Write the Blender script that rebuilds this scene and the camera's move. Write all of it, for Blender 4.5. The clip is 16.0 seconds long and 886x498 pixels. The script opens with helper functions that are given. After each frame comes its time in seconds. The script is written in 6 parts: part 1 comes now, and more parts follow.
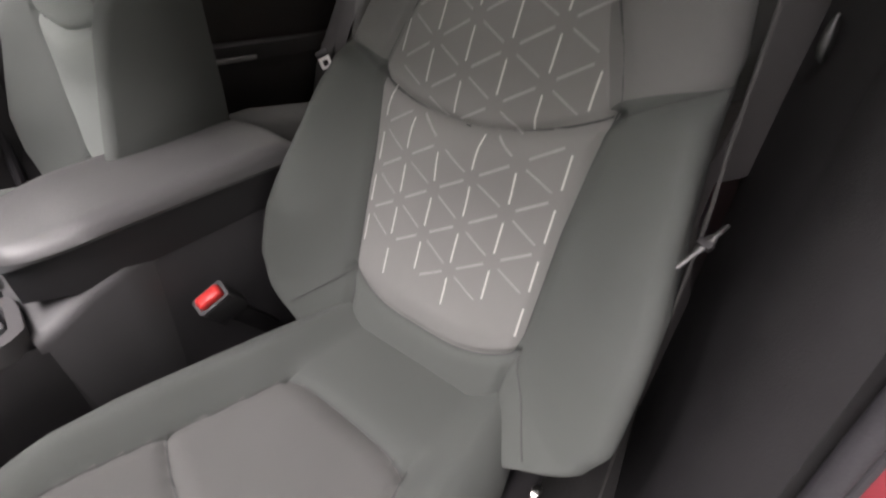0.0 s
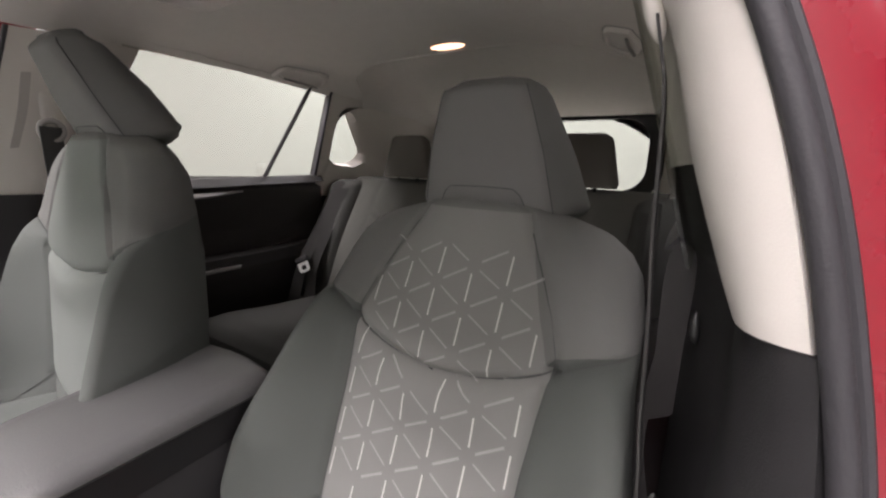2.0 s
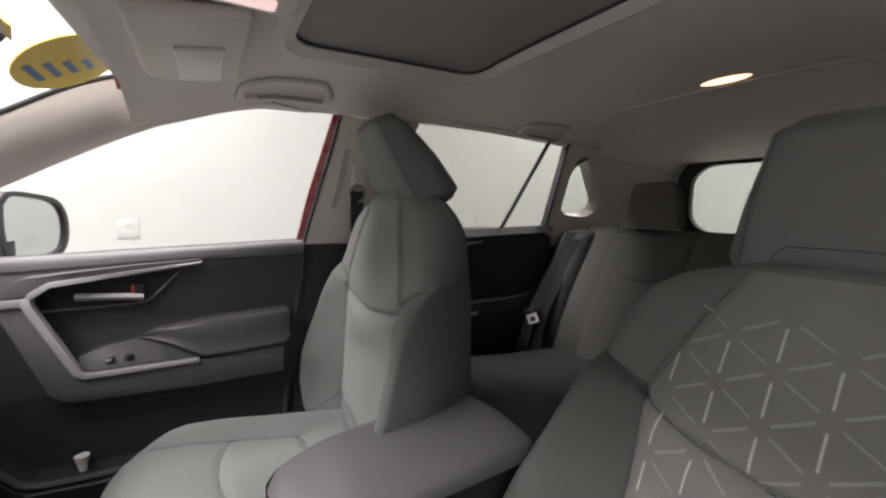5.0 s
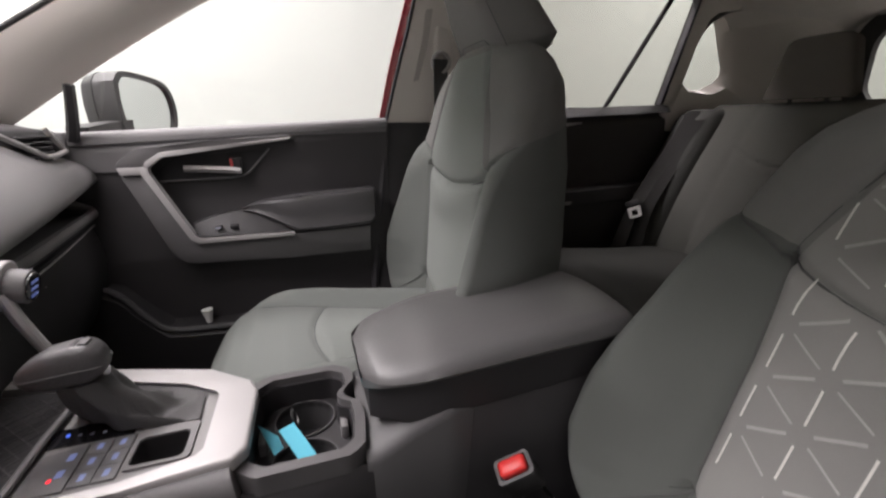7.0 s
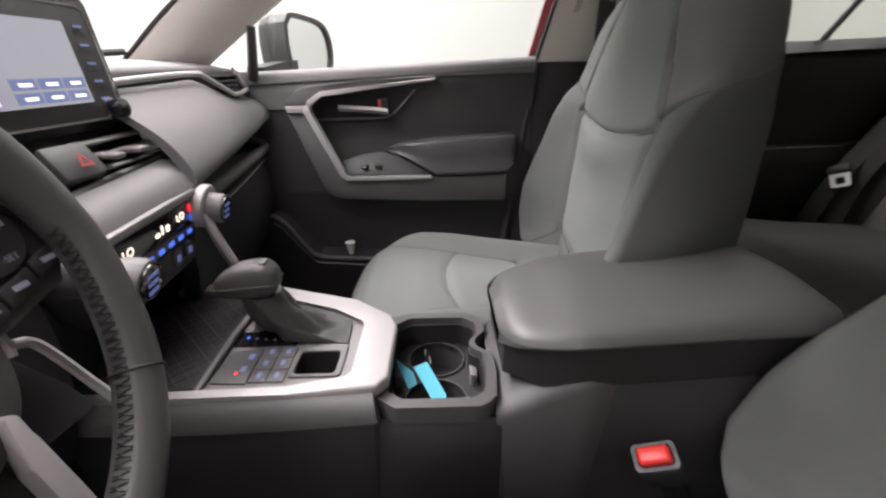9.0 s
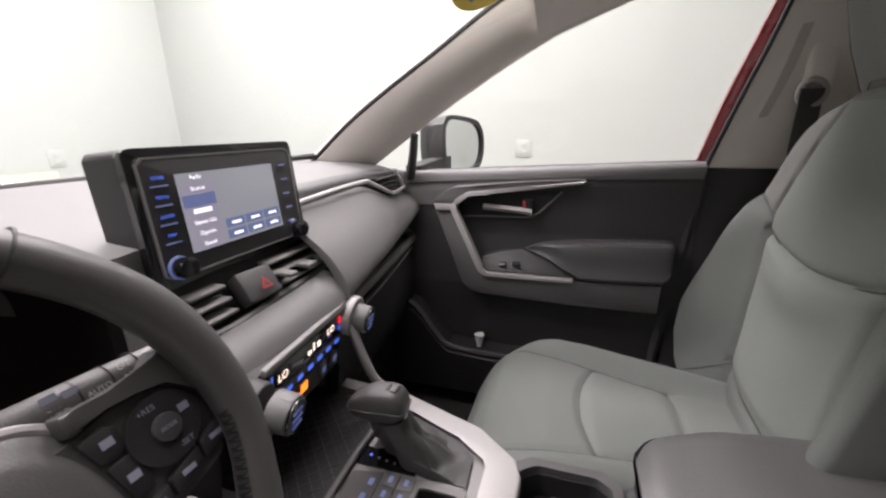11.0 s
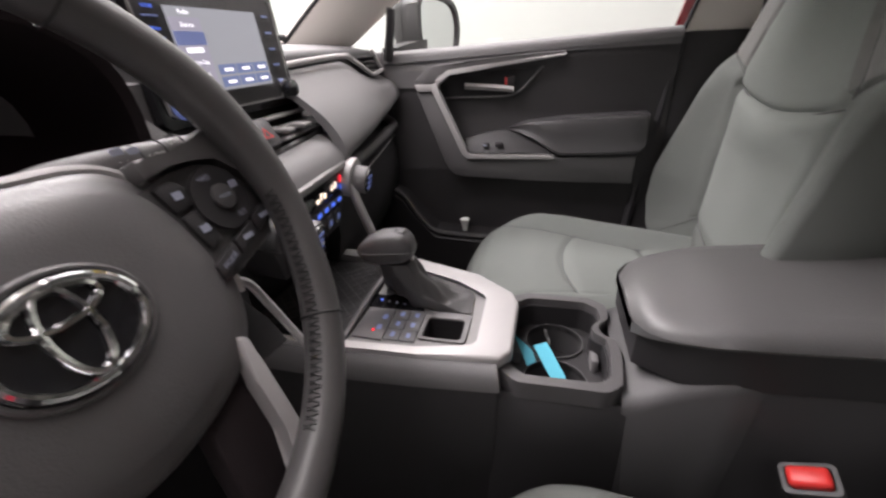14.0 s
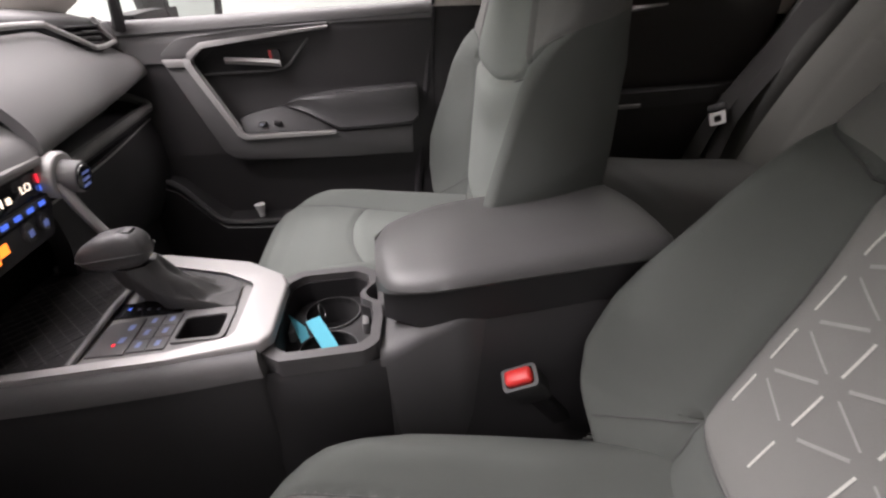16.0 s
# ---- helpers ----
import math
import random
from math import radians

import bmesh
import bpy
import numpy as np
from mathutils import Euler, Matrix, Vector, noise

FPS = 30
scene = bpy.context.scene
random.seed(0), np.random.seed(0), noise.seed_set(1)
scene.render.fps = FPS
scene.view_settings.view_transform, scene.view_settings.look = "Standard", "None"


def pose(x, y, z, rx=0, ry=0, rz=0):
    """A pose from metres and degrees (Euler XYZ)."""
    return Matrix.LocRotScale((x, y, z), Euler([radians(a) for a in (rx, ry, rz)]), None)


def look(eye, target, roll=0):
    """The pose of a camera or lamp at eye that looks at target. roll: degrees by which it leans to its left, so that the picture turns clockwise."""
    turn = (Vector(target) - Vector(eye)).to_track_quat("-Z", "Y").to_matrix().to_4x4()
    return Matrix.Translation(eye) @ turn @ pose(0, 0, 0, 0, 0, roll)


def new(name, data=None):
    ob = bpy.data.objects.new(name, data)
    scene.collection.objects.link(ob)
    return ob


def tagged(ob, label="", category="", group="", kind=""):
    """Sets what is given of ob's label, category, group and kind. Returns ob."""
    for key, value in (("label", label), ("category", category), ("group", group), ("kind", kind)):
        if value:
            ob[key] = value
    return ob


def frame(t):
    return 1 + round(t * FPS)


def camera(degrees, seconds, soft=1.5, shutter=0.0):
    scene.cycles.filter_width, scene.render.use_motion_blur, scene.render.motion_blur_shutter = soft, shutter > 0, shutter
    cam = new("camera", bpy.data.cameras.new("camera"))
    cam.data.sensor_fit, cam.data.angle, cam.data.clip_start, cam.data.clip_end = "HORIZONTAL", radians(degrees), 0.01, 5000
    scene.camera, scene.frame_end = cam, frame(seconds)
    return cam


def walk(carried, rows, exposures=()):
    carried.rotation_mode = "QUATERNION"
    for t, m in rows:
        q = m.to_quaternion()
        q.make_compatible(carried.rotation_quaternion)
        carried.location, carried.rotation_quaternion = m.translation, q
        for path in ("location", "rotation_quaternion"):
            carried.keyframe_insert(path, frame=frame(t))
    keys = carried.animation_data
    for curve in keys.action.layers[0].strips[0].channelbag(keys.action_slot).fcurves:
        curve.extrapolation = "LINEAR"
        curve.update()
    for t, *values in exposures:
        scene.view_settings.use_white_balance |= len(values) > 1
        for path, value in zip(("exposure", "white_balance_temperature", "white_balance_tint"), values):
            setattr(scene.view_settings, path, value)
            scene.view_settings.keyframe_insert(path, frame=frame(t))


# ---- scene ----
cam = camera(94.2, 16.0, soft=2.3, shutter=0.4)
PATH = [
    (0, (-0.735, 0.192, 1.067), (0.261, -1.139, -0.045), 1.4),
    (0.5, (-0.749, 0.204, 1.109), (0.253, -1.266, 0.195), 1.6),
    (1, (-0.753, 0.218, 1.147), (0.273, -1.342, 0.431), 1.7),
    (1.5, (-0.753, 0.215, 1.189), (0.299, -1.4, 0.654), 1.8),
    (2, (-0.756, 0.216, 1.208), (0.308, -1.432, 0.817), 2.1),
    (2.5, (-0.754, 0.218, 1.217), (0.332, -1.441, 0.961), 2.3),
    (3, (-0.753, 0.221, 1.225), (0.387, -1.415, 1.069), 2.3),
    (3.5, (-0.753, 0.23, 1.243), (0.508, -1.319, 1.137), 2.0),
    (4, (-0.716, 0.266, 1.239), (0.717, -1.125, 1.137), 1.7),
    (4.5, (-0.669, 0.282, 1.222), (0.938, -0.902, 1.098), 1.4),
    (4.7, (-0.643, 0.284, 1.226), (1.021, -0.817, 1.081), 1.2),
    (6.8, (-0.557, 0.25, 1.116), (1.269, -0.364, 0.579), -0.3),
    (7, (-0.56, 0.252, 1.102), (1.258, -0.337, 0.51), -0.5),
    (7.5, (-0.566, 0.256, 1.071), (1.238, -0.283, 0.397), -0.7),
    (8, (-0.568, 0.27, 1.062), (1.238, -0.146, 0.31), -0.9),
    (8.5, (-0.556, 0.282, 1.062), (1.265, 0.036, 0.274), -0.8),
    (9, (-0.516, 0.29, 1.096), (1.309, 0.266, 0.279), -0.7),
    (9.5, (-0.469, 0.289, 1.126), (1.356, 0.484, 0.33), -0.6),
    (10, (-0.431, 0.303, 1.159), (1.386, 0.678, 0.413), -0.4),
    (10.2, (-0.423, 0.303, 1.17), (1.399, 0.731, 0.463), -0.7),
    (12.3, (-0.513, 0.341, 1.223), (1.272, 1.095, 0.728), -1.0),
    (12.5, (-0.519, 0.344, 1.22), (1.256, 1.101, 0.694), -1.2),
    (13, (-0.526, 0.348, 1.195), (1.231, 1.057, 0.555), -1.9),
    (13.5, (-0.54, 0.357, 1.14), (1.205, 0.955, 0.366), -2.5),
    (14, (-0.534, 0.339, 1.098), (1.203, 0.775, 0.208), -2.8),
    (14.5, (-0.531, 0.299, 1.086), (1.205, 0.549, 0.124), -2.6),
    (15, (-0.534, 0.267, 1.083), (1.196, 0.333, 0.083), -2.3),
    (15.5, (-0.54, 0.216, 1.092), (1.183, 0.088, 0.084), -1.4),
    (16, (-0.545, 0.182, 1.098), (1.161, -0.067, 0.084), -1.3),
]
walk(cam, [(t, look(eye, target, roll)) for t, eye, target, roll in PATH], [(t, e, 6520, 22) for t, e in ((0.0, 1.02), (0.5, 1.24), (1.0, 1.26), (2.0, 1.12), (3.0, 1.02), (4.0, .80), (7.0, .64), (8.0, .62), (9.0, .90), (10.0, .80), (11.4, .36), (12.5, -.04), (13.2, .02), (13.9, .66), (14.5, 1.04), (15.2, .95), (16.0, .82))])

# ---------------------------------------------------------------- light
world = bpy.data.worlds.new("world")
world.use_nodes = True
world.node_tree.nodes["Background"].inputs[0].default_value = (0.9, 0.95, 1.0, 1)
world.node_tree.nodes["Background"].inputs[1].default_value = 0.05
scene.world = world
scene.view_settings.exposure = 0.0
ROOM = (-3.4, 2.6, -4.6, 3.87, 0.16, 3.3)       # x0 x1 y0 y1 z0 z1
# unseen panels, added; each power is set singly to balance the cabin light
LAMPS = [(x, y) for x in (-2.3, -0.4, 1.5) for y in (-2.9, 0.7, 2.3)]
POWER = dict(zip(LAMPS, (11, 5, 6, 44, 22, 76, 64, 54, 88)))
for lx, ly in LAMPS:
    lamp = bpy.data.lights.new("ceiling_panel_light", "AREA")
    lamp.shape, lamp.size, lamp.size_y, lamp.energy, lamp.color = "RECTANGLE", 1.3, 1.3, POWER[(lx, ly)], (1.0, 0.985, 0.955)
    ob = new("ceiling_panel_light", lamp)
    ob.location = (lx, ly, ROOM[5] - 0.06)

# ---------------------------------------------------------------- materials


def mat(name, color, rough=0.6, metal=0.0, vary=0.12, scale=18.0, bump=0.0, bscale=300.0, spec=0.5, coat=0.0, emit=None, power=0.0, sheen=0.0):
    m = bpy.data.materials.new(name)
    m.use_nodes = True
    nt = m.node_tree
    b = nt.nodes["Principled BSDF"]
    tc = nt.nodes.new("ShaderNodeTexCoord")
    n1 = nt.nodes.new("ShaderNodeTexNoise")
    n1.inputs["Scale"].default_value, n1.inputs["Detail"].default_value = scale, 4.0
    n2 = nt.nodes.new("ShaderNodeTexNoise")
    n2.inputs["Scale"].default_value, n2.inputs["Detail"].default_value = bscale, 3.0
    for n in (n1, n2):
        nt.links.new(tc.outputs["Object"], n.inputs["Vector"])
    mx = nt.nodes.new("ShaderNodeMix")
    mx.data_type = "RGBA"
    mx.inputs[6].default_value = (*[max(0.0, c * (1 - vary)) for c in color], 1)
    mx.inputs[7].default_value = (*[min(1.0, c * (1 + vary)) for c in color], 1)
    add = nt.nodes.new("ShaderNodeMath")
    add.operation = "MULTIPLY_ADD"
    add.inputs[1].default_value = 0.5
    nt.links.new(n2.outputs[0], add.inputs[0])
    half = nt.nodes.new("ShaderNodeMath")
    half.operation = "MULTIPLY"
    half.inputs[1].default_value = 0.5
    nt.links.new(n1.outputs[0], half.inputs[0])
    nt.links.new(half.outputs[0], add.inputs[2])
    nt.links.new(add.outputs[0], mx.inputs[0])
    nt.links.new(mx.outputs[2], b.inputs["Base Color"])
    rr = nt.nodes.new("ShaderNodeMapRange")
    rr.inputs[3].default_value, rr.inputs[4].default_value = max(0.02, rough - 0.07), min(1.0, rough + 0.07)
    nt.links.new(n1.outputs[0], rr.inputs[0])
    nt.links.new(rr.outputs[0], b.inputs["Roughness"])
    b.inputs["Metallic"].default_value = metal
    b.inputs["Specular IOR Level"].default_value = spec
    b.inputs["Coat Weight"].default_value = coat
    b.inputs["Coat Roughness"].default_value = 0.08
    b.inputs["Sheen Weight"].default_value = sheen
    if bump:
        bp = nt.nodes.new("ShaderNodeBump")
        bp.inputs["Strength"].default_value, bp.inputs["Distance"].default_value = bump, 0.002
        nt.links.new(n2.outputs[0], bp.inputs["Height"])
        nt.links.new(bp.outputs[0], b.inputs["Normal"])
    if emit:
        b.inputs["Emission Color"].default_value = (*emit, 1)
        b.inputs["Emission Strength"].default_value = power
    return m


def glass_mat(name, tint=(1, 1, 1), gloss=0.06):
    m = bpy.data.materials.new(name)
    m.use_nodes = True
    nt = m.node_tree
    out = nt.nodes["Material Output"]
    nt.nodes.remove(nt.nodes["Principled BSDF"])
    tr = nt.nodes.new("ShaderNodeBsdfTransparent")
    tr.inputs[0].default_value = (*tint, 1)
    gl = nt.nodes.new("ShaderNodeBsdfGlossy")
    gl.inputs["Roughness"].default_value = 0.02
    lw = nt.nodes.new("ShaderNodeLayerWeight")
    lw.inputs[0].default_value = 0.5
    pw = nt.nodes.new("ShaderNodeMath")
    pw.operation = "POWER"
    pw.inputs[1].default_value = 5.0
    nt.links.new(lw.outputs["Facing"], pw.inputs[0])
    fr = nt.nodes.new("ShaderNodeMath")
    fr.operation = "MULTIPLY_ADD"
    fr.inputs[1].default_value, fr.inputs[2].default_value = 0.35, gloss * 0.4
    nt.links.new(pw.outputs[0], fr.inputs[0])
    mx = nt.nodes.new("ShaderNodeMixShader")
    nt.links.new(fr.outputs[0], mx.inputs[0])
    nt.links.new(tr.outputs[0], mx.inputs[1])
    nt.links.new(gl.outputs[0], mx.inputs[2])
    nt.links.new(mx.outputs[0], out.inputs[0])
    return m


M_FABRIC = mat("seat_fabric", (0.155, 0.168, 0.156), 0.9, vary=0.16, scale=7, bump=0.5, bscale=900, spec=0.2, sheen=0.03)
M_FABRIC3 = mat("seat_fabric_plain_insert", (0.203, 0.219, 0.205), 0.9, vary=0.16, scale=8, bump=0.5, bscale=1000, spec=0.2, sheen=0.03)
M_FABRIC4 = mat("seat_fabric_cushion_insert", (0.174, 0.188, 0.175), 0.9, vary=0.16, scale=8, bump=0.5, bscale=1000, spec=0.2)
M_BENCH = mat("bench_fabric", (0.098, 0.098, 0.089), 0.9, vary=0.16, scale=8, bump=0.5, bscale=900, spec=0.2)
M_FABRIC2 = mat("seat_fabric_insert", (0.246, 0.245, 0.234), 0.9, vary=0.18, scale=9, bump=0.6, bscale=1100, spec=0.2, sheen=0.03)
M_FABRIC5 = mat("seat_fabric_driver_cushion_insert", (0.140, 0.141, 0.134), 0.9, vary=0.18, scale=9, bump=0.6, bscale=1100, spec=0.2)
# same cloth as the passenger seat, darkened for shade falling on the driver seat
M_FABRIC_SHADED = mat("seat_fabric_shaded", (0.102, 0.110, 0.102), 0.9, vary=0.16, scale=7, bump=0.5, bscale=900, spec=0.2, sheen=0.03)
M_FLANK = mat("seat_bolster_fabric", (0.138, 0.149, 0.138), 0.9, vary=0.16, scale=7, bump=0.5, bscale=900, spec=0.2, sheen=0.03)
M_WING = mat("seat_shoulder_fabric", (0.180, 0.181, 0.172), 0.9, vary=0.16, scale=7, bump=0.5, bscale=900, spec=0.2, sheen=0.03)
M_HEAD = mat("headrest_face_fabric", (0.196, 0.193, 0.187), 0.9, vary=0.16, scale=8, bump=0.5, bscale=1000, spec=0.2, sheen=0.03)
M_KNOB = mat("knob_leather", (0.060, 0.058, 0.059), 0.48, vary=0.18, scale=14, bump=0.4, bscale=500)
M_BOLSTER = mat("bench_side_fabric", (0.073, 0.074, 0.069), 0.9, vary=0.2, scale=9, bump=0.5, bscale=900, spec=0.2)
M_REARDOOR = mat("rear_door_plastic", (0.046, 0.042, 0.042), 0.5, vary=0.2, scale=12, bump=0.3, bscale=650)
M_GEARPLATE = mat("satin_grey_gear_panel", (0.205, 0.200, 0.198), 0.42, vary=0.08, scale=14, bump=0.15, bscale=700)
M_KEYS = mat("grey_switch_plastic", (0.13, 0.128, 0.129), 0.45, vary=0.12, scale=14, bump=0.2, bscale=700)
M_DOOR = mat("door_plastic", (0.036, 0.034, 0.035), 0.55, vary=0.22, scale=12, bump=0.3, bscale=650)
M_BEZEL = mat("grey_door_bezel", (0.085, 0.082, 0.083), 0.48, vary=0.12, scale=12, bump=0.25, bscale=650)
M_REARHEAD = mat("rear_headrest_fabric", (0.118, 0.109, 0.098), 0.9, vary=0.16, scale=8, bump=0.5, bscale=900, spec=0.2)
M_BOOT = mat("boot_leather", (0.058, 0.057, 0.057), 0.55, vary=0.25, scale=22, bump=0.5, bscale=380)
M_DIALRING = mat("dial_ring_grey", (0.30, 0.29, 0.30), 0.4, emit=(0.9, 0.85, 0.9), power=0.22)
M_SEAM = mat("seam_thread", (0.085, 0.087, 0.085), 0.9)
M_DASH_LIGHT = mat("woven_dash_light", (0.650, 0.637, 0.598), 0.6, vary=0.2, scale=60)
M_DASH_DULL = mat("woven_dash_dull", (0.370, 0.364, 0.348), 0.7, vary=0.25, scale=60)
M_DASH_FAINT = mat("woven_dash_faint", (0.358, 0.351, 0.338), 0.8, vary=0.2, scale=60)
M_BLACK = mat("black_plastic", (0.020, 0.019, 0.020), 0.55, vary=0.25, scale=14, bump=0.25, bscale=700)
# slight red in this black stands in for the glow of the gauges
M_HOOD = mat("matt_black_hood", (0.022, 0.017, 0.018), 0.85, vary=0.2, scale=14, bump=0.2, bscale=700, spec=0.15)
M_DARK = mat("charcoal_plastic", (0.058, 0.057, 0.058), 0.5, vary=0.2, scale=12, bump=0.3, bscale=650)
M_GREY = mat("grey_soft_plastic", (0.138, 0.135, 0.135), 0.5, vary=0.15, scale=10, bump=0.35, bscale=600)
M_PAD = mat("door_pad", (0.068, 0.066, 0.068), 0.45, vary=0.15, scale=10, bump=0.35, bscale=600)
M_SIDE = mat("console_side", (0.032, 0.031, 0.032), 0.55, vary=0.2, scale=12, bump=0.3, bscale=650)
M_VANE = mat("vent_vane_grey", (0.22, 0.215, 0.21), 0.45, vary=0.1, scale=20)
M_LEATHER = mat("soft_leatherette", (0.098, 0.097, 0.096), 0.44, vary=0.14, scale=8, bump=0.25, bscale=420, spec=0.6)
M_WHEEL = mat("wheel_plastic", (0.098, 0.095, 0.095), 0.31, vary=0.12, scale=12, bump=0.2, bscale=700)
M_RIM = mat("rim_leather", (0.074, 0.071, 0.071), 0.38, vary=0.10, scale=12, bump=0.12, bscale=700)
M_LINER = mat("headliner_felt", (0.755, 0.722, 0.678), 0.95, vary=0.08, scale=30, bump=0.4, bscale=500, spec=0.1)
M_TRIM = mat("beige_pillar_trim", (0.682, 0.643, 0.594), 0.65, vary=0.06, scale=12, bump=0.2, bscale=600)
M_TRACK = mat("grey_beige_track", (0.46, 0.43, 0.40), 0.65, vary=0.06, scale=12)
M_SILVER = mat("satin_silver_trim", (0.430, 0.419, 0.414), 0.48, 0.28, vary=0.05, scale=20)
M_TONGUE = mat("bright_tongue_steel", (0.80, 0.79, 0.77), 0.35, 0.4, vary=0.08, scale=40)
M_CHROME = mat("chrome", (0.85, 0.85, 0.86), 0.10, 1.0, vary=0.03)
M_STEEL = mat("belt_steel", (0.75, 0.74, 0.72), 0.28, 1.0, vary=0.1, scale=40)
M_DULLSTEEL = mat("dull_belt_steel", (0.16, 0.16, 0.158), 0.5, 1.0, vary=0.15, scale=40)
M_GLOSSBLK = mat("gloss_black", (0.012, 0.012, 0.014), 0.08, vary=0.1, coat=0.6)
M_RUBBER = mat("rubber_seal", (0.038, 0.036, 0.040), 0.6, vary=0.2, scale=25, bump=0.3, bscale=300)
M_RED = mat("red_car_paint", (0.23, 0.003, 0.014), 0.28, vary=0.04, coat=0.4)
M_BUCKLE = mat("red_release_button", (0.68, 0.035, 0.03), 0.4, vary=0.06)
M_BELT = mat("belt_webbing", (0.040, 0.039, 0.037), 0.8, vary=0.25, scale=60, bump=0.6, bscale=800)
M_SHADE = mat("sunroof_shade_cloth", (0.324, 0.312, 0.294), 0.9, vary=0.1, scale=20, bump=0.3, bscale=700)
M_CARPET = mat("floor_carpet", (0.030, 0.029, 0.028), 0.95, vary=0.4, scale=40, bump=0.9, bscale=500)
M_WALL = mat("white_booth_wall", (0.378, 0.397, 0.378), 0.8, vary=0.02, scale=1.2, bump=0.008, bscale=60)
# unseen west side, made dark to weaken light through the open door
M_DARK_SIDE = mat("dark_unseen_side", (0.07, 0.07, 0.069), 0.9, vary=0.05, scale=3, bump=0.2, bscale=60)
M_FLOOR = mat("grey_booth_floor", (0.45, 0.45, 0.44), 0.5, vary=0.05, scale=3, bump=0.1, bscale=60)
M_PLATE = mat("outlet_plastic", (0.372, 0.389, 0.370), 0.5, vary=0.02)
M_WAIN = mat("pale_wall_panel", (0.47, 0.47, 0.40), 0.7, vary=0.02, scale=2)
M_REEL = mat("grey_reel_paint", (0.26, 0.26, 0.255), 0.6, vary=0.1, scale=12)
M_TAG = mat("blue_paper_tag", (0.10, 0.47, 0.60), 0.7, vary=0.06, scale=50)
M_YELLOW = mat("yellow_sticker", (0.85, 0.60, 0.02), 0.5, vary=0.05)
M_INK = mat("blue_ink", (0.12, 0.22, 0.38), 0.6)
M_PALE = mat("pale_label", (0.74, 0.75, 0.73), 0.5, vary=0.05)
M_PAPER = mat("white_plastic", (0.75, 0.75, 0.75), 0.4, vary=0.04)
M_GLASS = glass_mat("window_glass", (0.97, 0.985, 0.97))
M_GLASS_T = glass_mat("tinted_glass", (0.80, 0.81, 0.775))
M_MIRROR = mat("mirror_glass", (0.82, 0.84, 0.84), 0.03, 1.0, vary=0.01)
M_SCREEN = mat("display_screen", (0.03, 0.035, 0.045), 0.12, vary=0.1, emit=(0.185, 0.195, 0.205), power=1.0, coat=0.4)
M_SCREEN_HI = mat("display_menu", (0.05, 0.05, 0.08), 0.15, emit=(0.185, 0.180, 0.210), power=1.0, coat=1.0)
M_SCREEN_BTN = mat("display_tiles", (0.03, 0.04, 0.08), 0.15, emit=(0.10, 0.13, 0.23), power=0.8)
M_TXT = mat("display_text", (0.5, 0.5, 0.5), 0.3, emit=(0.85, 0.85, 0.9), power=0.9)
M_BLUE = mat("blue_backlight", (0.05, 0.10, 0.4), 0.4, emit=(0.08, 0.20, 1.0), power=0.5)
M_DIMBLUE = mat("blue_legend", (0.20, 0.24, 0.36), 0.5, emit=(0.12, 0.18, 0.5), power=0.22)
M_REDDIM = mat("red_print", (0.45, 0.05, 0.05), 0.5)
M_REDL = mat("red_backlight", (0.4, 0.02, 0.02), 0.4, emit=(1.0, 0.03, 0.05), power=0.9)
M_ORANGE = mat("orange_backlight", (0.4, 0.1, 0.01), 0.4, emit=(1.0, 0.22, 0.02), power=1.4)
M_WHITEL = mat("white_legend", (0.6, 0.6, 0.6), 0.5, emit=(0.95, 0.95, 1.0), power=0.42)
M_AMBERL = mat("warm_digits", (0.6, 0.5, 0.4), 0.5, emit=(1.0, 0.85, 0.65), power=1.1)
M_LEGEND = mat("printed_legend", (0.27, 0.29, 0.36), 0.6)
M_LAMP = mat("warm_lamp_lens", (0.8, 0.6, 0.45), 0.4, emit=(1.0, 0.60, 0.36), power=1.5)
M_LAMP2 = mat("map_lamp_lens", (0.9, 0.8, 0.8), 0.4, emit=(1.0, 0.72, 0.66), power=0.45)
M_PANEL = mat("ceiling_diffuser", (0.9, 0.9, 0.9), 0.5, emit=(1.0, 0.985, 0.95), power=0.8)

# ---------------------------------------------------------------- building helpers


def lerp(table, t):
    """Smooth value of a table of (position, value) at t."""
    if t <= table[0][0]:
        return table[0][1]
    for (a, p), (b, q) in zip(table, table[1:]):
        if t <= b:
            s = (t - a) / (b - a)
            return p + (q - p) * s
    return table[-1][1]


def smooth(a, b, t):
    s = min(1.0, max(0.0, (t - a) / (b - a)))
    return s * s * (3 - 2 * s)


def thing(name, label, category, at=(0, 0, 0), group="", kind=""):
    ob = new(name)
    ob.empty_display_size = 0.05
    ob.location = at
    return tagged(ob, label, category, group, kind)


def part(name, bm, material, parent=None, label="", flat=False):
    """Links a bmesh, built in world places, as one mesh object under a thing or a part."""
    bmesh.ops.recalc_face_normals(bm, faces=bm.faces)
    for f in bm.faces:
        f.smooth = not flat
    if not flat:
        for e in bm.edges:
            if len(e.link_faces) == 2 and e.calc_face_angle(0) > 0.65:
                e.smooth = False
    me = bpy.data.meshes.new(name)
    bm.to_mesh(me)
    bm.free()
    for m in material if isinstance(material, (list, tuple)) else (material,):
        me.materials.append(m)
    ob = new(name, me)
    if parent:
        ob.parent = parent
        if parent.type == "EMPTY":
            ob.matrix_parent_inverse = Matrix.Translation(parent.location).inverted()
    if label:
        ob["label"] = label
    return ob


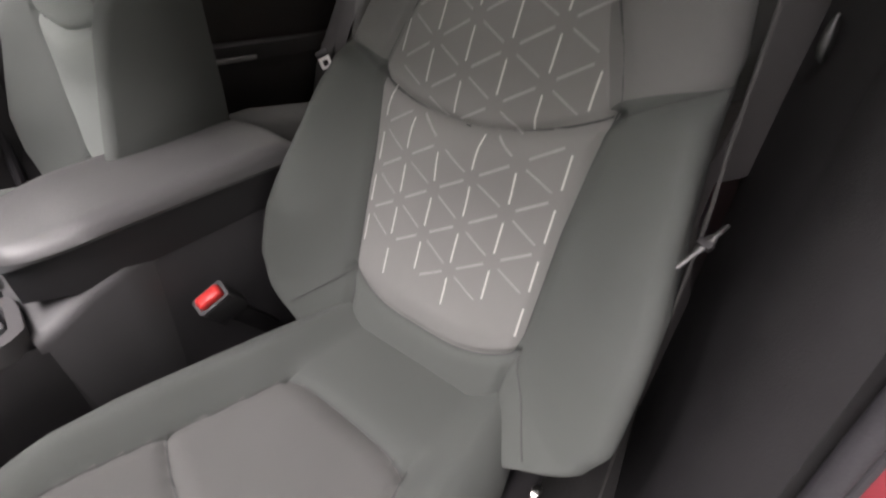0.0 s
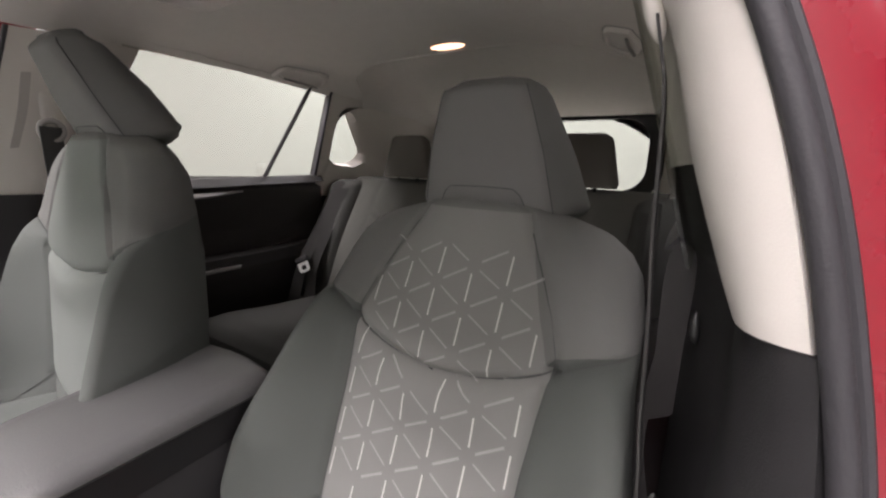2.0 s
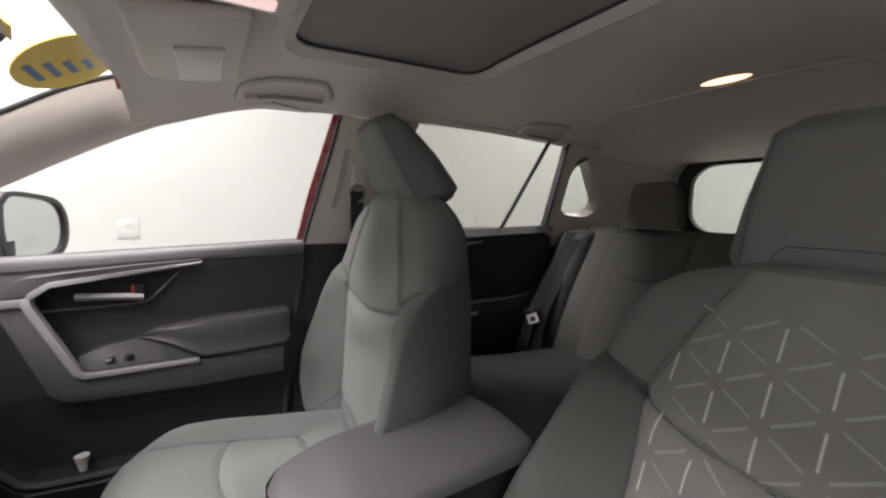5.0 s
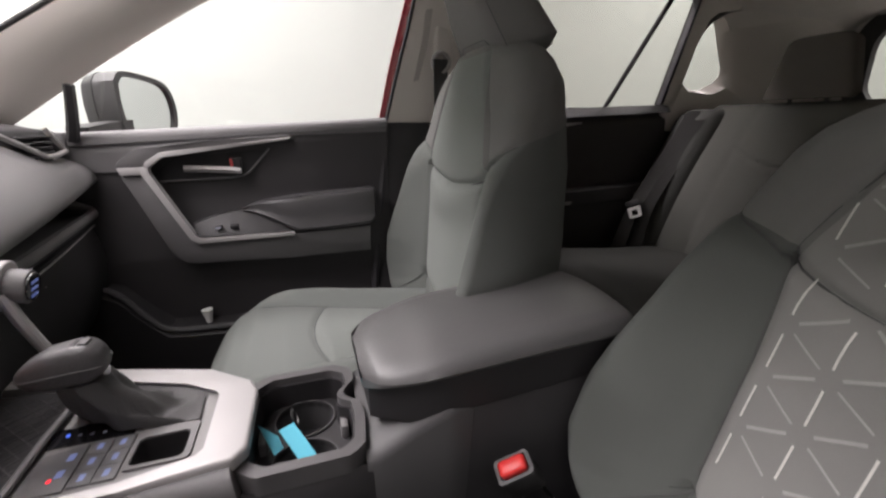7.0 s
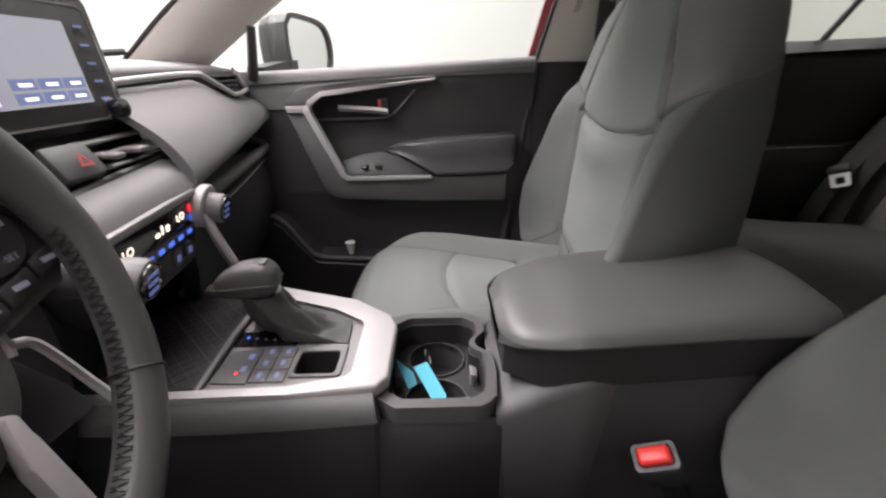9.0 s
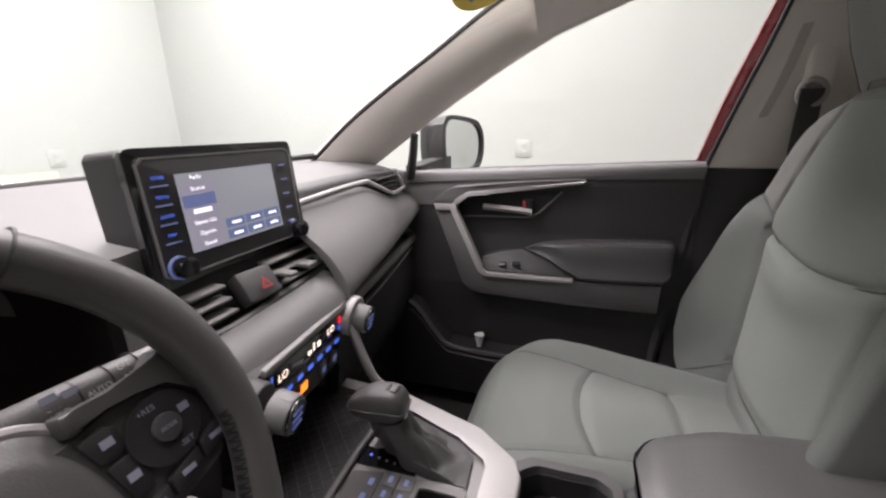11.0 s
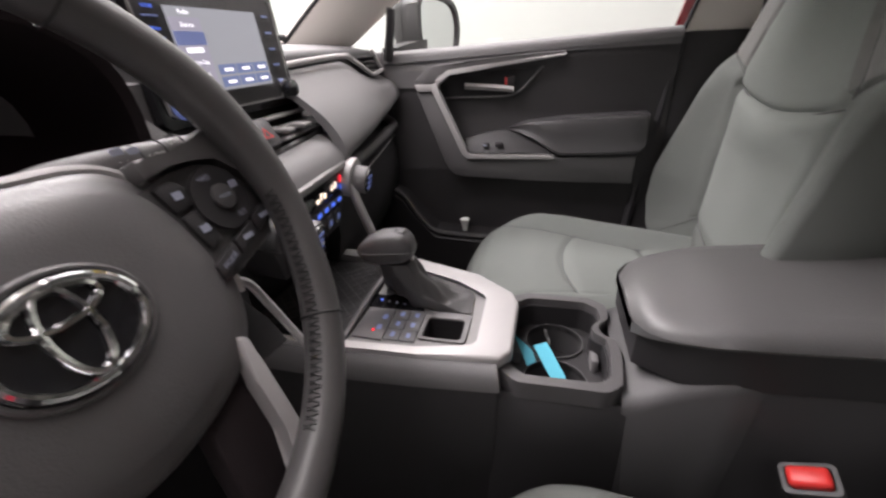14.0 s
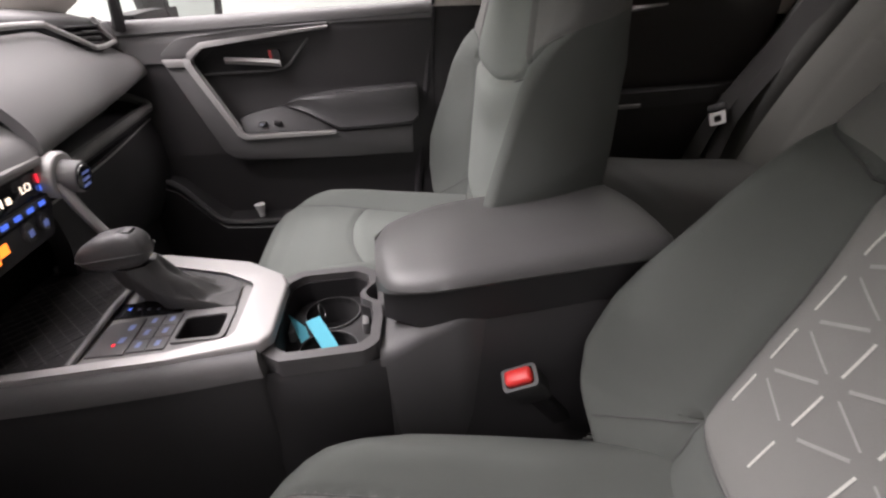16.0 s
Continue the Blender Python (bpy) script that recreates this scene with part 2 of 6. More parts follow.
def loft(rings, caps=True, closed=True, bm=None):
    bm = bm or bmesh.new()
    rows = [[bm.verts.new(p) for p in r] for r in rings]
    n = len(rows[0])
    for a, b in zip(rows, rows[1:]):
        for i in range(n if closed else n - 1):
            j = (i + 1) % n
            bm.faces.new((a[i], a[j], b[j], b[i]))
    if caps and closed:
        bm.faces.new(rows[0])
        bm.faces.new(list(reversed(rows[-1])))
    return bm


def prism(poly, axis, a, b, bevel=0.0, seg=2, bm=None):
    """A polygon in the plane across an axis, drawn out from a to b. For axis x the polygon holds (y, z), for y (x, z), for z (x, y). a and b may be functions of the polygon's point."""
    own = bmesh.new()

    def place(p, s):
        s = s(*p) if callable(s) else s
        return {"x": (s, p[0], p[1]), "y": (p[0], s, p[1]), "z": (p[0], p[1], s)}[axis]

    loft([[place(p, a) for p in poly], [place(p, b) for p in poly]], bm=own)
    if bevel:
        bmesh.ops.bevel(own, geom=list(own.edges), offset=bevel, segments=seg, affect="EDGES", profile=0.5, clamp_overlap=True)
    return join(bm, own)


def join(bm, own):
    if bm is None:
        return own
    me = bpy.data.meshes.new("tmp")
    own.to_mesh(me)
    own.free()
    bm.from_mesh(me)
    bpy.data.meshes.remove(me)
    return bm


def rbox(x0, x1, y0, y1, z0, z1, r=0.004, seg=2, m=None, bm=None):
    own = bmesh.new()
    bmesh.ops.create_cube(own, size=1.0)
    for v in own.verts:
        v.co = Vector(((x0 + x1) / 2 + v.co.x * (x1 - x0), (y0 + y1) / 2 + v.co.y * (y1 - y0), (z0 + z1) / 2 + v.co.z * (z1 - z0)))
    if r:
        bmesh.ops.bevel(own, geom=list(own.edges), offset=r, segments=seg, affect="EDGES", profile=0.5, clamp_overlap=True)
    if m:
        own.transform(m)
    return join(bm, own)


def tube(pts, r, n=8, closed=False, flat=1.0, bm=None):
    """A round bar along points; r a number or one for each point; flat squeezes it across."""
    pts = [Vector(p) for p in pts]
    rings, side = [], None
    count = len(pts)
    for i, p in enumerate(pts):
        a = pts[(i - 1) % count] if closed or i else p
        b = pts[(i + 1) % count] if closed or i < count - 1 else p
        d = (b - a).normalized()
        if side is None:
            side = d.orthogonal().normalized()
        side = (side - side.dot(d) * d).normalized()
        other = d.cross(side)
        rad = r[i] if isinstance(r, (list, tuple)) else r
        rings.append([p + side * math.cos(k * 2 * math.pi / n) * rad + other * math.sin(k * 2 * math.pi / n) * rad * flat for k in range(n)])
    own = loft(rings + ([rings[0]] if closed else []), caps=not closed)
    if closed:
        bmesh.ops.remove_doubles(own, verts=own.verts, dist=1e-6)
    return join(bm, own)


def spline(pts, n=8):
    """Points of a smooth curve through the given ones."""
    pts = [Vector(p) for p in pts]
    ext = [2 * pts[0] - pts[1], *pts, 2 * pts[-1] - pts[-2]]
    out = []
    for i in range(1, len(ext) - 2):
        a, b, c, d = ext[i - 1 : i + 3]
        for k in range(n):
            t = k / n
            out.append(0.5 * ((2 * b) + (c - a) * t + (2 * a - 5 * b + 4 * c - d) * t * t + (3 * b - a - 3 * c + d) * t ** 3))
    out.append(pts[-1])
    return out


def sheet(fn, nu, nv, thick, bm=None):
    """A solid sheet over fn(u, v) with u and v from 0 to 1, thickened by the vector thick."""
    thick = Vector(thick)
    own = bmesh.new()
    top = [[own.verts.new(Vector(fn(i / nu, j / nv))) for j in range(nv + 1)] for i in range(nu + 1)]
    low = [[own.verts.new(v.co + thick) for v in row] for row in top]
    for g in (top, low):
        for i in range(nu):
            for j in range(nv):
                own.faces.new((g[i][j], g[i + 1][j], g[i + 1][j + 1], g[i][j + 1]))
    for i in range(nu):
        own.faces.new((top[i][0], top[i + 1][0], low[i + 1][0], low[i][0]))
        own.faces.new((top[i][nv], top[i + 1][nv], low[i + 1][nv], low[i][nv]))
    for j in range(nv):
        own.faces.new((top[0][j], top[0][j + 1], low[0][j + 1], low[0][j]))
        own.faces.new((top[nu][j], top[nu][j + 1], low[nu][j + 1], low[nu][j]))
    return join(bm, own)


def between(a, b, thick, n=24, across=6, bulge=(0, 0, 0)):
    """A solid strip between two curves of points, bulged in the middle."""
    a, b, bulge = spline(a, n), spline(b, n), Vector(bulge)

    def at(c, u):
        k = u * (len(c) - 1)
        i = min(int(k), len(c) - 2)
        return c[i].lerp(c[i + 1], k - i)

    return sheet(lambda u, v: at(a, u).lerp(at(b, u), v) + bulge * (4 * v * (1 - v)), 40, across, thick)


def ribbon(pts, width, thick, n=10):
    """Belt webbing along points; width: a vector across."""
    pts, w = spline(pts, n), Vector(width) / 2
    rings = []
    for i, p in enumerate(pts):
        d = (pts[min(i + 1, len(pts) - 1)] - pts[max(i - 1, 0)]).normalized()
        up = d.cross(w).normalized() * thick / 2
        rings.append([p - w - up, p + w - up, p + w + up, p - w + up])
    return loft(rings)


def ellipse(cx, cy, rx, ry, n=24):
    return [(cx + rx * math.cos(2 * math.pi * k / n), cy + ry * math.sin(2 * math.pi * k / n)) for k in range(n)]


def rrect(x0, x1, y0, y1, r, n=5):
    out = []
    for cx, cy, a in ((x1 - r, y1 - r, 0), (x0 + r, y1 - r, 90), (x0 + r, y0 + r, 180), (x1 - r, y0 + r, 270)):
        out += [(cx + r * math.cos(radians(a + 90 * k / n)), cy + r * math.sin(radians(a + 90 * k / n))) for k in range(n + 1)]
    return out


def ring_plate(outer, inner, axis, a, b, bm=None):
    """A plate with a hole: two outlines with as many points each."""
    own = bmesh.new()
    pl = {"x": lambda p, s: (s, p[0], p[1]), "y": lambda p, s: (p[0], s, p[1]), "z": lambda p, s: (p[0], p[1], s)}[axis]
    n = len(outer)
    vs = [[own.verts.new(pl(p, s)) for p in c] for c, s in ((outer, a), (inner, a), (inner, b), (outer, b))]
    for r in range(4):
        p, q = vs[r], vs[(r + 1) % 4]
        for i in range(n):
            j = (i + 1) % n
            own.faces.new((p[i], p[j], q[j], q[i]))
    return join(bm, own)


def resample(poly, n):
    """n points at even steps round a closed outline."""
    pts = [Vector((*p, 0)) for p in poly]
    lens = [(pts[(i + 1) % len(pts)] - p).length for i, p in enumerate(pts)]
    total, out, i, run = sum(lens), [], 0, 0.0
    for k in range(n):
        want = total * k / n
        while run + lens[i] < want:
            run += lens[i]
            i += 1
        q = pts[i].lerp(pts[(i + 1) % len(pts)], (want - run) / lens[i])
        out.append((q.x, q.y))
    return out


def word(name, text, size, material, m, parent, label=""):
    """Lettering as a mesh, at the pose m."""
    cu = bpy.data.curves.new("word", "FONT")
    cu.body, cu.size, cu.extrude, cu.align_x, cu.align_y = text, size, size * 0.02, "CENTER", "CENTER"
    tmp = new("word", cu)
    dg = bpy.context.evaluated_depsgraph_get()
    me = bpy.data.meshes.new_from_object(tmp.evaluated_get(dg))
    bpy.data.objects.remove(tmp)
    bpy.data.curves.remove(cu)
    bm = bmesh.new()
    bm.from_mesh(me)
    bpy.data.meshes.remove(me)
    bm.transform(m)
    return part(name, bm, material, parent, label, flat=True)

# ---------------------------------------------------------------- the booth round the car
X0, X1, Y0, Y1, Z0, Z1 = ROOM
T = 0.12
tagged(part("floor", rbox(X0 - T, X1 + T, Y0 - T, Y1 + T, Z0 - T, Z0, 0), M_FLOOR, flat=True), "smooth grey photo booth floor under the car", "floor", kind="structure")
tagged(part("ceiling", rbox(X0 - T, X1 + T, Y0 - T, Y1 + T, Z1, Z1 + T, 0), M_WALL, flat=True), "plain white photo booth ceiling", "ceiling", kind="structure")
for nm, b in (("wall_east", (X1, X1 + T, Y0 - T, Y1 + T)), ("wall_west", (X0 - T, X0, Y0 - T, Y1 + T)), ("wall_north", (X0, X1, Y1, Y1 + T)), ("wall_south", (X0, X1, Y0 - T, Y0))):
    # added dark surface on the unseen side, it holds back bounce light
    if nm == "wall_west":
        tagged(part(nm, rbox(*b, Z0, Z1, 0), M_DARK_SIDE, flat=True), "added dark surface closing the unseen side of the booth", "wall", kind="structure")
    else:
        tagged(part(nm, rbox(*b, Z0, Z1, 0), M_WALL, flat=True), "plain white painted photo booth wall", "wall", kind="structure")
for lx, ly in LAMPS:
    lp = thing("ceiling_light", "square white diffuser panel added in the unseen booth ceiling", "ceiling light", (lx, ly, Z1), "booth ceiling panels")
    part("frame", ring_plate(rrect(lx - .70, lx + .70, ly - .70, ly + .70, .01), rrect(lx - .66, lx + .66, ly - .66, ly + .66, .01), "z", Z1 - .05, Z1), M_PAPER, lp)
    part("diffuser", rbox(lx - .66, lx + .66, ly - .66, ly + .66, Z1 - .03, Z1 - .02, 0), M_PANEL, lp)


def outlet(x, y, z, axis):
    o = thing("wall_outlet", "small white outlet plate on the booth wall", "outlet", (x, y, z), "wall outlets")
    if axis == "x":
        part("plate", rbox(x - .006, x, y - .055, y + .055, z - .06, z + .06, .003), M_PLATE, o)
        for k in (-.025, .025):
            part("socket", rbox(x - .008, x - .005, y - .018, y + .018, z + k - .015, z + k + .015, .004), M_PLATE, o)
    else:
        part("plate", rbox(x - .055, x + .055, y - .006, y, z - .06, z + .06, .003), M_PLATE, o)
        for k in (-.025, .025):
            part("socket", rbox(x - .018, x + .018, y - .008, y - .005, z + k - .015, z + k + .015, .004), M_PLATE, o)


outlet(X1, .69, 1.06, "x")
outlet(X1, -.72, 1.06, "x")
outlet(X1, -2.0, 1.12, "x")
outlet(1.58, Y1, 1.05, "y")
tagged(part("baseboard", rbox(X0, 1.55, Y1 - .03, Y1, Z0, .965, .004), M_WAIN), "pale yellowish lower panel along the booth wall", "wall panel", kind="structure")
reel = thing("hose_reel", "round grey hose reel standing near the booth corner", "hose reel", (2.15, 3.45, Z0))
part("rim", tube([(2.10 + .31 * math.cos(a), 3.45 - .05 * math.cos(a), .69 + .31 * math.sin(a)) for a in [2 * math.pi * k / 40 for k in range(40)]], .035, 10, True), M_REEL, reel, "grey round rim")
part("hub", tube([(2.08, 3.35, .69), (2.12, 3.55, .69)], .08, 18), M_REEL, reel)
part("stand", loft([[(2.10 + w_, 3.45 + d_, z_) for w_, d_ in ((-.12, -.1), (.12, -.1), (.12, .1), (-.12, .1))] for z_ in (Z0, .62)]), M_REEL, reel)
part("pin", tube([(2.10, 3.44, 1.02), (2.10, 3.44, 1.06)], .01, 8), M_REEL, reel)

# ---------------------------------------------------------------- car shell


def side_x(z):
    return 0.745 - 0.32 * (z - 1.10) if z > 1.10 else 0.745


ROOF_Y = [(-1.78, 1.44), (-1.72, 1.455), (-1.4, 1.485), (-1.15, 1.515), (-1.02, 1.545), (-0.985, 1.566), (-0.965, 1.584), (-0.4, 1.588), (0.115, 1.578), (0.25, 1.55), (0.36, 1.512), (0.42, 1.49)]


def roof_z(x, y):
    return lerp(ROOF_Y, y) - 0.085 * min(1.2, abs(x) / 0.62) ** 4


def grid_solid(xs, ys, z, skip, up):
    """A sheet over a grid of x and y, with some cells left open, drawn out upwards."""
    bm = bmesh.new()
    low = [[bm.verts.new((x, y, z(x, y))) for y in ys] for x in xs]
    top = [[bm.verts.new((x, y, z(x, y) + up)) for y in ys] for x in xs]
    for i in range(len(xs) - 1):
        for j in range(len(ys) - 1):
            if not skip(i, j):
                bm.faces.new((low[i][j], low[i + 1][j], low[i + 1][j + 1], low[i][j + 1]))
                bm.faces.new((top[i][j], top[i + 1][j], top[i + 1][j + 1], top[i][j + 1]))
    seen = {}
    for row_l, row_t in zip(low, top):
        for p, q in zip(row_l, row_t):
            seen[p] = q
    for e in [e for e in bm.edges if len(e.link_faces) == 1 and all(v in seen for v in e.verts)]:
        a, b = e.verts
        bm.faces.new((a, b, seen[b], seen[a]))
    return bm


ARC_A = [(.60, -1.20, 1.490), (.50, -1.04, 1.540), (.36, -.985, 1.566), (.18, -.975, 1.571), (0, -.975, 1.572), (-.18, -.98, 1.571), (-.34, -1.01, 1.562), (-.48, -1.09, 1.535), (-.60, -1.22, 1.488)]
arch_y = lambda x: lerp([(p[0], p[1]) for p in reversed(ARC_A)], x)
arch_z = lambda x: lerp([(p[0], p[2]) for p in reversed(ARC_A)], x)
SR = (-0.385, 0.385, -0.40, 0.115)
xs = sorted([SR[0], SR[1]] + [-0.63 + 1.26 * k / 42 for k in range(43)])
ys = sorted([SR[2], SR[3]] + [-0.965 + 1.385 * k / 40 for k in range(41)])
inside = lambda i, j: SR[0] <= (xs[i] + xs[i + 1]) / 2 <= SR[1] and SR[2] <= (ys[j] + ys[j + 1]) / 2 <= SR[3]
liner_z = lambda x, y: roof_z(x, y) + (arch_z(x) - roof_z(x, -.965)) * smooth(-.55, -.965, y)
liner = grid_solid(xs, ys, liner_z, inside, 0.012)
for v in liner.verts:
    if v.co.y < -.45:
        v.co.y = -.45 + (v.co.y + .45) * (arch_y(v.co.x) + .45) / -.515
tagged(part("ceiling_headliner", liner, M_LINER), "light grey felt headliner of the car with sunroof cut-out", "headliner", kind="structure")
skin_z = lambda x, y: lerp([(-1.87, 1.50), (-1.6, 1.575), (-1.0, 1.645), (.115, 1.64), (.30, 1.60), (.44, 1.54)], y) - 0.085 * min(1.2, abs(x) / 0.65) ** 4
skin = grid_solid([-0.66 + 1.32 * k / 20 for k in range(21)], [-1.86 + 2.30 * k / 30 for k in range(31)], skin_z, lambda i, j: False, 0.01)
body = thing("parked_car", "dark red painted outer body of a parked car", "car body", (0, -0.4, Z0))
part("roof_panel", skin, M_RED, body, "red painted roof panel")

sun = thing("sunroof", "grey fabric sunroof shade in a rounded frame", "sunroof", (0, -.14, 1.60))
n = 96
outer = resample(rrect(-.415, .415, -.432, .146, .07), n)
inner = resample(rrect(-.372, .372, -.388, .102, .05), n)
lip = resample(rrect(-.392, .392, -.408, .122, .058), n)


def frame_ring(a, b, za, zb, mname, m, lab=""):
    bm = bmesh.new()
    va = [bm.verts.new((p[0], p[1], roof_z(*p) + za)) for p in a]
    vb = [bm.verts.new((p[0], p[1], roof_z(*p) + zb)) for p in b]
    vc = [bm.verts.new((p[0], p[1], roof_z(*p) + zb + .012)) for p in b]
    vd = [bm.verts.new((p[0], p[1], roof_z(*p) + za + .012)) for p in a]
    for r, s in ((va, vb), (vb, vc), (vc, vd), (vd, va)):
        for i in range(n):
            bm.faces.new((r[i], r[(i + 1) % n], s[(i + 1) % n], s[i]))
    part(mname, bm, m, sun, lab)


frame_ring(outer, lip, -.001, -.008, "frame", M_LINER, "felt-covered rounded frame")
frame_ring(lip, inner, -.006, .004, "inner_lip", M_LINER)
frame_ring(resample(rrect(-.374, .374, -.390, .104, .05), n), resample(rrect(-.370, .370, -.386, .100, .049), n), .005, .012, "gasket", M_RUBBER, "dark rubber gasket")
part("shade", sheet(lambda u, v: (-.372 + .744 * u, -.388 + .49 * v, roof_z(-.372 + .744 * u, -.388 + .49 * v) + .016), 20, 16, (0, 0, .006)), M_SHADE, sun, "dark grey cloth sliding shade")



def rear_liner(u, v):
    x = -.645 + 1.29 * u
    y0, z0 = arch_y(x), arch_z(x)
    return (x, y0 + .004 + v * (-1.755 - y0), lerp([(0, z0 + .014), (.12, z0 + .020), (.40, z0 - .006), (.7, .45 * z0 + .55 * 1.455), (1, 1.448)], v) - .075 * smooth(.555, .645, abs(x)))


tagged(part("ceiling_rear_liner", sheet(rear_liner, 40, 24, (0, 0, .008)), M_LINER), "felt rear part of the headliner behind an arched edge", "headliner", kind="structure")
tagged(part("trim_liner_edge", tube(spline([(x, y + .001, z - .001) for x, y, z in ARC_A], 8), .003, 8), M_LINER), "thin grey edge bead of the rear headliner", "trim", kind="structure")

# overhead console with two map lamps
oc = thing("overhead_console", "pale overhead console with two lit map lamps", "overhead console", (.02, .24, 1.53))
part("housing", rbox(-.180, .095, .145, .335, 1.508, 1.545, .014, 3), M_LINER, oc)
for cx in (-.130, .050):
    part("lamp_lens", rbox(cx - .014, cx + .014, .180, .305, 1.501, 1.512, .008, 3), M_LAMP2, oc, "lit milky map lamp lens")
part("switch_panel", rbox(-.085, .005, .19, .30, 1.503, 1.512, .004), M_TRIM, oc)
for k in range(3):
    part("button", rbox(-.075 + .027 * k, -.055 + .027 * k, .21, .235, 1.498, 1.505, .002), M_GREY, oc)

# sun visors
for s, lab in ((1, "pale fabric sun visor with covered vanity mirror"),):
    vis = thing("sun_visor", lab, "sun visor", (.31, .3, 1.52))
    part("panel", rbox(.120, .490, .200, .378, 1.496, 1.518, .009, 3, Matrix.Translation((.38, .29, 1.507)) @ Matrix.Rotation(radians(-9), 4, "X") @ Matrix.Translation((-.38, -.29, -1.507))), M_TRIM, vis)
    part("mirror_cover", rbox(.262, .466, .238, .320, 1.488, 1.497, .004, 2, Matrix.Translation((.38, .29, 1.507)) @ Matrix.Rotation(radians(-9), 4, "X") @ Matrix.Translation((-.38, -.29, -1.507))), M_PALE, vis, "pale label and mirror cover")
    part("hinge", tube([(.115, .380, 1.520), (.09, .385, 1.53)], .008), M_TRIM, vis)
    part("clip", rbox(.488, .512, .350, .385, 1.492, 1.520, .006, 2), M_DARK, vis, "dark visor clip")

# dome lamp
dome = thing("dome_lamp", "lit warm oval dome lamp on the headliner", "dome lamp", (-.005, -.93, 1.58))
part("bezel", prism(ellipse(-.005, -.93, .070, .034, 28), "z", 1.576, 1.590, .003), M_TRIM, dome)
part("lens", prism(ellipse(-.005, -.93, .062, .026, 28), "z", 1.571, 1.580, .004), M_LAMP, dome, "glowing warm lens")

# windscreen, header and pillars
WS = [(0.0, 1.33, 1.118), (.30, 1.27, 1.122), (.50, 1.17, 1.130), (.62, 1.06, 1.140)]
HD = [(0.0, .44, 1.500), (.30, .43, 1.498), (.50, .415, 1.492), (.60, .395, 1.480)]
mirror_x = lambda c: [(-x, y, z) for x, y, z in reversed(c)]
full = lambda c: mirror_x(c)[:-1] + c
ob = tagged(part("window_1", between(full(WS), full(HD), (0, .004, .003), bulge=(0, .03, .02)), M_GLASS), "clear windscreen glass", "windscreen", kind="structure")
ob.visible_shadow = False
tagged(part("trim_windscreen_base", tube(spline([(x, y - .01, z - .006) for x, y, z in full(WS)], 8), .008), M_BLACK), "black ceramic band along the windscreen base", "trim", kind="structure")
tagged(part("trim_header", between([(x, y + .02, z - .004) for x, y, z in full(HD)], [(x, y - .05, z + .012) for x, y, z in full(HD)], (0, 0, .02), bulge=(0, 0, -.006)), M_LINER), "felt header trim above the windscreen", "trim", kind="structure")
for s in (1, -1):
    nm = "pillar_trim_a_right" if s > 0 else "pillar_trim_a_left"
    a = [(s * .665, 1.09, 1.105), (s * .635, .90, 1.24), (s * .615, .66, 1.382), (s * .60, .48, 1.485), (s * .585, .30, 1.535)]
    b = [(s * .742, .915, 1.100), (s * .715, .66, 1.262), (s * .675, .404, 1.400), (s * .648, .20, 1.475), (s * .632, .0, 1.487)]
    if s > 0:
        tagged(part(nm, between(a, b, (s * .02, .02, .02), bulge=(-s * .014, -.012, -.012)), M_TRIM), "light beige moulded trim of the front pillar", "pillar trim", kind="structure")
        tagged(part("seal_windscreen_right", tube(spline([(x * 1.005, y + .012, z + .004) for x, y, z in a], 6), .006), M_BLACK), "black edge seal of the windscreen", "seal", kind="structure")
# roof rail from the pillar back along the windows
for s in (1, -1):
    a = [(s * .62, .40, 1.494), (s * .60, .10, 1.508), (s * .60, -.4, 1.512), (s * .60, -1.0, 1.50), (s * .60, -1.4, 1.485), (s * .585, -1.76, 1.46)]
    b = [(s * .665, .40, 1.405), (s * .628, .10, 1.486), (s * .622, -.4, 1.500), (s * .624, -1.0, 1.478), (s * .635, -1.25, 1.462), (s * .63, -1.76, 1.44)]
    tagged(part("trim_roof_rail_right" if s > 0 else "trim_roof_rail_left", between(a, b, (s * .03, 0, .02)), M_LINER), "felt-covered roof rail above the side windows", "trim", kind="structure")
    # red outer cant rail
    part("cant_rail", between([(s * .64, .20, 1.58), (s * .645, -.4, 1.60), (s * .64, -1.8, 1.53)], [(s * .665, .20, 1.505), (s * .660, -.4, 1.515), (s * .655, -1.8, 1.47)], (-s * .012, 0, 0)), M_RED, body, "red painted roof rail")


def on_side(s, pts, off=0.0):
    return [(s * (side_x(z) + off), y, z) for y, z in pts]


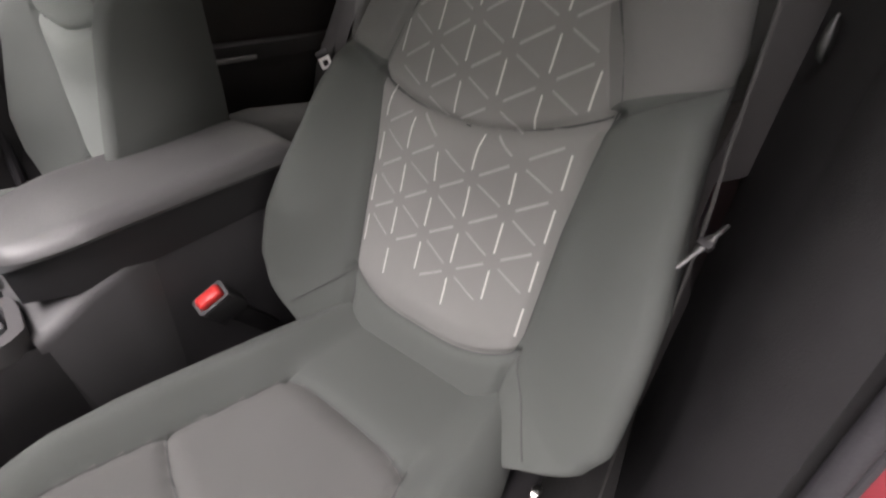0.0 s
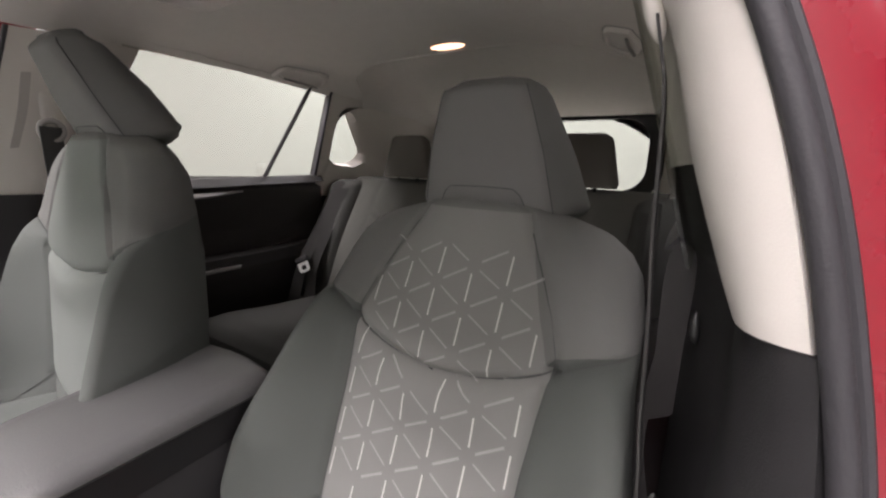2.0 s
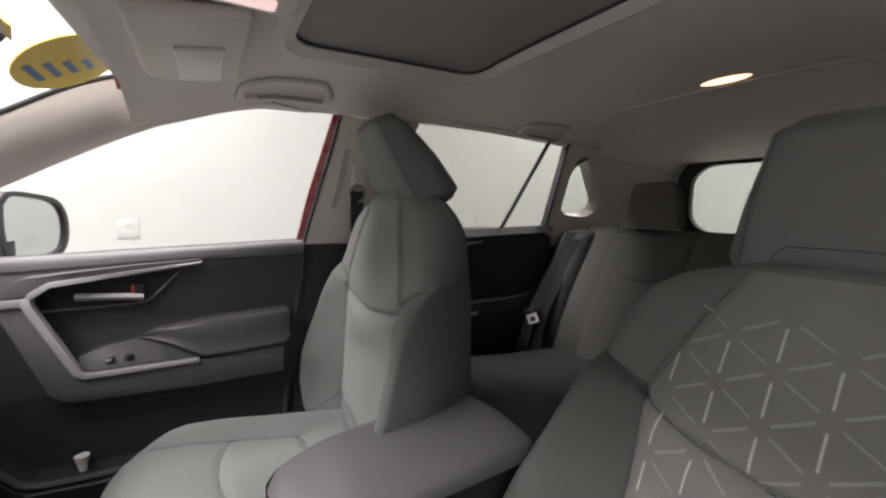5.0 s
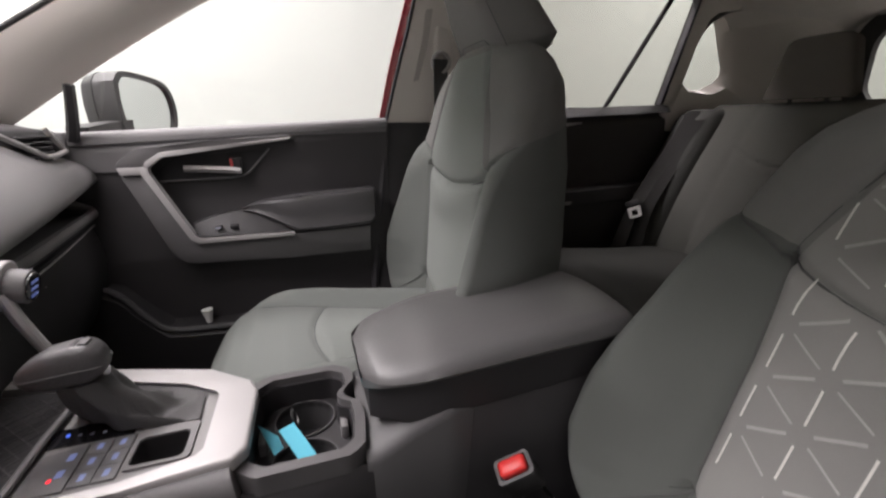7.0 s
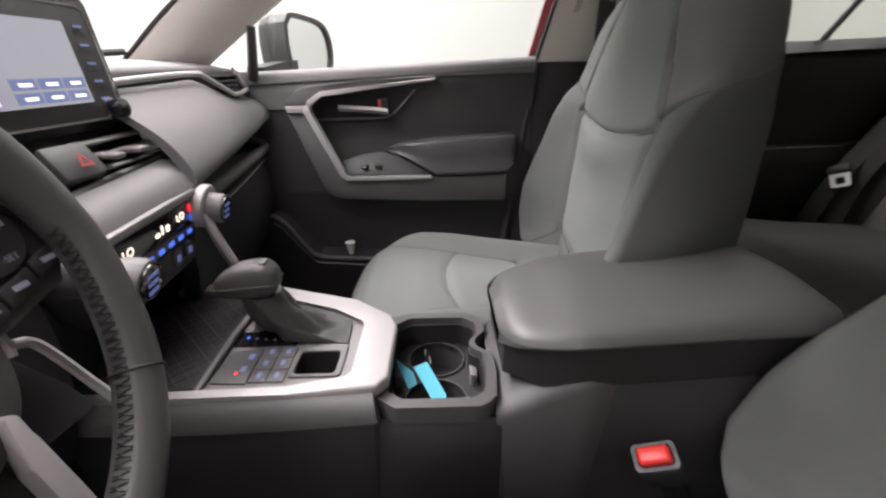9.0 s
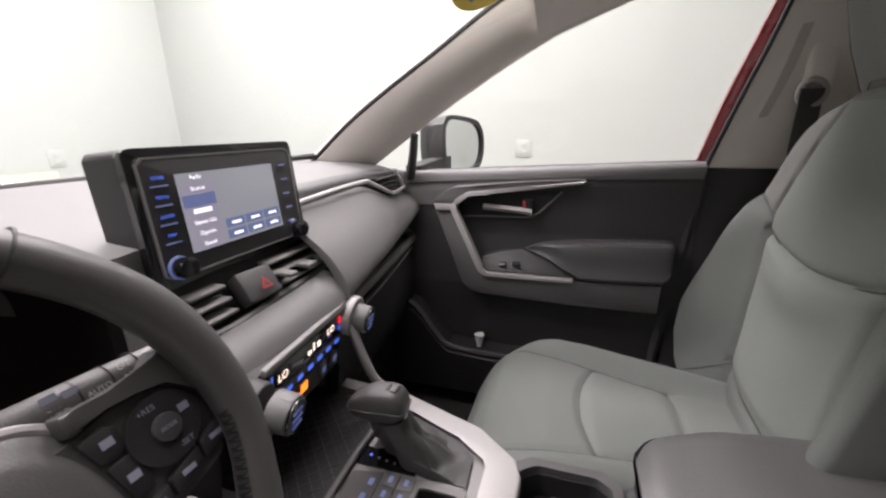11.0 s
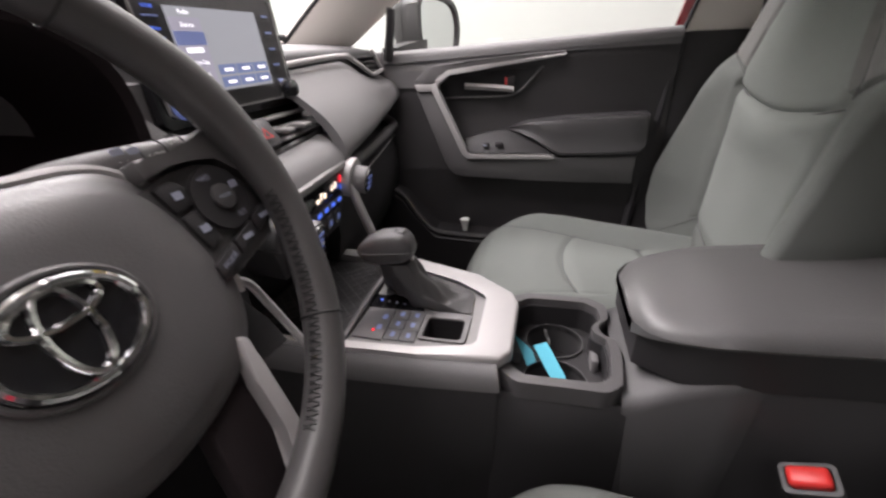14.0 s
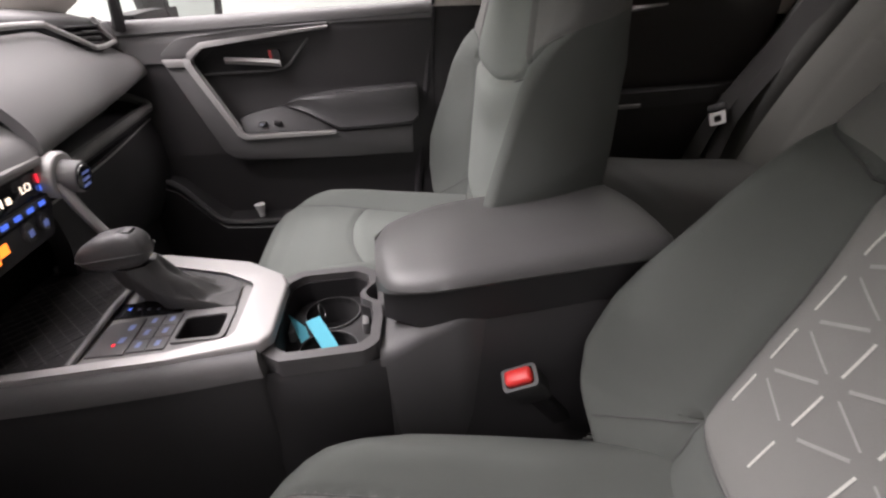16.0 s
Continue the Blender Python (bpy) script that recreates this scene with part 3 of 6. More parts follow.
for s in (1, -1):
    w = "right" if s > 0 else "left"
    # pillar between the doors, upper part
    if s > 0:
        a = [(.735, .005, 1.10), (.700, -.03, 1.25), (.665, -.06, 1.37), (.628, -.085, 1.487)]
        b = [(.730, -.235, 1.10), (.690, -.26, 1.25), (.655, -.29, 1.37), (.622, -.34, 1.495)]
        tagged(part("pillar_trim_b_right", between(a, b, (.03, 0, 0), bulge=(-.012, 0, 0)), M_TRIM), "light beige trim of the middle pillar", "pillar trim", kind="structure")
        tagged(part("pillar_trim_b_lower_right", between([(.735, .005, 1.10), (.728, .03, .90), (.72, .07, .60), (.72, .08, .36)], [(.730, -.235, 1.10), (.72, -.22, .90), (.71, -.20, .60), (.71, -.20, .36)], (.03, 0, 0), bulge=(-.02, 0, 0)), M_BLACK), "black lower trim of the middle pillar", "pillar trim", kind="structure")
        tagged(part("door_seal_right", tube(spline([(.738, .012, 1.10), (.727, .035, .90), (.715, .075, .60), (.71, .085, .36)], 8), .012), M_RUBBER), "black rubber door seal", "seal", kind="structure")
        tagged(part("door_seal_upper_right", tube(spline([(.628, -.080, 1.487), (.667, -.056, 1.37), (.702, -.026, 1.25), (.737, .010, 1.105)], 6), .0055), M_RUBBER), "slim dark door seal along the pillar", "seal", kind="structure")
        part("door_frame", between([(.768, .030, 1.09), (.732, -.004, 1.25), (.695, -.038, 1.38), (.655, -.068, 1.50)], [(.775, -.05, 1.09), (.742, -.085, 1.25), (.70, -.11, 1.38), (.66, -.14, 1.50)], (.012, 0, 0)), M_RED, body, "red painted window frame")
    # rear door glass frame, divider, rear pillars
    tagged(part("window_divider_" + w, tube(on_side(s, [(-.766, 1.13), (-.915, 1.495)], -.004), .008, 6), M_BLACK), "slim black divider of the rear door window", "window divider", kind="structure")
    tagged(part("pillar_trim_c_" + w, prism([(-1.005, 1.13), (-1.010, 1.492), (-1.026, 1.492), (-1.021, 1.13)], "x", lambda y, z: s * (side_x(z) - .012), lambda y, z: s * (side_x(z) + .02), .003), M_RUBBER), "dark seal of the rear door frame", "seal", kind="structure")
    # rear quarter with its window
    q_out = resample([(-1.018, 1.06), (-1.018, 1.49), (-1.35, 1.475), (-1.76, 1.45), (-1.76, 1.06)], 80)
    q_in = resample([(-1.068, 1.225), (-1.066, 1.34), (-1.078, 1.415), (-1.105, 1.440), (-1.135, 1.415), (-1.245, 1.285), (-1.258, 1.258), (-1.240, 1.230), (-1.19, 1.206), (-1.10, 1.206)], 80)
    k = min(range(80), key=lambda i: (q_in[i][0] + 1.068) ** 2 + (q_in[i][1] - 1.225) ** 2)
    q_in = q_in[k:] + q_in[:k]
    q_cup = [(y - .050 * smooth(-1.09, -1.22, y), 1.32 + (z - 1.32) * (1 + .12 * smooth(-1.07, -1.18, y))) for y, z in q_in]
    bm = bmesh.new()
    inx = lambda y, z: s * (side_x(z) - .015 - .035 * smooth(1.2, 1.76, -y))
    vs = [[bm.verts.new((inx(y, z) + dx * s, y, z)) for y, z in c] for c, dx in ((q_out, 0), (q_cup, 0), (q_in, .03), (q_out, .03))]
    for r in range(4):
        p, q = vs[r], vs[(r + 1) % 4]
        for i in range(80):
            bm.faces.new((p[i], p[(i + 1) % 80], q[(i + 1) % 80], q[i]))
    tagged(part("pillar_trim_d_" + w, bm, M_TRIM), "beige rear quarter trim round a small window", "pillar trim", kind="structure")
    g = tagged(part("window_4" if s > 0 else "window_7", prism([(-1.04, 1.20), (-1.04, 1.45), (-1.28, 1.45), (-1.28, 1.20)], "x", lambda y, z: s * (side_x(z) + .02), lambda y, z: s * (side_x(z) + .024)), M_GLASS_T), "small rear quarter window", "window", kind="structure")
    g.visible_shadow = False
    g = tagged(part("window_3" if s > 0 else "window_6", prism([(-.24, 1.12), (-.30, 1.5), (-1.01, 1.49), (-1.01, 1.12)], "x", lambda y, z: s * (side_x(z) + .004), lambda y, z: s * (side_x(z) + .008)), M_GLASS_T), "rear door window glass", "window", kind="structure")
    g.visible_shadow = False
    # outer skin
    part("lower_side", prism([(-.2, .30), (-.2, 1.09), (-1.85, 1.12), (-1.85, .30)], "x", s * .87, s * .90, .01), M_RED, body, "red painted body side")
    part("rocker", rbox(min(s * .72, s * .88), max(s * .72, s * .88), -1.85, .95, Z0, .33, .02), M_BLACK, body, "black sill cladding")
part("front_side", prism([(-.2, .30), (-.2, 1.07), (.95, 1.03), (.95, .30)], "x", .87, .90, .01), M_RED, body, "red painted body side")
part("floor_pan", rbox(-.86, .86, -1.85, 1.20, .30, .335, .01), M_CARPET, body, "dark carpeted floor")
part("bulkhead", rbox(-.86, .86, 1.10, 1.18, Z0, 1.06, .01), M_BLACK, body)
part("tailgate", ring_plate(resample(rrect(-.86, .86, .30, 1.50, .05), 90), resample(rrect(-.545, .555, 1.115, 1.462, .12), 90), "y", -1.80, -1.76), M_TRIM, body, "beige lined tailgate")
g = tagged(part("window_5", rbox(-.61, .62, -1.795, -1.79, 1.10, 1.48, 0), M_GLASS_T), "rear window glass", "window", kind="structure")
g.visible_shadow = False
seal_o = rrect(-.565, .578, 1.095, 1.475, .125, 12)
seal_i = [(.0055 + (x - .0065) * .888, 1.284 + (z - 1.285) * .805) for x, z in seal_o]
tagged(part("seal_tailgate", ring_plate(seal_o, seal_i, "y", -1.765, -1.735), M_BLACK), "black seal round the rear window", "seal", kind="structure")
g = tagged(part("window_2", prism([(.86, 1.09), (.93, 1.10), (.40, 1.41), (.15, 1.485), (-.085, 1.49), (.01, 1.09)], "x", lambda y, z: side_x(z) + .012, lambda y, z: side_x(z) + .016), M_GLASS), "front passenger door window glass", "window", kind="structure")
g.visible_shadow = False
tagged(part("mirror_divider", tube([(.700, .785, 1.065), (.690, .775, 1.089), (.678, .762, 1.14), (.668, .752, 1.190)], [.013, .013, .012, .011], 6), M_BLACK), "black divider at the mirror corner", "window divider", kind="structure")

# driver side middle pillar seen from the open door
a = [(-.600, -.34, 1.52), (-.650, -.31, 1.44), (-.700, -.285, 1.34), (-.735, -.26, 1.22), (-.768, -.245, 1.13), (-.786, -.235, 1.088)]
b = [(-.672, -.165, 1.52), (-.704, -.160, 1.45), (-.739, -.155, 1.37), (-.784, -.150, 1.25), (-.815, -.147, 1.14), (-.827, -.146, 1.090)]
tagged(part("pillar_trim_b_left", between(a, b, (-.02, -.02, 0), bulge=(.016, .016, 0)), M_TRIM), "light beige upper trim of the driver side middle pillar", "pillar trim", kind="structure")
tagged(part("pillar_inner_trim_left", between(a[:4], [(x + (.035 if z < 1.4 else .02), -.46, z) for x, y, z in a[:4]], (-.03, 0, 0)), M_TRIM), "beige inner side of the driver side middle pillar", "pillar trim", kind="structure")
a2 = [(-.790, -.25, 1.092), (-.79, -.24, .95), (-.785, -.20, .75), (-.78, -.15, .50), (-.78, -.12, .34)]
b2 = [(-.832, -.142, 1.088), (-.845, -.125, .95), (-.85, -.10, .75), (-.85, -.06, .50), (-.85, -.03, .34)]
tagged(part("pillar_trim_b_lower_left", between(a2, b2, (-.02, -.02, 0), bulge=(.012, .02, 0)), M_BLACK), "charcoal lower trim of the driver side middle pillar", "pillar trim", kind="structure")
tagged(part("pillar_inner_lower_left", between([(-.737, -.262, 1.22), (-.770, -.247, 1.13)] + a2, [(-.705, -.46, 1.22), (-.72, -.46, 1.13)] + [(-.745, -.46, z) for x, y, z in a2], (-.03, 0, 0)), M_BLACK), "black inner side of the driver side middle pillar", "pillar trim", kind="structure")
seal = [(-.676, -.152, 1.53), (-.710, -.152, 1.45), (-.746, -.150, 1.37), (-.795, -.146, 1.25), (-.832, -.140, 1.12), (-.862, -.125, .95), (-.868, -.10, .75), (-.868, -.06, .50), (-.868, -.03, .34)]
tagged(part("door_seal_left", tube(spline(seal, 8), .0095, 10), M_RUBBER), "thick dark rubber door seal", "seal", kind="structure")
tagged(part("door_seal_left_lip", tube(spline([(x - .0115, y - .002, z + .003) for x, y, z in seal], 8), .0050, 8), M_RUBBER), "second lip of the door seal", "seal", kind="structure")
a3 = [(x - .013, y - .004, z + .006) for x, y, z in seal]
b3 = [(x - .125, y - .045, z + .02) for x, y, z in seal]
part("door_jamb", between(a3, b3, (.0, -.02, 0), bulge=(-.0, .012, 0)), M_RED, body, "glossy red painted door jamb")
# ---------------------------------------------------------------- front seats
# half width, front surface, ridge of the side bolsters over it, and half width of the insert, by height
W_BACK = [(.46, .17), (.52, .205), (.555, .245), (.575, .275), (.60, .304), (.64, .322), (.70, .322), (.77, .318), (.85, .302), (.93, .290), (1.0, .284), (1.06, .270), (1.09, .250), (1.115, .215), (1.13, .17), (1.14, .13)]
Y_BACK = [(.46, -.115), (.56, -.160), (.61, -.183), (.75, -.235), (.915, -.300), (1.07, -.372), (1.14, -.410)]
R_BACK = [(.46, .05), (.54, .085), (.60, .096), (.68, .096), (.75, .078), (.81, .060), (.87, .046), (.905, .032), (.925, .006), (.95, -.002), (1.05, -.010), (1.14, -.022)]
I_BACK = [(.46, .150), (.585, .158), (.63, .166), (.80, .171), (.915, .184), (.95, .187), (1.0, .168), (1.06, .138), (1.115, .108), (1.14, .098)]
ROUND = [(.46, .018), (.88, .020), (.95, .034), (1.06, .050), (1.14, .040)]
DEEP = [(.46, .19), (.90, .185), (1.05, .15), (1.14, .10)]


def groove(d, depth=.005, wide=.0045):
    return -depth * math.exp(-(d / wide) ** 2)


SEAT = {"seam": .890, "sag": .042}


def seam_z(x):
    return SEAT["seam"] + SEAT["sag"] * min(1.0, abs(x) / .185) ** 2


def foot_z(x):
    """The lower, bowl-shaped edge of the insert."""
    return .585 + .040 * min(1.0, abs(x) / .165) ** 3


def wing_z(v):
    """The seam between a side bolster and the shoulder over it, from the insert (0) out to the edge (1)."""
    return .925 + .050 * v ** .7


def back_y(x, z):
    """The front of the backrest."""
    w, hi = lerp(W_BACK, z), min(lerp(I_BACK, z), lerp(W_BACK, z) - .012)
    y = lerp(Y_BACK, z)
    v = max(0.0, min(1.0, (abs(x) - hi) / (w - hi)))
    if v > 0:
        ridge = lerp(R_BACK, z - (wing_z(v) - .925))
        y += ridge * (smooth(0, .86, v) * .55 + .45 * min(1.0, v / .86))
        r = lerp(ROUND, z)
        k = max(0.0, (v - (1 - min(.95, r / (w - hi)))) / min(.95, r / (w - hi)))
        y -= r * (1 - math.sqrt(max(0.0, 1 - k * k)))
        y += groove(z - wing_z(v), .006, .006)
    if abs(x) < hi + .01:
        c = max(0.0, 1 - (x / hi) ** 2)
        if z > foot_z(x):
            y += .012 * c * smooth(0, .05, z - foot_z(x))
            if z < seam_z(x):
                y += .010 * c * math.exp(-((z - seam_z(x) + .035) / .035) ** 2)
            else:
                y -= .005 * c * math.exp(-((z - seam_z(x)) / .045) ** 2)
        y += groove(z - seam_z(x), .010, .009) + groove(z - foot_z(x), .008, .008)
    y += groove(abs(x) - hi, .009, .007)
    # faint pulls of the cloth
    y += .0012 * math.sin(31 * x + 17 * z) * math.sin(23 * z - 11 * x)
    return y


W_CUSH = [(-.20, .195), (-.08, .225), (.05, .250), (.18, .268), (.30, .268), (.36, .250), (.40, .215), (.425, .16), (.435, .11)]
Z_CUSH = [(-.20, .525), (-.05, .535), (.10, .548), (.25, .562), (.33, .560), (.38, .543), (.41, .520), (.435, .480)]


def cush_side(y):
    """Half the width between the side bolsters of a cushion."""
    return lerp([(-.20, .105), (0, .122), (.10, .146), (.17, .160), (.25, .180), (.34, .200), (.44, .21)], y)


def cush_front(x):
    return .192 - .030 * (x / .15) ** 2


def cush_rear(x):
    return -.012 + .014 * (x / .12) ** 4


def cush_z(x, y):
    w, h = lerp(W_CUSH, y), cush_side(y)
    u = min(1.0, abs(x) / w)
    z = lerp(Z_CUSH, y) + .034 * smooth(h - .005, h + .06, abs(x)) * smooth(.42, .24, y) + .010 * smooth(.01, -.05, y) * smooth(h + .05, h - .02, abs(x))
    if u > .74:
        k = (u - .74) / .26
        z -= .060 * (1 - math.sqrt(max(0.0, 1 - k * k)))
    if abs(x) < h:
        f, r = cush_front(x), cush_rear(x)
        if r < y < f:
            z += .008 * (1 - (x / h) ** 2) * smooth(r, r + .03, y) * smooth(f, f - .03, y)
        z += groove(y - f, .006, .006) + groove(y - r, .005, .006)
    z += groove(abs(x) - h, .006, .006) * smooth(-.05, .0, y)
    z += .0012 * math.sin(29 * x + 13 * y) * math.sin(21 * y - 9 * x)
    return z


def front_seat(xc, dy_cushion, dz, back_shift, upright, label, plain, drop=0.0, slim=1.0):
    seat = thing("bucket_seat", label, "car seat", (xc, .1 + dy_cushion, .335), "front seats")
    SEAT.update({"seam": .885, "sag": .026} if plain else {"seam": .890, "sag": .042})
    pivot = Matrix.Translation((0, -.10, .50))
    MB = Matrix.Translation((xc, *back_shift)) @ pivot @ Matrix.Rotation(radians(-upright), 4, "X") @ pivot.inverted()
    MC = Matrix.Translation((xc, dy_cushion, dz)) @ Matrix.Diagonal((slim, 1, 1, 1))

    def put(m, bm):
        bm.transform(m)
        return bm

    # backrest: a net whose rows and columns follow the seams, with flat sides behind the bolsters
    zs = sorted({round(.46 + .68 * k / 96, 4) for k in range(97)} | {round(c + d, 4) for c in (.585, SEAT["seam"], .975) for d in (-.009, -.005, 0, .005, .009)})
    NI, NB, NS = 44, 26, 8
    rings, tags = [], []
    for zr in zs:
        w0 = lerp(W_BACK, zr)
        h0 = min(lerp(I_BACK, zr), w0 - .012)
        out = [h0 + (w0 - h0) * math.sin(math.pi / 2 * k / NB) for k in range(NB, 0, -1)]
        xs = [-x for x in out] + [-h0 + 2 * h0 * k / NI for k in range(NI + 1)] + list(reversed(out))
        row = []
        for x in xs:
            v = max(0.0, (abs(x) - h0) / (w0 - h0))
            z = zr + (1 - v) * ((foot_z(x) - .585) * max(0.0, 1 - abs(zr - .585) / .11) + (seam_z(x) - SEAT["seam"]) * max(0.0, 1 - abs(zr - SEAT["seam"]) / .14))
            z += (wing_z(v) - .975) * max(0.0, 1 - abs(zr - .975) / .13) * (1.0 if v else (abs(x) / h0) ** 6)
            row.append((x, back_y(x, z), z))
        yf, yb = row[-1][1], lerp(Y_BACK, zr) - lerp(DEEP, zr)
        flank = [(w0 * (1 + .012 * math.sin(math.pi * t) - .15 * t ** 2.2), yf + (yb + .03 - yf) * t) for t in [(k + 1) / NS for k in range(NS)]]
        groove_in = lambda t: groove(zr - .972 - .030 * t, .004, .006)
        flank = [(x + groove_in((k + 1) / NS), y) for k, (x, y) in enumerate(flank)]
        rear = [(w0 * .85 * t, yb + .03 * abs(t) ** 4) for t in [1 - 2 * (k + .5) / 12 for k in range(12)]]
        rings.append(row + [(x, y, zr) for x, y in flank] + [(x, y, zr) for x, y in rear] + [(-x, y, zr) for x, y in reversed(flank)])
        tags.append(zr)
    top = rings[-1]
    c = sum((Vector(p) for p in top), Vector()) / len(top)
    for k, dz2 in ((.85, .008), (.5, .013)):
        rings.append([tuple(c.lerp(Vector(p), k) + Vector((0, 0, dz2))) for p in top])
    bm = bmesh.new()
    net = [[bm.verts.new(p) for p in r] for r in rings]
    n_ = len(net[0])
    for i in range(len(net) - 1):
        for j in range(n_):
            q = bm.faces.new((net[i][j], net[i][(j + 1) % n_], net[i + 1][(j + 1) % n_], net[i + 1][j]))
            if i < len(tags) - 1:
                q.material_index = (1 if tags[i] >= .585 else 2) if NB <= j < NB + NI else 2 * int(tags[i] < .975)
    bm.faces.new(net[-1])
    bm.faces.new(list(reversed(net[0])))
    back = part("backrest", put(MB, bm), [M_WING, M_FABRIC3 if plain else M_FABRIC2, M_FLANK if plain else M_FABRIC_SHADED], seat)
    # woven dashes on the backrest, on a lattice of triangles; the panel below the seam has its own phase
    rnd = random.Random(5)
    light, dull, faint = bmesh.new(), bmesh.new(), bmesh.new()
    sx, sz = .0610, .0655
    for low_panel in (False, True):
        for i in range(-4, 5):
            for j in range(-5, 5):
                node = Vector((-.034 + i * sx, (.835 if low_panel else .9895) + (j + (i % 2) / 2) * sz))
                for kind_, way in ((light, Vector((0, sz))), (dull, Vector((sx, sz / 2))), (faint, Vector((sx, -sz / 2)))):
                    q0, q1 = node + way * .18, node + way * .81
                    mid = (q0 + q1) / 2
                    if (mid.y < seam_z(mid.x)) != low_panel or abs(mid.y - seam_z(mid.x)) < .010:
                        continue
                    if mid.y < .665 or mid.y > 1.085 or abs(mid.x) > lerp(I_BACK, mid.y) - .008:
                        continue
                    if (mid.y > 1.06 or mid.y < .70 or abs(mid.x) > lerp(I_BACK, mid.y) - .02) and rnd.random() < .35:
                        continue
                    d = way.normalized()
                    wv = Vector((-d.y, d.x)) * (.0013 if kind_ is light else .0012 if kind_ is dull else .0019)
                    rows = []
                    for t in (0, .33, .67, 1):
                        q = q0.lerp(q1, t)
                        rows.append([(q - wv), (q + wv)])
                    rr = [[kind_.verts.new((p.x, back_y(p.x, p.y) + .0018, p.y)) for p in r] for r in rows]
                    for r, r2 in zip(rr, rr[1:]):
                        kind_.faces.new((r[0], r[1], r2[1], r2[0]))
    if not plain:
        tagged(part("woven_pattern", put(MB, light), M_DASH_LIGHT, back, "thin pale woven dashes"), kind="stuff")
        tagged(part("woven_pattern", put(MB, dull), M_DASH_DULL, back, "dull grey woven dashes"), kind="stuff")
        tagged(part("woven_pattern", put(MB, faint), M_DASH_FAINT, back, "broad faint woven dashes"), kind="stuff")
    # seams
    seam = bmesh.new()
    on = lambda x, z, lift=.0020: (x, back_y(x, z) + lift, z)
    for sg in (-1, 1):
        tube([on(sg * lerp(I_BACK, z), z) for z in [.53 + .58 * k / 50 for k in range(51)]], .0011, 5, bm=seam)
        wing = []
        for k in range(15):
            v = k / 15
            z = wing_z(v)
            h0 = lerp(I_BACK, z)
            wing.append(on(sg * (h0 + (lerp(W_BACK, z) - h0) * v), z))
        tube(wing, .0012, 5, bm=seam)
        tube([on(sg * (.166 + .070 * t), .620 - .050 * t) for t in [k / 10 for k in range(11)]], .0012, 5, bm=seam)
    tube([on(x, foot_z(x)) for x in [-.160 + .320 * k / 30 for k in range(31)]], .0012, 5, bm=seam)
    tube([on(x, seam_z(x)) for x in [-.182 + .364 * k / 30 for k in range(31)]], .0016, 5, bm=seam)
    part("seam", put(MB, seam), M_SEAM, back, "dark stitched seam")
    # headrest: a wedge with a flat face, soft corners and a rounded base
    MH = MB @ Matrix.Translation((0, 0, -drop))
    WF = [(0, .094), (.03, .112), (.08, .125), (.5, .107), (.90, .080), (.96, .074), (1, .060)]
    WR = [(0, .118), (.03, .140), (.07, .158), (.13, .167), (.5, .140), (.90, .102), (.96, .094), (1, .078)]
    YF = [(0, -.462), (.03, -.444), (.08, -.430), (.5, -.412), (.93, -.402), (.97, -.406), (1, -.418)]
    DP_ = [(0, .075), (.04, .105), (.12, .125), (.5, .115), (.9, .082), (1, .05)]
    hr = []
    for k in range(49):
        t = k / 48
        z, wf, wr, yf, dep = 1.120 + .228 * t, lerp(WF, t), lerp(WR, t), lerp(YF, t), lerp(DP_, t)
        front = [(x, yf - .012 * (abs(x) / wf) ** 6) for x in [-wf + 2 * wf * i / 18 for i in range(19)]]
        side = []
        for i in range(1, 10):
            q = i / 9
            side.append((wf + (wr - wf) * math.sin(math.pi / 2 * min(1.0, q / .62)) - wr * .24 * max(0.0, (q - .62) / .38) ** 2, yf - .012 - (dep - .012) * q))
        pts = [(-x, y) for x, y in reversed(side)] + front + side
        pts += [(wr * .76 * x, yf - dep - .010 * (1 - x * x)) for x in (.6, .2, -.2, -.6)]
        hr.append([(x, y, z) for x, y in pts])
    c0 = sum((Vector(p) for p in hr[0]), Vector()) / len(hr[0])
    c1 = sum((Vector(p) for p in hr[-1]), Vector()) / len(hr[-1])
    hr.insert(0, [tuple(c0.lerp(Vector(p), .8) - Vector((0, 0, .006))) for p in hr[0]])
    hr.append([tuple(c1.lerp(Vector(p), .86) + Vector((0, 0, .005))) for p in hr[-1]])
    hr.append([tuple(c1.lerp(Vector(p), .4) + Vector((0, 0, .007))) for p in hr[-2]])
    bm = loft(hr)
    bm.normal_update()
    for fc in bm.faces:
        q = fc.calc_center_median()
        fc.material_index = int(abs(q.x) < lerp(WF, (q.z - 1.12) / .228) and q.y > lerp(YF, (q.z - 1.12) / .228) - .014)
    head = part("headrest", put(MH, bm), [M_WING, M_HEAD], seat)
    hy = lambda z: lerp(YF, (z - 1.12) / .228)
    part("seam", put(MH, tube([(x, hy(z) + .0004, z) for x, z in ((-.085, 1.140), (-.073, 1.166), (-.060, 1.176), (0, 1.177), (.060, 1.176), (.073, 1.166), (.085, 1.140))], .0010, 5)), M_SEAM, head, "stitched panel seam")
    for sg in (-1, 1):
        part("piping", put(MH, tube([(sg * (lerp(WF, t) + .001), lerp(YF, t) - .0115, 1.12 + .228 * t) for t in [.04 + .92 * k / 20 for k in range(21)]], .0009, 5)), M_SEAM, head)
        part("headrest_post", put(MB, tube([(sg * .06, -.475, 1.07), (sg * .06, -.485, 1.15)], .007)), M_CHROME, seat, "chrome headrest post")
    # cushion
    yl = [-.20 + .635 * k / 90 for k in range(91)]
    rings = []
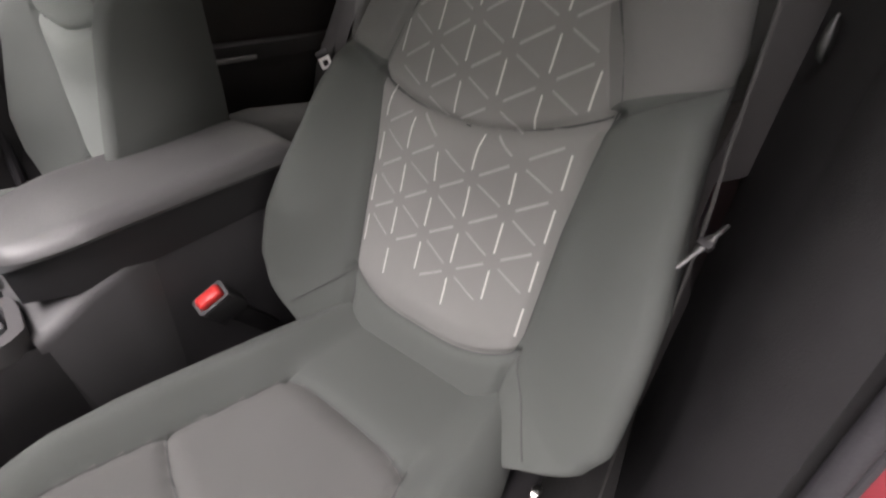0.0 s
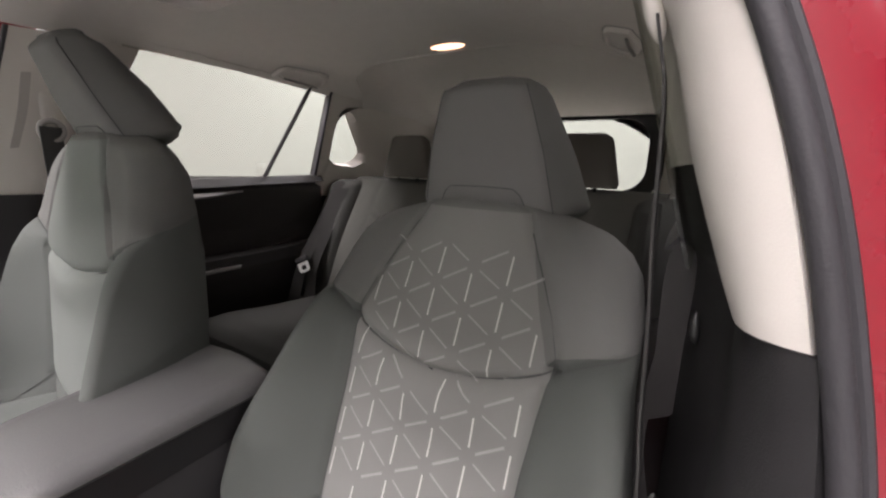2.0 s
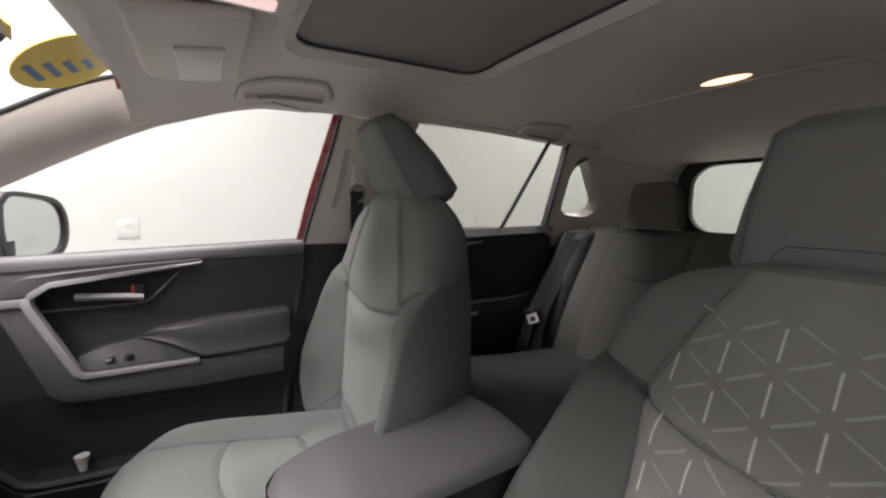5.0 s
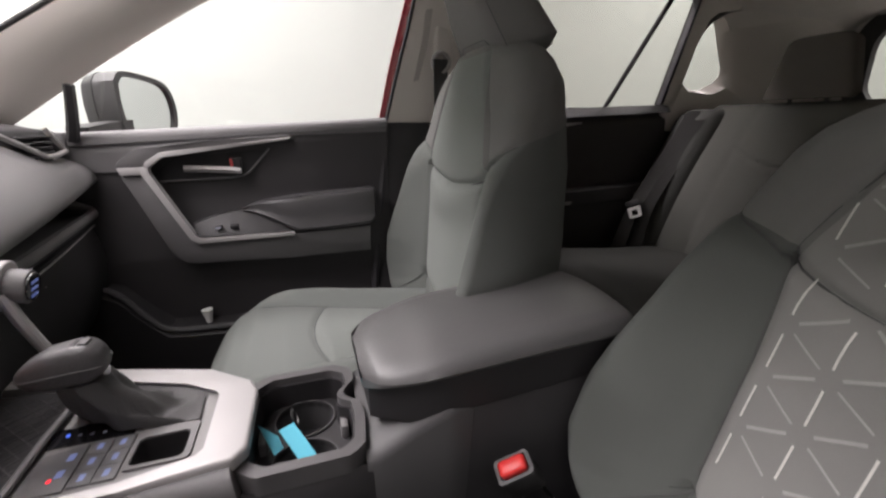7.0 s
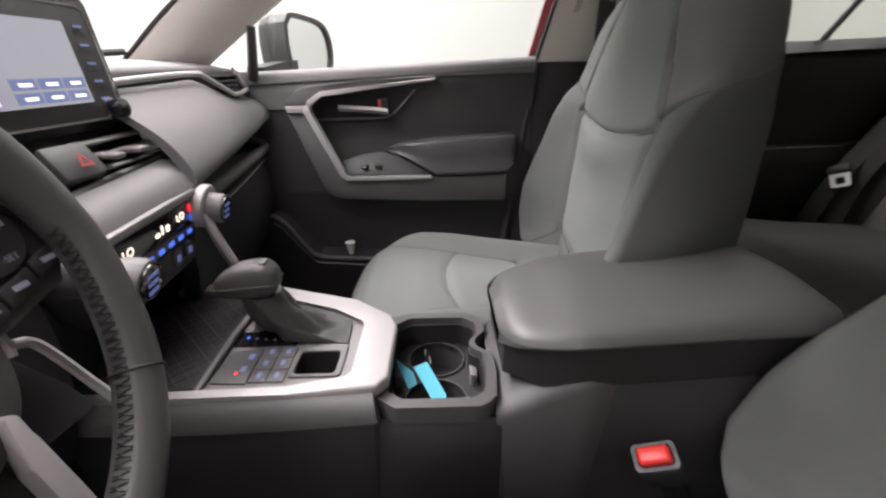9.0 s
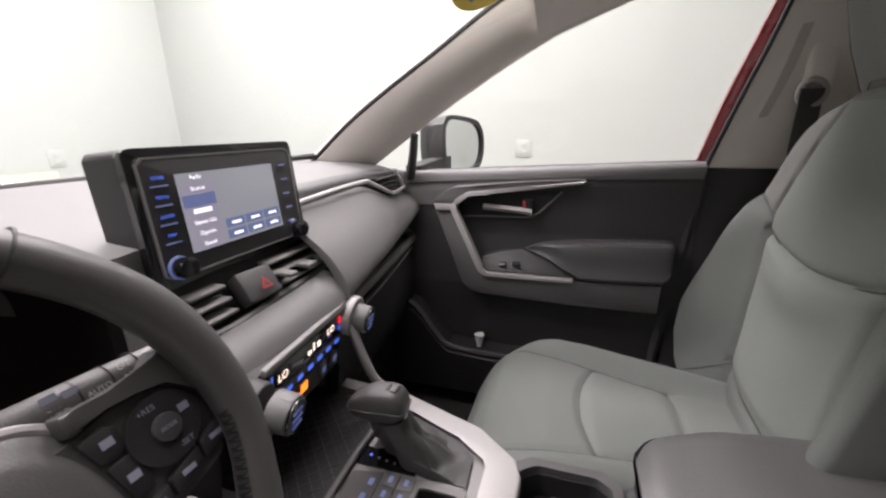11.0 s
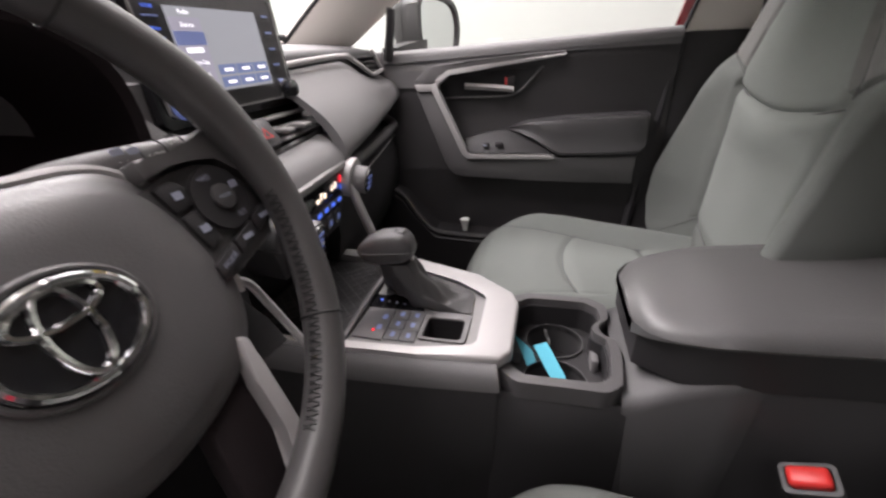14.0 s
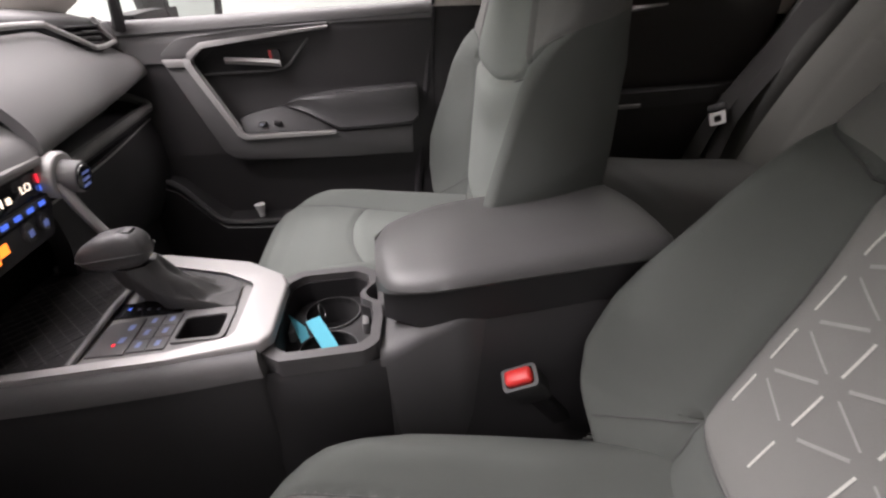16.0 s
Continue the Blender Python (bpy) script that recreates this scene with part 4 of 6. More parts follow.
    for y in yl:
        w = lerp(W_CUSH, y)
        topp = [(w * math.sin(math.pi / 2 * t), y, cush_z(w * math.sin(math.pi / 2 * t), y)) for t in [-1 + 2 * k / 90 for k in range(91)]]
        zb = .42 + .03 * smooth(.30, .43, y)
        rings.append(topp + [(w * .96 * t, y, zb) for t in (1, .5, 0, -.5, -1)])
    bm = loft(rings)
    for fc in bm.faces:
        q = fc.calc_center_median()
        if abs(q.x) < cush_side(q.y) and cush_rear(q.x) < q.y and q.z > .5 and (q.y < cush_front(q.x) or not plain):
            fc.material_index = 1
    cu = part("cushion", put(MC, bm), [M_FABRIC if plain else M_FABRIC_SHADED, M_FABRIC4 if plain else M_FABRIC5], seat)
    seam = bmesh.new()
    for sg in (-1, 1):
        tube([(sg * cush_side(y), y, cush_z(sg * cush_side(y), y) + .0018) for y in [-.005 + .395 * k / 40 for k in range(41)]], .0011, 5, bm=seam)
    for line, half in ((cush_front, .158), (cush_rear, .121)):
        tube([(x, line(x), cush_z(x, line(x)) + .0018) for x in [-half + 2 * half * k / 24 for k in range(25)]], .0011, 5, bm=seam)
    part("seam", put(MC, seam), M_SEAM, cu, "dark stitched seam")
    # base and side trims
    part("seat_frame", rbox(*[xc + v for v in (-.20, .20)], -.16 + dy_cushion, .34 + dy_cushion, .335, .44 + dz, .02), M_BLACK, seat)
    for s in (-1, 1):
        part("side_trim", rbox(*sorted((xc + s * .215, xc + s * .255)), -.16 + dy_cushion, .27 + dy_cushion, .40 + dz, .495 + dz, .016, 3), M_BLACK, seat, "black plastic side cover")
        part("recliner_bolt", prism(ellipse(-.115 + dy_cushion, .475 + dz, .014, .014, 14), "x", xc + s * .235, xc + s * .262, .003), M_STEEL, seat, "bright recliner bolt")
    return seat


DX, PX = -.416, .380
front_seat(DX, 0.0, 0.0, (0.0, 0.0), 0.0, "dark grey fabric driver seat with triangle dash pattern", False)
front_seat(PX, .082, .066, (.100, .037), 16.0, "plain dark grey front passenger seat, upright and forward", True, .012, .93)


def buckle(x, y, z, label, lean):
    b = thing("seat_belt_buckle", label, "belt buckle", (x, y, z - .12))
    m = Matrix.Translation((x, y, z)) @ Euler((radians(lean), radians(28), radians(74))).to_matrix().to_4x4()
    part("stalk", rbox(-.016, .016, -.010, .010, -.20, -.055, .006, 2, m), M_BLACK, b, "black strap stalk")
    part("housing", rbox(-.027, .027, -.017, .017, -.065, -.006, .007, 3, m), M_BLACK, b)
    part("rim", ring_plate(rrect(-.027, .027, -.0175, .0175, .007), rrect(-.0222, .0222, -.0130, .0130, .005), "z", -.008, -.002), M_DARK, b, "dark grey top rim").data.transform(m)
    part("release_button", rbox(-.0205, .0205, -.0115, .0115, -.010, .008, .006, 3, m), M_BUCKLE, b, "bright red release button")
    return b


buckle(-.148, .018, .636, "seat belt buckle with red button beside the driver seat", -20)
# ---------------------------------------------------------------- rear bench
bench = thing("rear_bench", "dark grey fabric rear bench seat", "bench seat", (0, -.8, .335))
def bench_cush(u, v):
    x, y = -.62 + 1.24 * u, -1.02 + .64 * v
    z = lerp([(-1.02, .650), (-.7, .668), (-.50, .690), (-.43, .684), (-.395, .660), (-.38, .60)], y)
    z += .012 * abs(math.sin(math.pi * (u * 2 - .0))) ** .5 - .03 * smooth(.93, 1, abs(2 * u - 1))
    return (x, y, z)
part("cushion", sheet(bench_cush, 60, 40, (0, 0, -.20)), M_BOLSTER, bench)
def bench_back(u, v):
    x, t = -.64 + 1.28 * u, v
    y = -.955 - .215 * t + .025 * math.cos(math.pi * (t - .4)) - .03 * (1 - math.sqrt(max(0, 1 - max(0, (t - .9) / .1) ** 2)))
    ax = abs(x)
    y += .022 * math.exp(-((ax - .55) / .06) ** 2) * (1 - .5 * t) - .014 * math.exp(-(ax / .012) ** 2) - .010 * math.exp(-((ax - .16) / .008) ** 2) - .008 * math.exp(-((ax - .47) / .007) ** 2)
    if .17 < ax < .46:
        y -= .012 * math.exp(-((t - .62 + .10 * ((ax - .31) / .15) ** 2 * -1) / .014) ** 2)
    return (x, y, .655 + .495 * t)
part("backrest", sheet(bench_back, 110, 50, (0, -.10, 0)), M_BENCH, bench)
def rear_headrest(xc, w):
    hr = []
    for k in range(25):
        t = k / 24
        z = 1.158 + .168 * t
        ww = w * lerp([(0, .95), (.07, 1.0), (.90, .74), (.96, .70), (1, .62)], t)
        dep = lerp([(0, .05), (.1, .065), (.9, .06), (1, .04)], t)
        yf = -1.165 - .02 * t
        hr.append([(xc + ww * math.copysign(abs(math.cos(a)) ** .35, math.cos(a)), yf - dep / 2 + dep / 2 * math.copysign(abs(math.sin(a)) ** .45, math.sin(a)), z) for a in [2 * math.pi * i / 40 for i in range(40)]])
    hr.append([(xc + (p[0] - xc) * .85, -1.215 + (p[1] + 1.215) * .7, p[2] + .006) for p in hr[-1]])
    return part("headrest", loft(hr), M_REARHEAD, bench, "brownish grey block headrest")
rear_headrest(.350, .122)
rear_headrest(-.376, .122)
for x in (.350, -.376):
    for s in (-.05, .05):
        part("headrest_post", tube([(x + s, -1.20, 1.12), (x + s, -1.20, 1.17)], .006), M_BLACK, bench)
tagged(part("parcel_ledge", rbox(-.66, .66, -1.42, -1.20, 1.085, 1.13, .012), M_BLACK), "black ledge behind the rear bench", "ledge", kind="structure")
tagged(part("luggage_floor", rbox(-.70, .70, -1.78, -1.30, .62, .66, .01), M_CARPET), "dark carpeted luggage floor", "floor", kind="structure")

for s in (1, -1):
    w = "right" if s > 0 else "left"
    tagged(part("quarter_lower_trim_" + w, prism([(-1.035, .34), (-1.035, 1.125), (-1.77, 1.10), (-1.77, .34)], "x", s * .752, s * .775, .004), M_BLACK), "black lower trim beside the luggage space", "side trim", kind="structure")
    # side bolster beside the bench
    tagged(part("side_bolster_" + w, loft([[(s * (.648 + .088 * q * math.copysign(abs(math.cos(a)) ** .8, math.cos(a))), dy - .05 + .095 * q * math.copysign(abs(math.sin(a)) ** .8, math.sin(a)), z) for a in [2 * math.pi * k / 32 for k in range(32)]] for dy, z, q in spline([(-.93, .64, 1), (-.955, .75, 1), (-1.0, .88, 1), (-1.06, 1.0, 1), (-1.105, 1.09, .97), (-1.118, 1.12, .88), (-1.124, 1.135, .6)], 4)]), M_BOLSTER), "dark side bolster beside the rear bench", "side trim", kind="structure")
    # rear belt
    bt = thing("rear_seat_belt", "black rear seat belt with bright steel tongue", "seat belt", (s * .60, -.9, .6), "rear belts")
    part("webbing", ribbon([(s * .628, -1.075, 1.13), (s * .632, -1.035, 1.05), (s * .640, -.945, .908), (s * .619, -.850, .785), (s * .625, -.805, .64)], (s * .030, .034, .0), .003), M_BELT, bt)
    part("webbing_return", ribbon([(s * .600, -1.072, 1.10), (s * .602, -1.0, .96), (s * .600, -.90, .80), (s * .592, -.86, .66)], (s * .026, .030, .0), .003), M_BELT, bt)
    tg = Matrix.Translation((s * .606, -.848, .792)) @ Euler((radians(20), radians(25 * s), radians(35 * s))).to_matrix().to_4x4()
    part("tongue", ring_plate(rrect(-.022, .022, -.026, .020, .006), rrect(-.010, .010, -.018, .002, .003), "y", -.002, .002), M_TONGUE, bt, "bright steel tongue").data.transform(tg)
    part("tongue_grip", rbox(-.026, .026, -.007, .007, .014, .038, .005, 2, tg), M_BLACK, bt)
    # rear door panel
    d = thing("door_rear_" + w, "black rear door panel with silver pull strip", "car door", (s * .70, -.6, .45), kind="structure")
    def rear_panel(u, v, s=s):
        y, z = (-.20 if s > 0 else -.44) - (.84 if s > 0 else .60) * u, .38 + .765 * v
        x = lerp([(.38, .70), (.62, .705), (.70, .685), (.78, .668), (.84, .668), (.86, .705), (.95, .715), (1.05, .712), (1.10, .715), (1.135, .735), (1.15, .75)], z)
        return (s * x, y, z)
    part("panel", sheet(rear_panel, 30, 60, (s * .05, 0, 0)), M_REARDOOR, d)
    part("sill", between(on_side(s, [(-.20 if s > 0 else -.47, 1.125), (-.6, 1.14), (-1.04, 1.155)], -.012), on_side(s, [(-.20 if s > 0 else -.47, 1.10), (-.6, 1.112), (-1.04, 1.128)], -.04), (s * .03, 0, 0)), M_DARK, d)
    if s < 0:
        continue
    part("pull_strip", prism([(-.36, .817), (-.60, .823), (-.605, .834), (-.36, .831)], "x", s * .636, s * .672, .002), M_SILVER, d, "silver pull strip")
    part("upper_strip", tube([(s * .700, -.38, 1.078), (s * .700, -.53, 1.081), (s * .704, -.665, 1.093)], [.012, .011, .003], 8, flat=.6), M_SILVER, d, "silver upper trim")
    part("armrest", loft([[(s * .70, y, z0), (s * x1, y, z0 - .004), (s * x1, y, z0 - .05), (s * .70, y, z0 - .06)] for y, x1, z0 in ((-.30, .66, .86), (-.45, .645, .868), (-.7, .645, .872), (-.86, .66, .875), (-.95, .695, .88))]), M_DARK, d)

# ---------------------------------------------------------------- front belt on the driver side pillar
fb = thing("front_seat_belt", "black front seat belt on a height slider beside the driver", "seat belt", (-.70, -.25, .5))
gc, gd = Vector((-.684, -.246, 1.366)), Vector((-.030, 0, -.105)).normalized()
def pad(c, rx, ry, rz):
    lean = Matrix.Translation(c) @ Vector((0, 0, 1)).rotation_difference(-gd).to_matrix().to_4x4() @ Matrix.Diagonal((rx, ry, rz, 1))
    bm = loft([[(math.cos(a) * q, math.sin(a) * q, h) for a in [2 * math.pi * k / 24 for k in range(24)]] for q, h in [(math.sin(math.pi * (k + .3) / 12.6), -math.cos(math.pi * (k + .3) / 12.6)) for k in range(13)]])
    bm.transform(lean)
    return bm


part("guide", pad(gc, .010, .012, .038), M_TRIM, fb, "beige belt guide")
part("slot", pad(gc + Vector((-.013, .004, .004)), .006, .011, .030), M_HOOD, fb, "dark slot of the guide")
part("webbing", ribbon([(-.690, -.246, 1.350), (-.703, -.252, 1.281), (-.709, -.256, 1.15), (-.716, -.256, 1.06), (-.722, -.25, .95), (-.730, -.24, .85), (-.738, -.22, .55), (-.745, -.20, .42)], (-.003, .046, 0), .003), M_BELT, fb)
TM = Matrix.Translation((-.735, -.193, .870)) @ (Vector((-.032, -.060, .045))).to_track_quat("X", "Z").to_matrix().to_4x4() @ Matrix.Diagonal((.72, .75, .8, 1))
part("tongue", loft([[(x, w * math.cos(a), h * math.sin(a)) for a in [2 * math.pi * i / 12 for i in range(12)]] for x, w, h in ((-.042, .001, .001), (-.040, .003, .002), (-.012, .004, .002), (.004, .007, .0035), (.014, .007, .0035), (.020, .004, .002), (.040, .003, .002), (.042, .001, .001))]), M_DULLSTEEL, fb, "dull steel tongue").data.transform(TM)
part("tongue_grip", rbox(-.002, .010, -.010, .010, -.005, .005, .003, 2, TM), M_BLACK, fb)
part("anchor_bolt", loft([[(-.759 + .006 * math.cos(a) * q, -.360 + .010 * math.sin(a) * q, 1.025 + (z - 1.025) * .55 + .006 * math.cos(a) * q) for a in [2 * math.pi * i / 16 for i in range(16)]] for z, q in ((.990, .5), (1.0, .9), (1.025, 1), (1.045, .7), (1.06, .35))]), M_DULLSTEEL, fb, "dull steel anchor bracket")
# passenger belt on the far pillar
pb = thing("front_seat_belt", "black front passenger seat belt on its pillar slider", "seat belt", (.66, -.16, .9))
part("slider_track", between([(.695, -.068, 1.214), (.6715, -.086, 1.30), (.6480, -.098, 1.392)], [(.6935, -.084, 1.218), (.669, -.104, 1.305), (.6455, -.116, 1.395)], (.010, 0, 0)), M_TRACK, pb, "grey-beige recessed slider track")
part("slider_cover", rbox(.655, .675, -.175, -.125, 1.27, 1.40, .009, 3), M_TRIM, pb, "beige height slider cover")
part("guide_loop", tube([(.654, -.140 + .022 * math.cos(a), 1.262 + .024 * math.sin(a)) for a in [2 * math.pi * k / 24 for k in range(24)]], .008, 8, True), M_SHADE, pb, "grey-beige guide loop")
part("webbing", ribbon([(.642, -.135, 1.27), (.668, -.145, 1.1), (.69, -.16, .8), (.70, -.15, .5)], (-.01, .045, 0), .003), M_BELT, pb)

# folding grab handles lying in the headliner
def under(x, y):
    y_ = y if y > -.45 else -.45 + (y + .45) * -.515 / (arch_y(x) + .45)
    return Vector((x, y, liner_z(x, y_)))


HANDLE = [(.588, .200), (.546, .194), (.523, .168), (.510, .089), (.503, .003), (.532, -.026), (.560, -.037), (.583, -.020), (.600, .090)]


def grab(s, dx, dy, stretch=1.0):
    g = thing("grab_handle", "pale folding grab handle lying flat in the headliner", "grab handle", (s * (.55 + dx), .08 * stretch + dy, 1.52), "grab handles")
    line = [p.to_2d() for p in spline([(x + dx, y * stretch + dy, 0) for x, y in HANDLE + HANDLE[:1]], 6)][:-1]
    mid = sum(line, Vector((0, 0))) / len(line)
    ins = Vector((-s * .3, 0, -.95))
    ring = lambda k, h: [under(s * (mid.x + (p.x - mid.x) * k), mid.y + (p.y - mid.y) * (.5 + .5 * k)) + ins * h for p in line]
    part("handle", loft([ring(1.0, -.004), ring(.98, .006), ring(.90, .011), ring(.72, .012), ring(.64, .008)], caps=False), M_LINER, g)
    part("recess", loft([ring(.66, .0055), ring(.3, .0035), ring(.1, .0035)]), M_LINER, g, "finger recess")
    part("gap", tube(ring(1.03, .001), .0016, 6, True), M_SHADE, g, "grey gap round the handle")
    part("finger_slot", tube([under(s * (.581 + dx), (.150 - .162 * k / 8) * stretch + dy) + ins * .010 + Vector((-s * (.006 + .003 * math.sin(math.pi * k / 8)), 0, 0)) for k in range(9)], .0040, 8), M_SHADE, g, "grey slot under the bar")


grab(1, 0, 0)
grab(1, .020, -.915, .90)
grab(-1, -.035, -.985, .75)

# yellow round sticker high on the windscreen, and the rear-view mirror
st = thing("windscreen_sticker", "round yellow sticker with blue printing on the windscreen", "sticker", (.42, .5, 1.46))
wm = Matrix.Translation((.41, .492, 1.468)) @ Euler((radians(90 + 58.9), 0, 0)).to_matrix().to_4x4()
part("disc", prism(ellipse(0, .010, .125, .085, 48), "z", -.001, .001), M_YELLOW, st).data.transform(wm)
bars = bmesh.new()
for k in range(4):
    rbox(-.06 + .02 * k, .03 + .008 * k, -.05 + .026 * k, -.038 + .026 * k, .0015, .0025, 0, bm=bars)
part("print", bars, M_INK, st, "blurred blue printing").data.transform(wm)
rv = thing("rear_view_mirror", "black rear-view mirror hung from the windscreen", "mirror", (-.02, .50, 1.44))
part("housing", rbox(-.145, .105, .475, .51, 1.405, 1.475, .016, 3), M_BLACK, rv)
part("mirror_glass", rbox(-.135, .095, .472, .4745, 1.412, 1.468, .001), M_MIRROR, rv)
part("stem", tube([(-.02, .50, 1.46), (-.02, .46, 1.492)], .012), M_BLACK, rv)
# ---------------------------------------------------------------- centre console
CX = .03
con = thing("centre_console", "black centre console with silver trim and cup holders", "console", (CX, .2, .335))
body_rings = []
for y, xn, xf, zt in ((-.24, -.085, .145, .72), (-.10, -.088, .148, .73), (.10, -.090, .140, .712), (.17, -.092, .138, .682), (.205, -.096, .136, .645), (.215, -.094, .134, .585), (.374, -.094, .134, .585), (.386, -.096, .142, .655), (.45, -.096, .185, .655), (.66, -.098, .215, .655), (.78, -.10, .22, .665)):
    body_rings.append([(xn - .012, y, .335), (xn - .004, y, min(.58, zt - .05)), (xn, y, zt - .02), (xn + .012, y, zt - .004), (xn + .03, y, zt - .03), (xf - .03, y, zt - .03), (xf - .012, y, zt - .004), (xf, y, zt - .02), (xf + .004, y, min(.58, zt - .05)), (xf + .012, y, .335)])
part("body", loft(body_rings), M_SIDE, con)
# smooth panel that sweeps up from the cup tray under the armrest
sweep = []
for y, xn, xf, zt, zl in spline([(.213, -.094, .130, .662, .420), (.190, -.095, .134, .671, .420), (.155, -.094, .137, .690, .420), (.120, -.093, .139, .705, .420), (.090, -.0925, .140, .716, .420), (.065, -.088, .137, .722, .420), (.040, -.082, .131, .724, .420)], 5):
    sweep.append([(xn + .02, y, zl), (xn - .006, y, zl), (xn - .0068, y, zl + .3 * (zt - zl)), (xn - .004, y, zt - .020), (xn + .002, y, zt - .008), (xn + .014, y, zt - .001), (xn + .03, y, zt + .001), (xf - .03, y, zt + .001), (xf - .014, y, zt - .001), (xf - .002, y, zt - .008), (xf + .004, y, zt - .020), (xf + .006, y, zl), (xf - .02, y, zl)])
part("sweep_panel", loft(sweep), M_DARK, con, "smooth dark panel sweeping up under the armrest")
part("tray_skirt", loft([[(x0, y, .335), (x1, y, .58), (x2, y, .640), (x2 + .006, y, .650), (x2 + .02, y, .640), (x2 + .02, y, .335)] for y, x0, x1, x2 in ((.196, -.102, -.094, -.090), (.206, -.108, -.1005, -.0985), (.30, -.109, -.1015, -.0995), (.388, -.109, -.1015, -.0995), (.398, -.102, -.096, -.092))]), M_SIDE, con)
# armrest lid
lid, LIDP = [], []
for y, xn, xf, zt, zb in ((-.240, -.05, .095, .782, .772), (-.230, -.085, .125, .802, .774), (-.19, -.100, .138, .816, .776), (-.05, -.104, .142, .808, .772), (.08, -.103, .142, .796, .764), (.14, -.096, .136, .784, .757), (.185, -.078, .120, .774, .752), (.208, -.045, .090, .760, .749)):
    LIDP.append((y, xn, xf, zt, zb))
LA, LB = spline([(y, xn, xf) for y, xn, xf, zt, zb in LIDP], 6), spline([(y, zt, zb) for y, xn, xf, zt, zb in LIDP], 6)
for (y, xn, xf), (y_, zt, zb) in zip(LA, LB):
    r = .022
    ring = [(xn + .016, zb), (xn + .004, zb + .003), (xn, zb + .009), (xn + .001, zt - r * .9), (xn + .006, zt - r * .45), (xn + r * .7, zt - r * .12), (xn + r * 1.6, zt)]
    n_ = 9
    ring += [(xn + r * 1.6 + (xf - xn - 3.2 * r) * k / n_, zt + .006 * math.sin(math.pi * k / n_)) for k in range(1, n_)]
    ring += [(xf + xn - x, z) for x, z in reversed(ring[:7])]
    lid.append([(x, y, z) for x, z in ring])
part("armrest_lid", loft(lid), M_LEATHER, con, "soft grey padded armrest lid")
low = []
for y, xn, xf, zt, zb in ((-.225, -.04, .10, .775, .72), (-.19, -.092, .131, .778, .715), (.08, -.095, .135, .766, .700), (.15, -.087, .127, .758, .694), (.20, -.05, .105, .750, .690)):
    low.append([(xn, y, zt), (xn + .004, y, zb), (xf - .004, y, zb), (xf, y, zt)])
part("lid_base", loft(low), M_BLACK, con, "black armrest base")
# cup holder tray: rim, wells, divider
TR = [(-.072, .385), (-.098, .354), (-.097, .232), (-.080, .212), (-.020, .205), (.016, .208), (.032, .230), (.052, .232), (.076, .212), (.112, .214), (.132, .240), (.132, .352), (.110, .380), (.070, .386), (-.02, .386)]
outer = resample(TR, 72)
cx, cy = .018, .297
inner = [(cx + (x - cx) * .86, cy + (y - cy) * .84) for x, y in outer]
tray = part("cup_tray", ring_plate(outer, inner, "z", .646, .676), M_BEZEL, con, "dark grey rim of the cup holder tray")
part("tray_side", ring_plate([(cx + (x - cx) * .992, cy + (y - cy) * .992) for x, y in outer], inner, "z", .500, .648), M_SIDE, con)
part("tray_wall", ring_plate(inner, [(cx + (x - cx) * .83, cy + (y - cy) * .80) for x, y in outer], "z", .58, .662), M_BLACK, con)
for x0_, x1_, hx in ((-.083, .020, -.030), (.020, .118, .068)):
    hole = [(hx + .044 * math.cos(a), .297 + .047 * math.sin(a)) for a in [radians(38) + 2 * math.pi * k / 48 for k in range(48)]]
    part("tray_floor", ring_plate(resample(rrect(x0_, x1_, .222, .372, .006), 48), hole, "z", .612, .620), M_BLACK, con)
    part("cup_well", ring_plate([(hx + (x - hx) * 1.05, .297 + (y - .297) * 1.05) for x, y in hole], hole, "z", .565, .624), M_DARK, con, "round cup well")
    part("well_floor", prism(hole, "z", .560, .566), M_BLACK, con)
for wx, wy in ((.02, .236), (.02, .358), (-.060, .25)):
    part("holder_finger", rbox(wx - .018, wx + .018, wy - .006, wy + .006, .612, .642, .004), M_GREY, con)
# silver surround of the gear panel
so = [(-.094, .80), (-.098, .66), (-.094, .50), (-.082, .378), (-.062, .362), (.062, .360), (.094, .372), (.150, .44), (.205, .60), (.225, .80)]
si = [(-.082, .80), (-.084, .66), (-.078, .50), (-.066, .420), (-.052, .410), (.068, .410), (.082, .418), (.120, .47), (.172, .60), (.190, .80)]
part("silver_surround", prism(so + list(reversed(si)), "z", .678, .700, .006, 3), M_SILVER, con, "satin silver surround")
for poly in ([(-.086, .80), (-.082, .509), (.135, .509), (.194, .80)], [(-.082, .509), (-.080, .42), (-.066, .4355), (-.049, .4355), (-.049, .509)], [(.023, .509), (.023, .4355), (.098, .4355), (.135, .509)], [(-.080, .42), (-.052, .404), (.075, .404), (.098, .4355), (-.066, .4355)]):
    part("gear_panel", prism(poly, "z", .650, .689), M_GEARPLATE, con)
part("surround_slope", between([(-.090, .80, .692), (-.095, .66, .692), (-.091, .50, .692), (-.080, .383, .690)], [(-.110, .80, .650), (-.113, .66, .650), (-.110, .50, .652), (-.104, .375, .655)], (.030, 0, -.012), bulge=(-.006, 0, .006)), M_GREY, con, "grey sloping shoulder under the silver trim")
part("surround_skirt", prism([(-.108, .80), (-.111, .66), (-.109, .50), (-.104, .375), (-.070, .375), (-.070, .80)], "z", .345, .658, .010, 3), M_SIDE, con, "dark lower skirt")
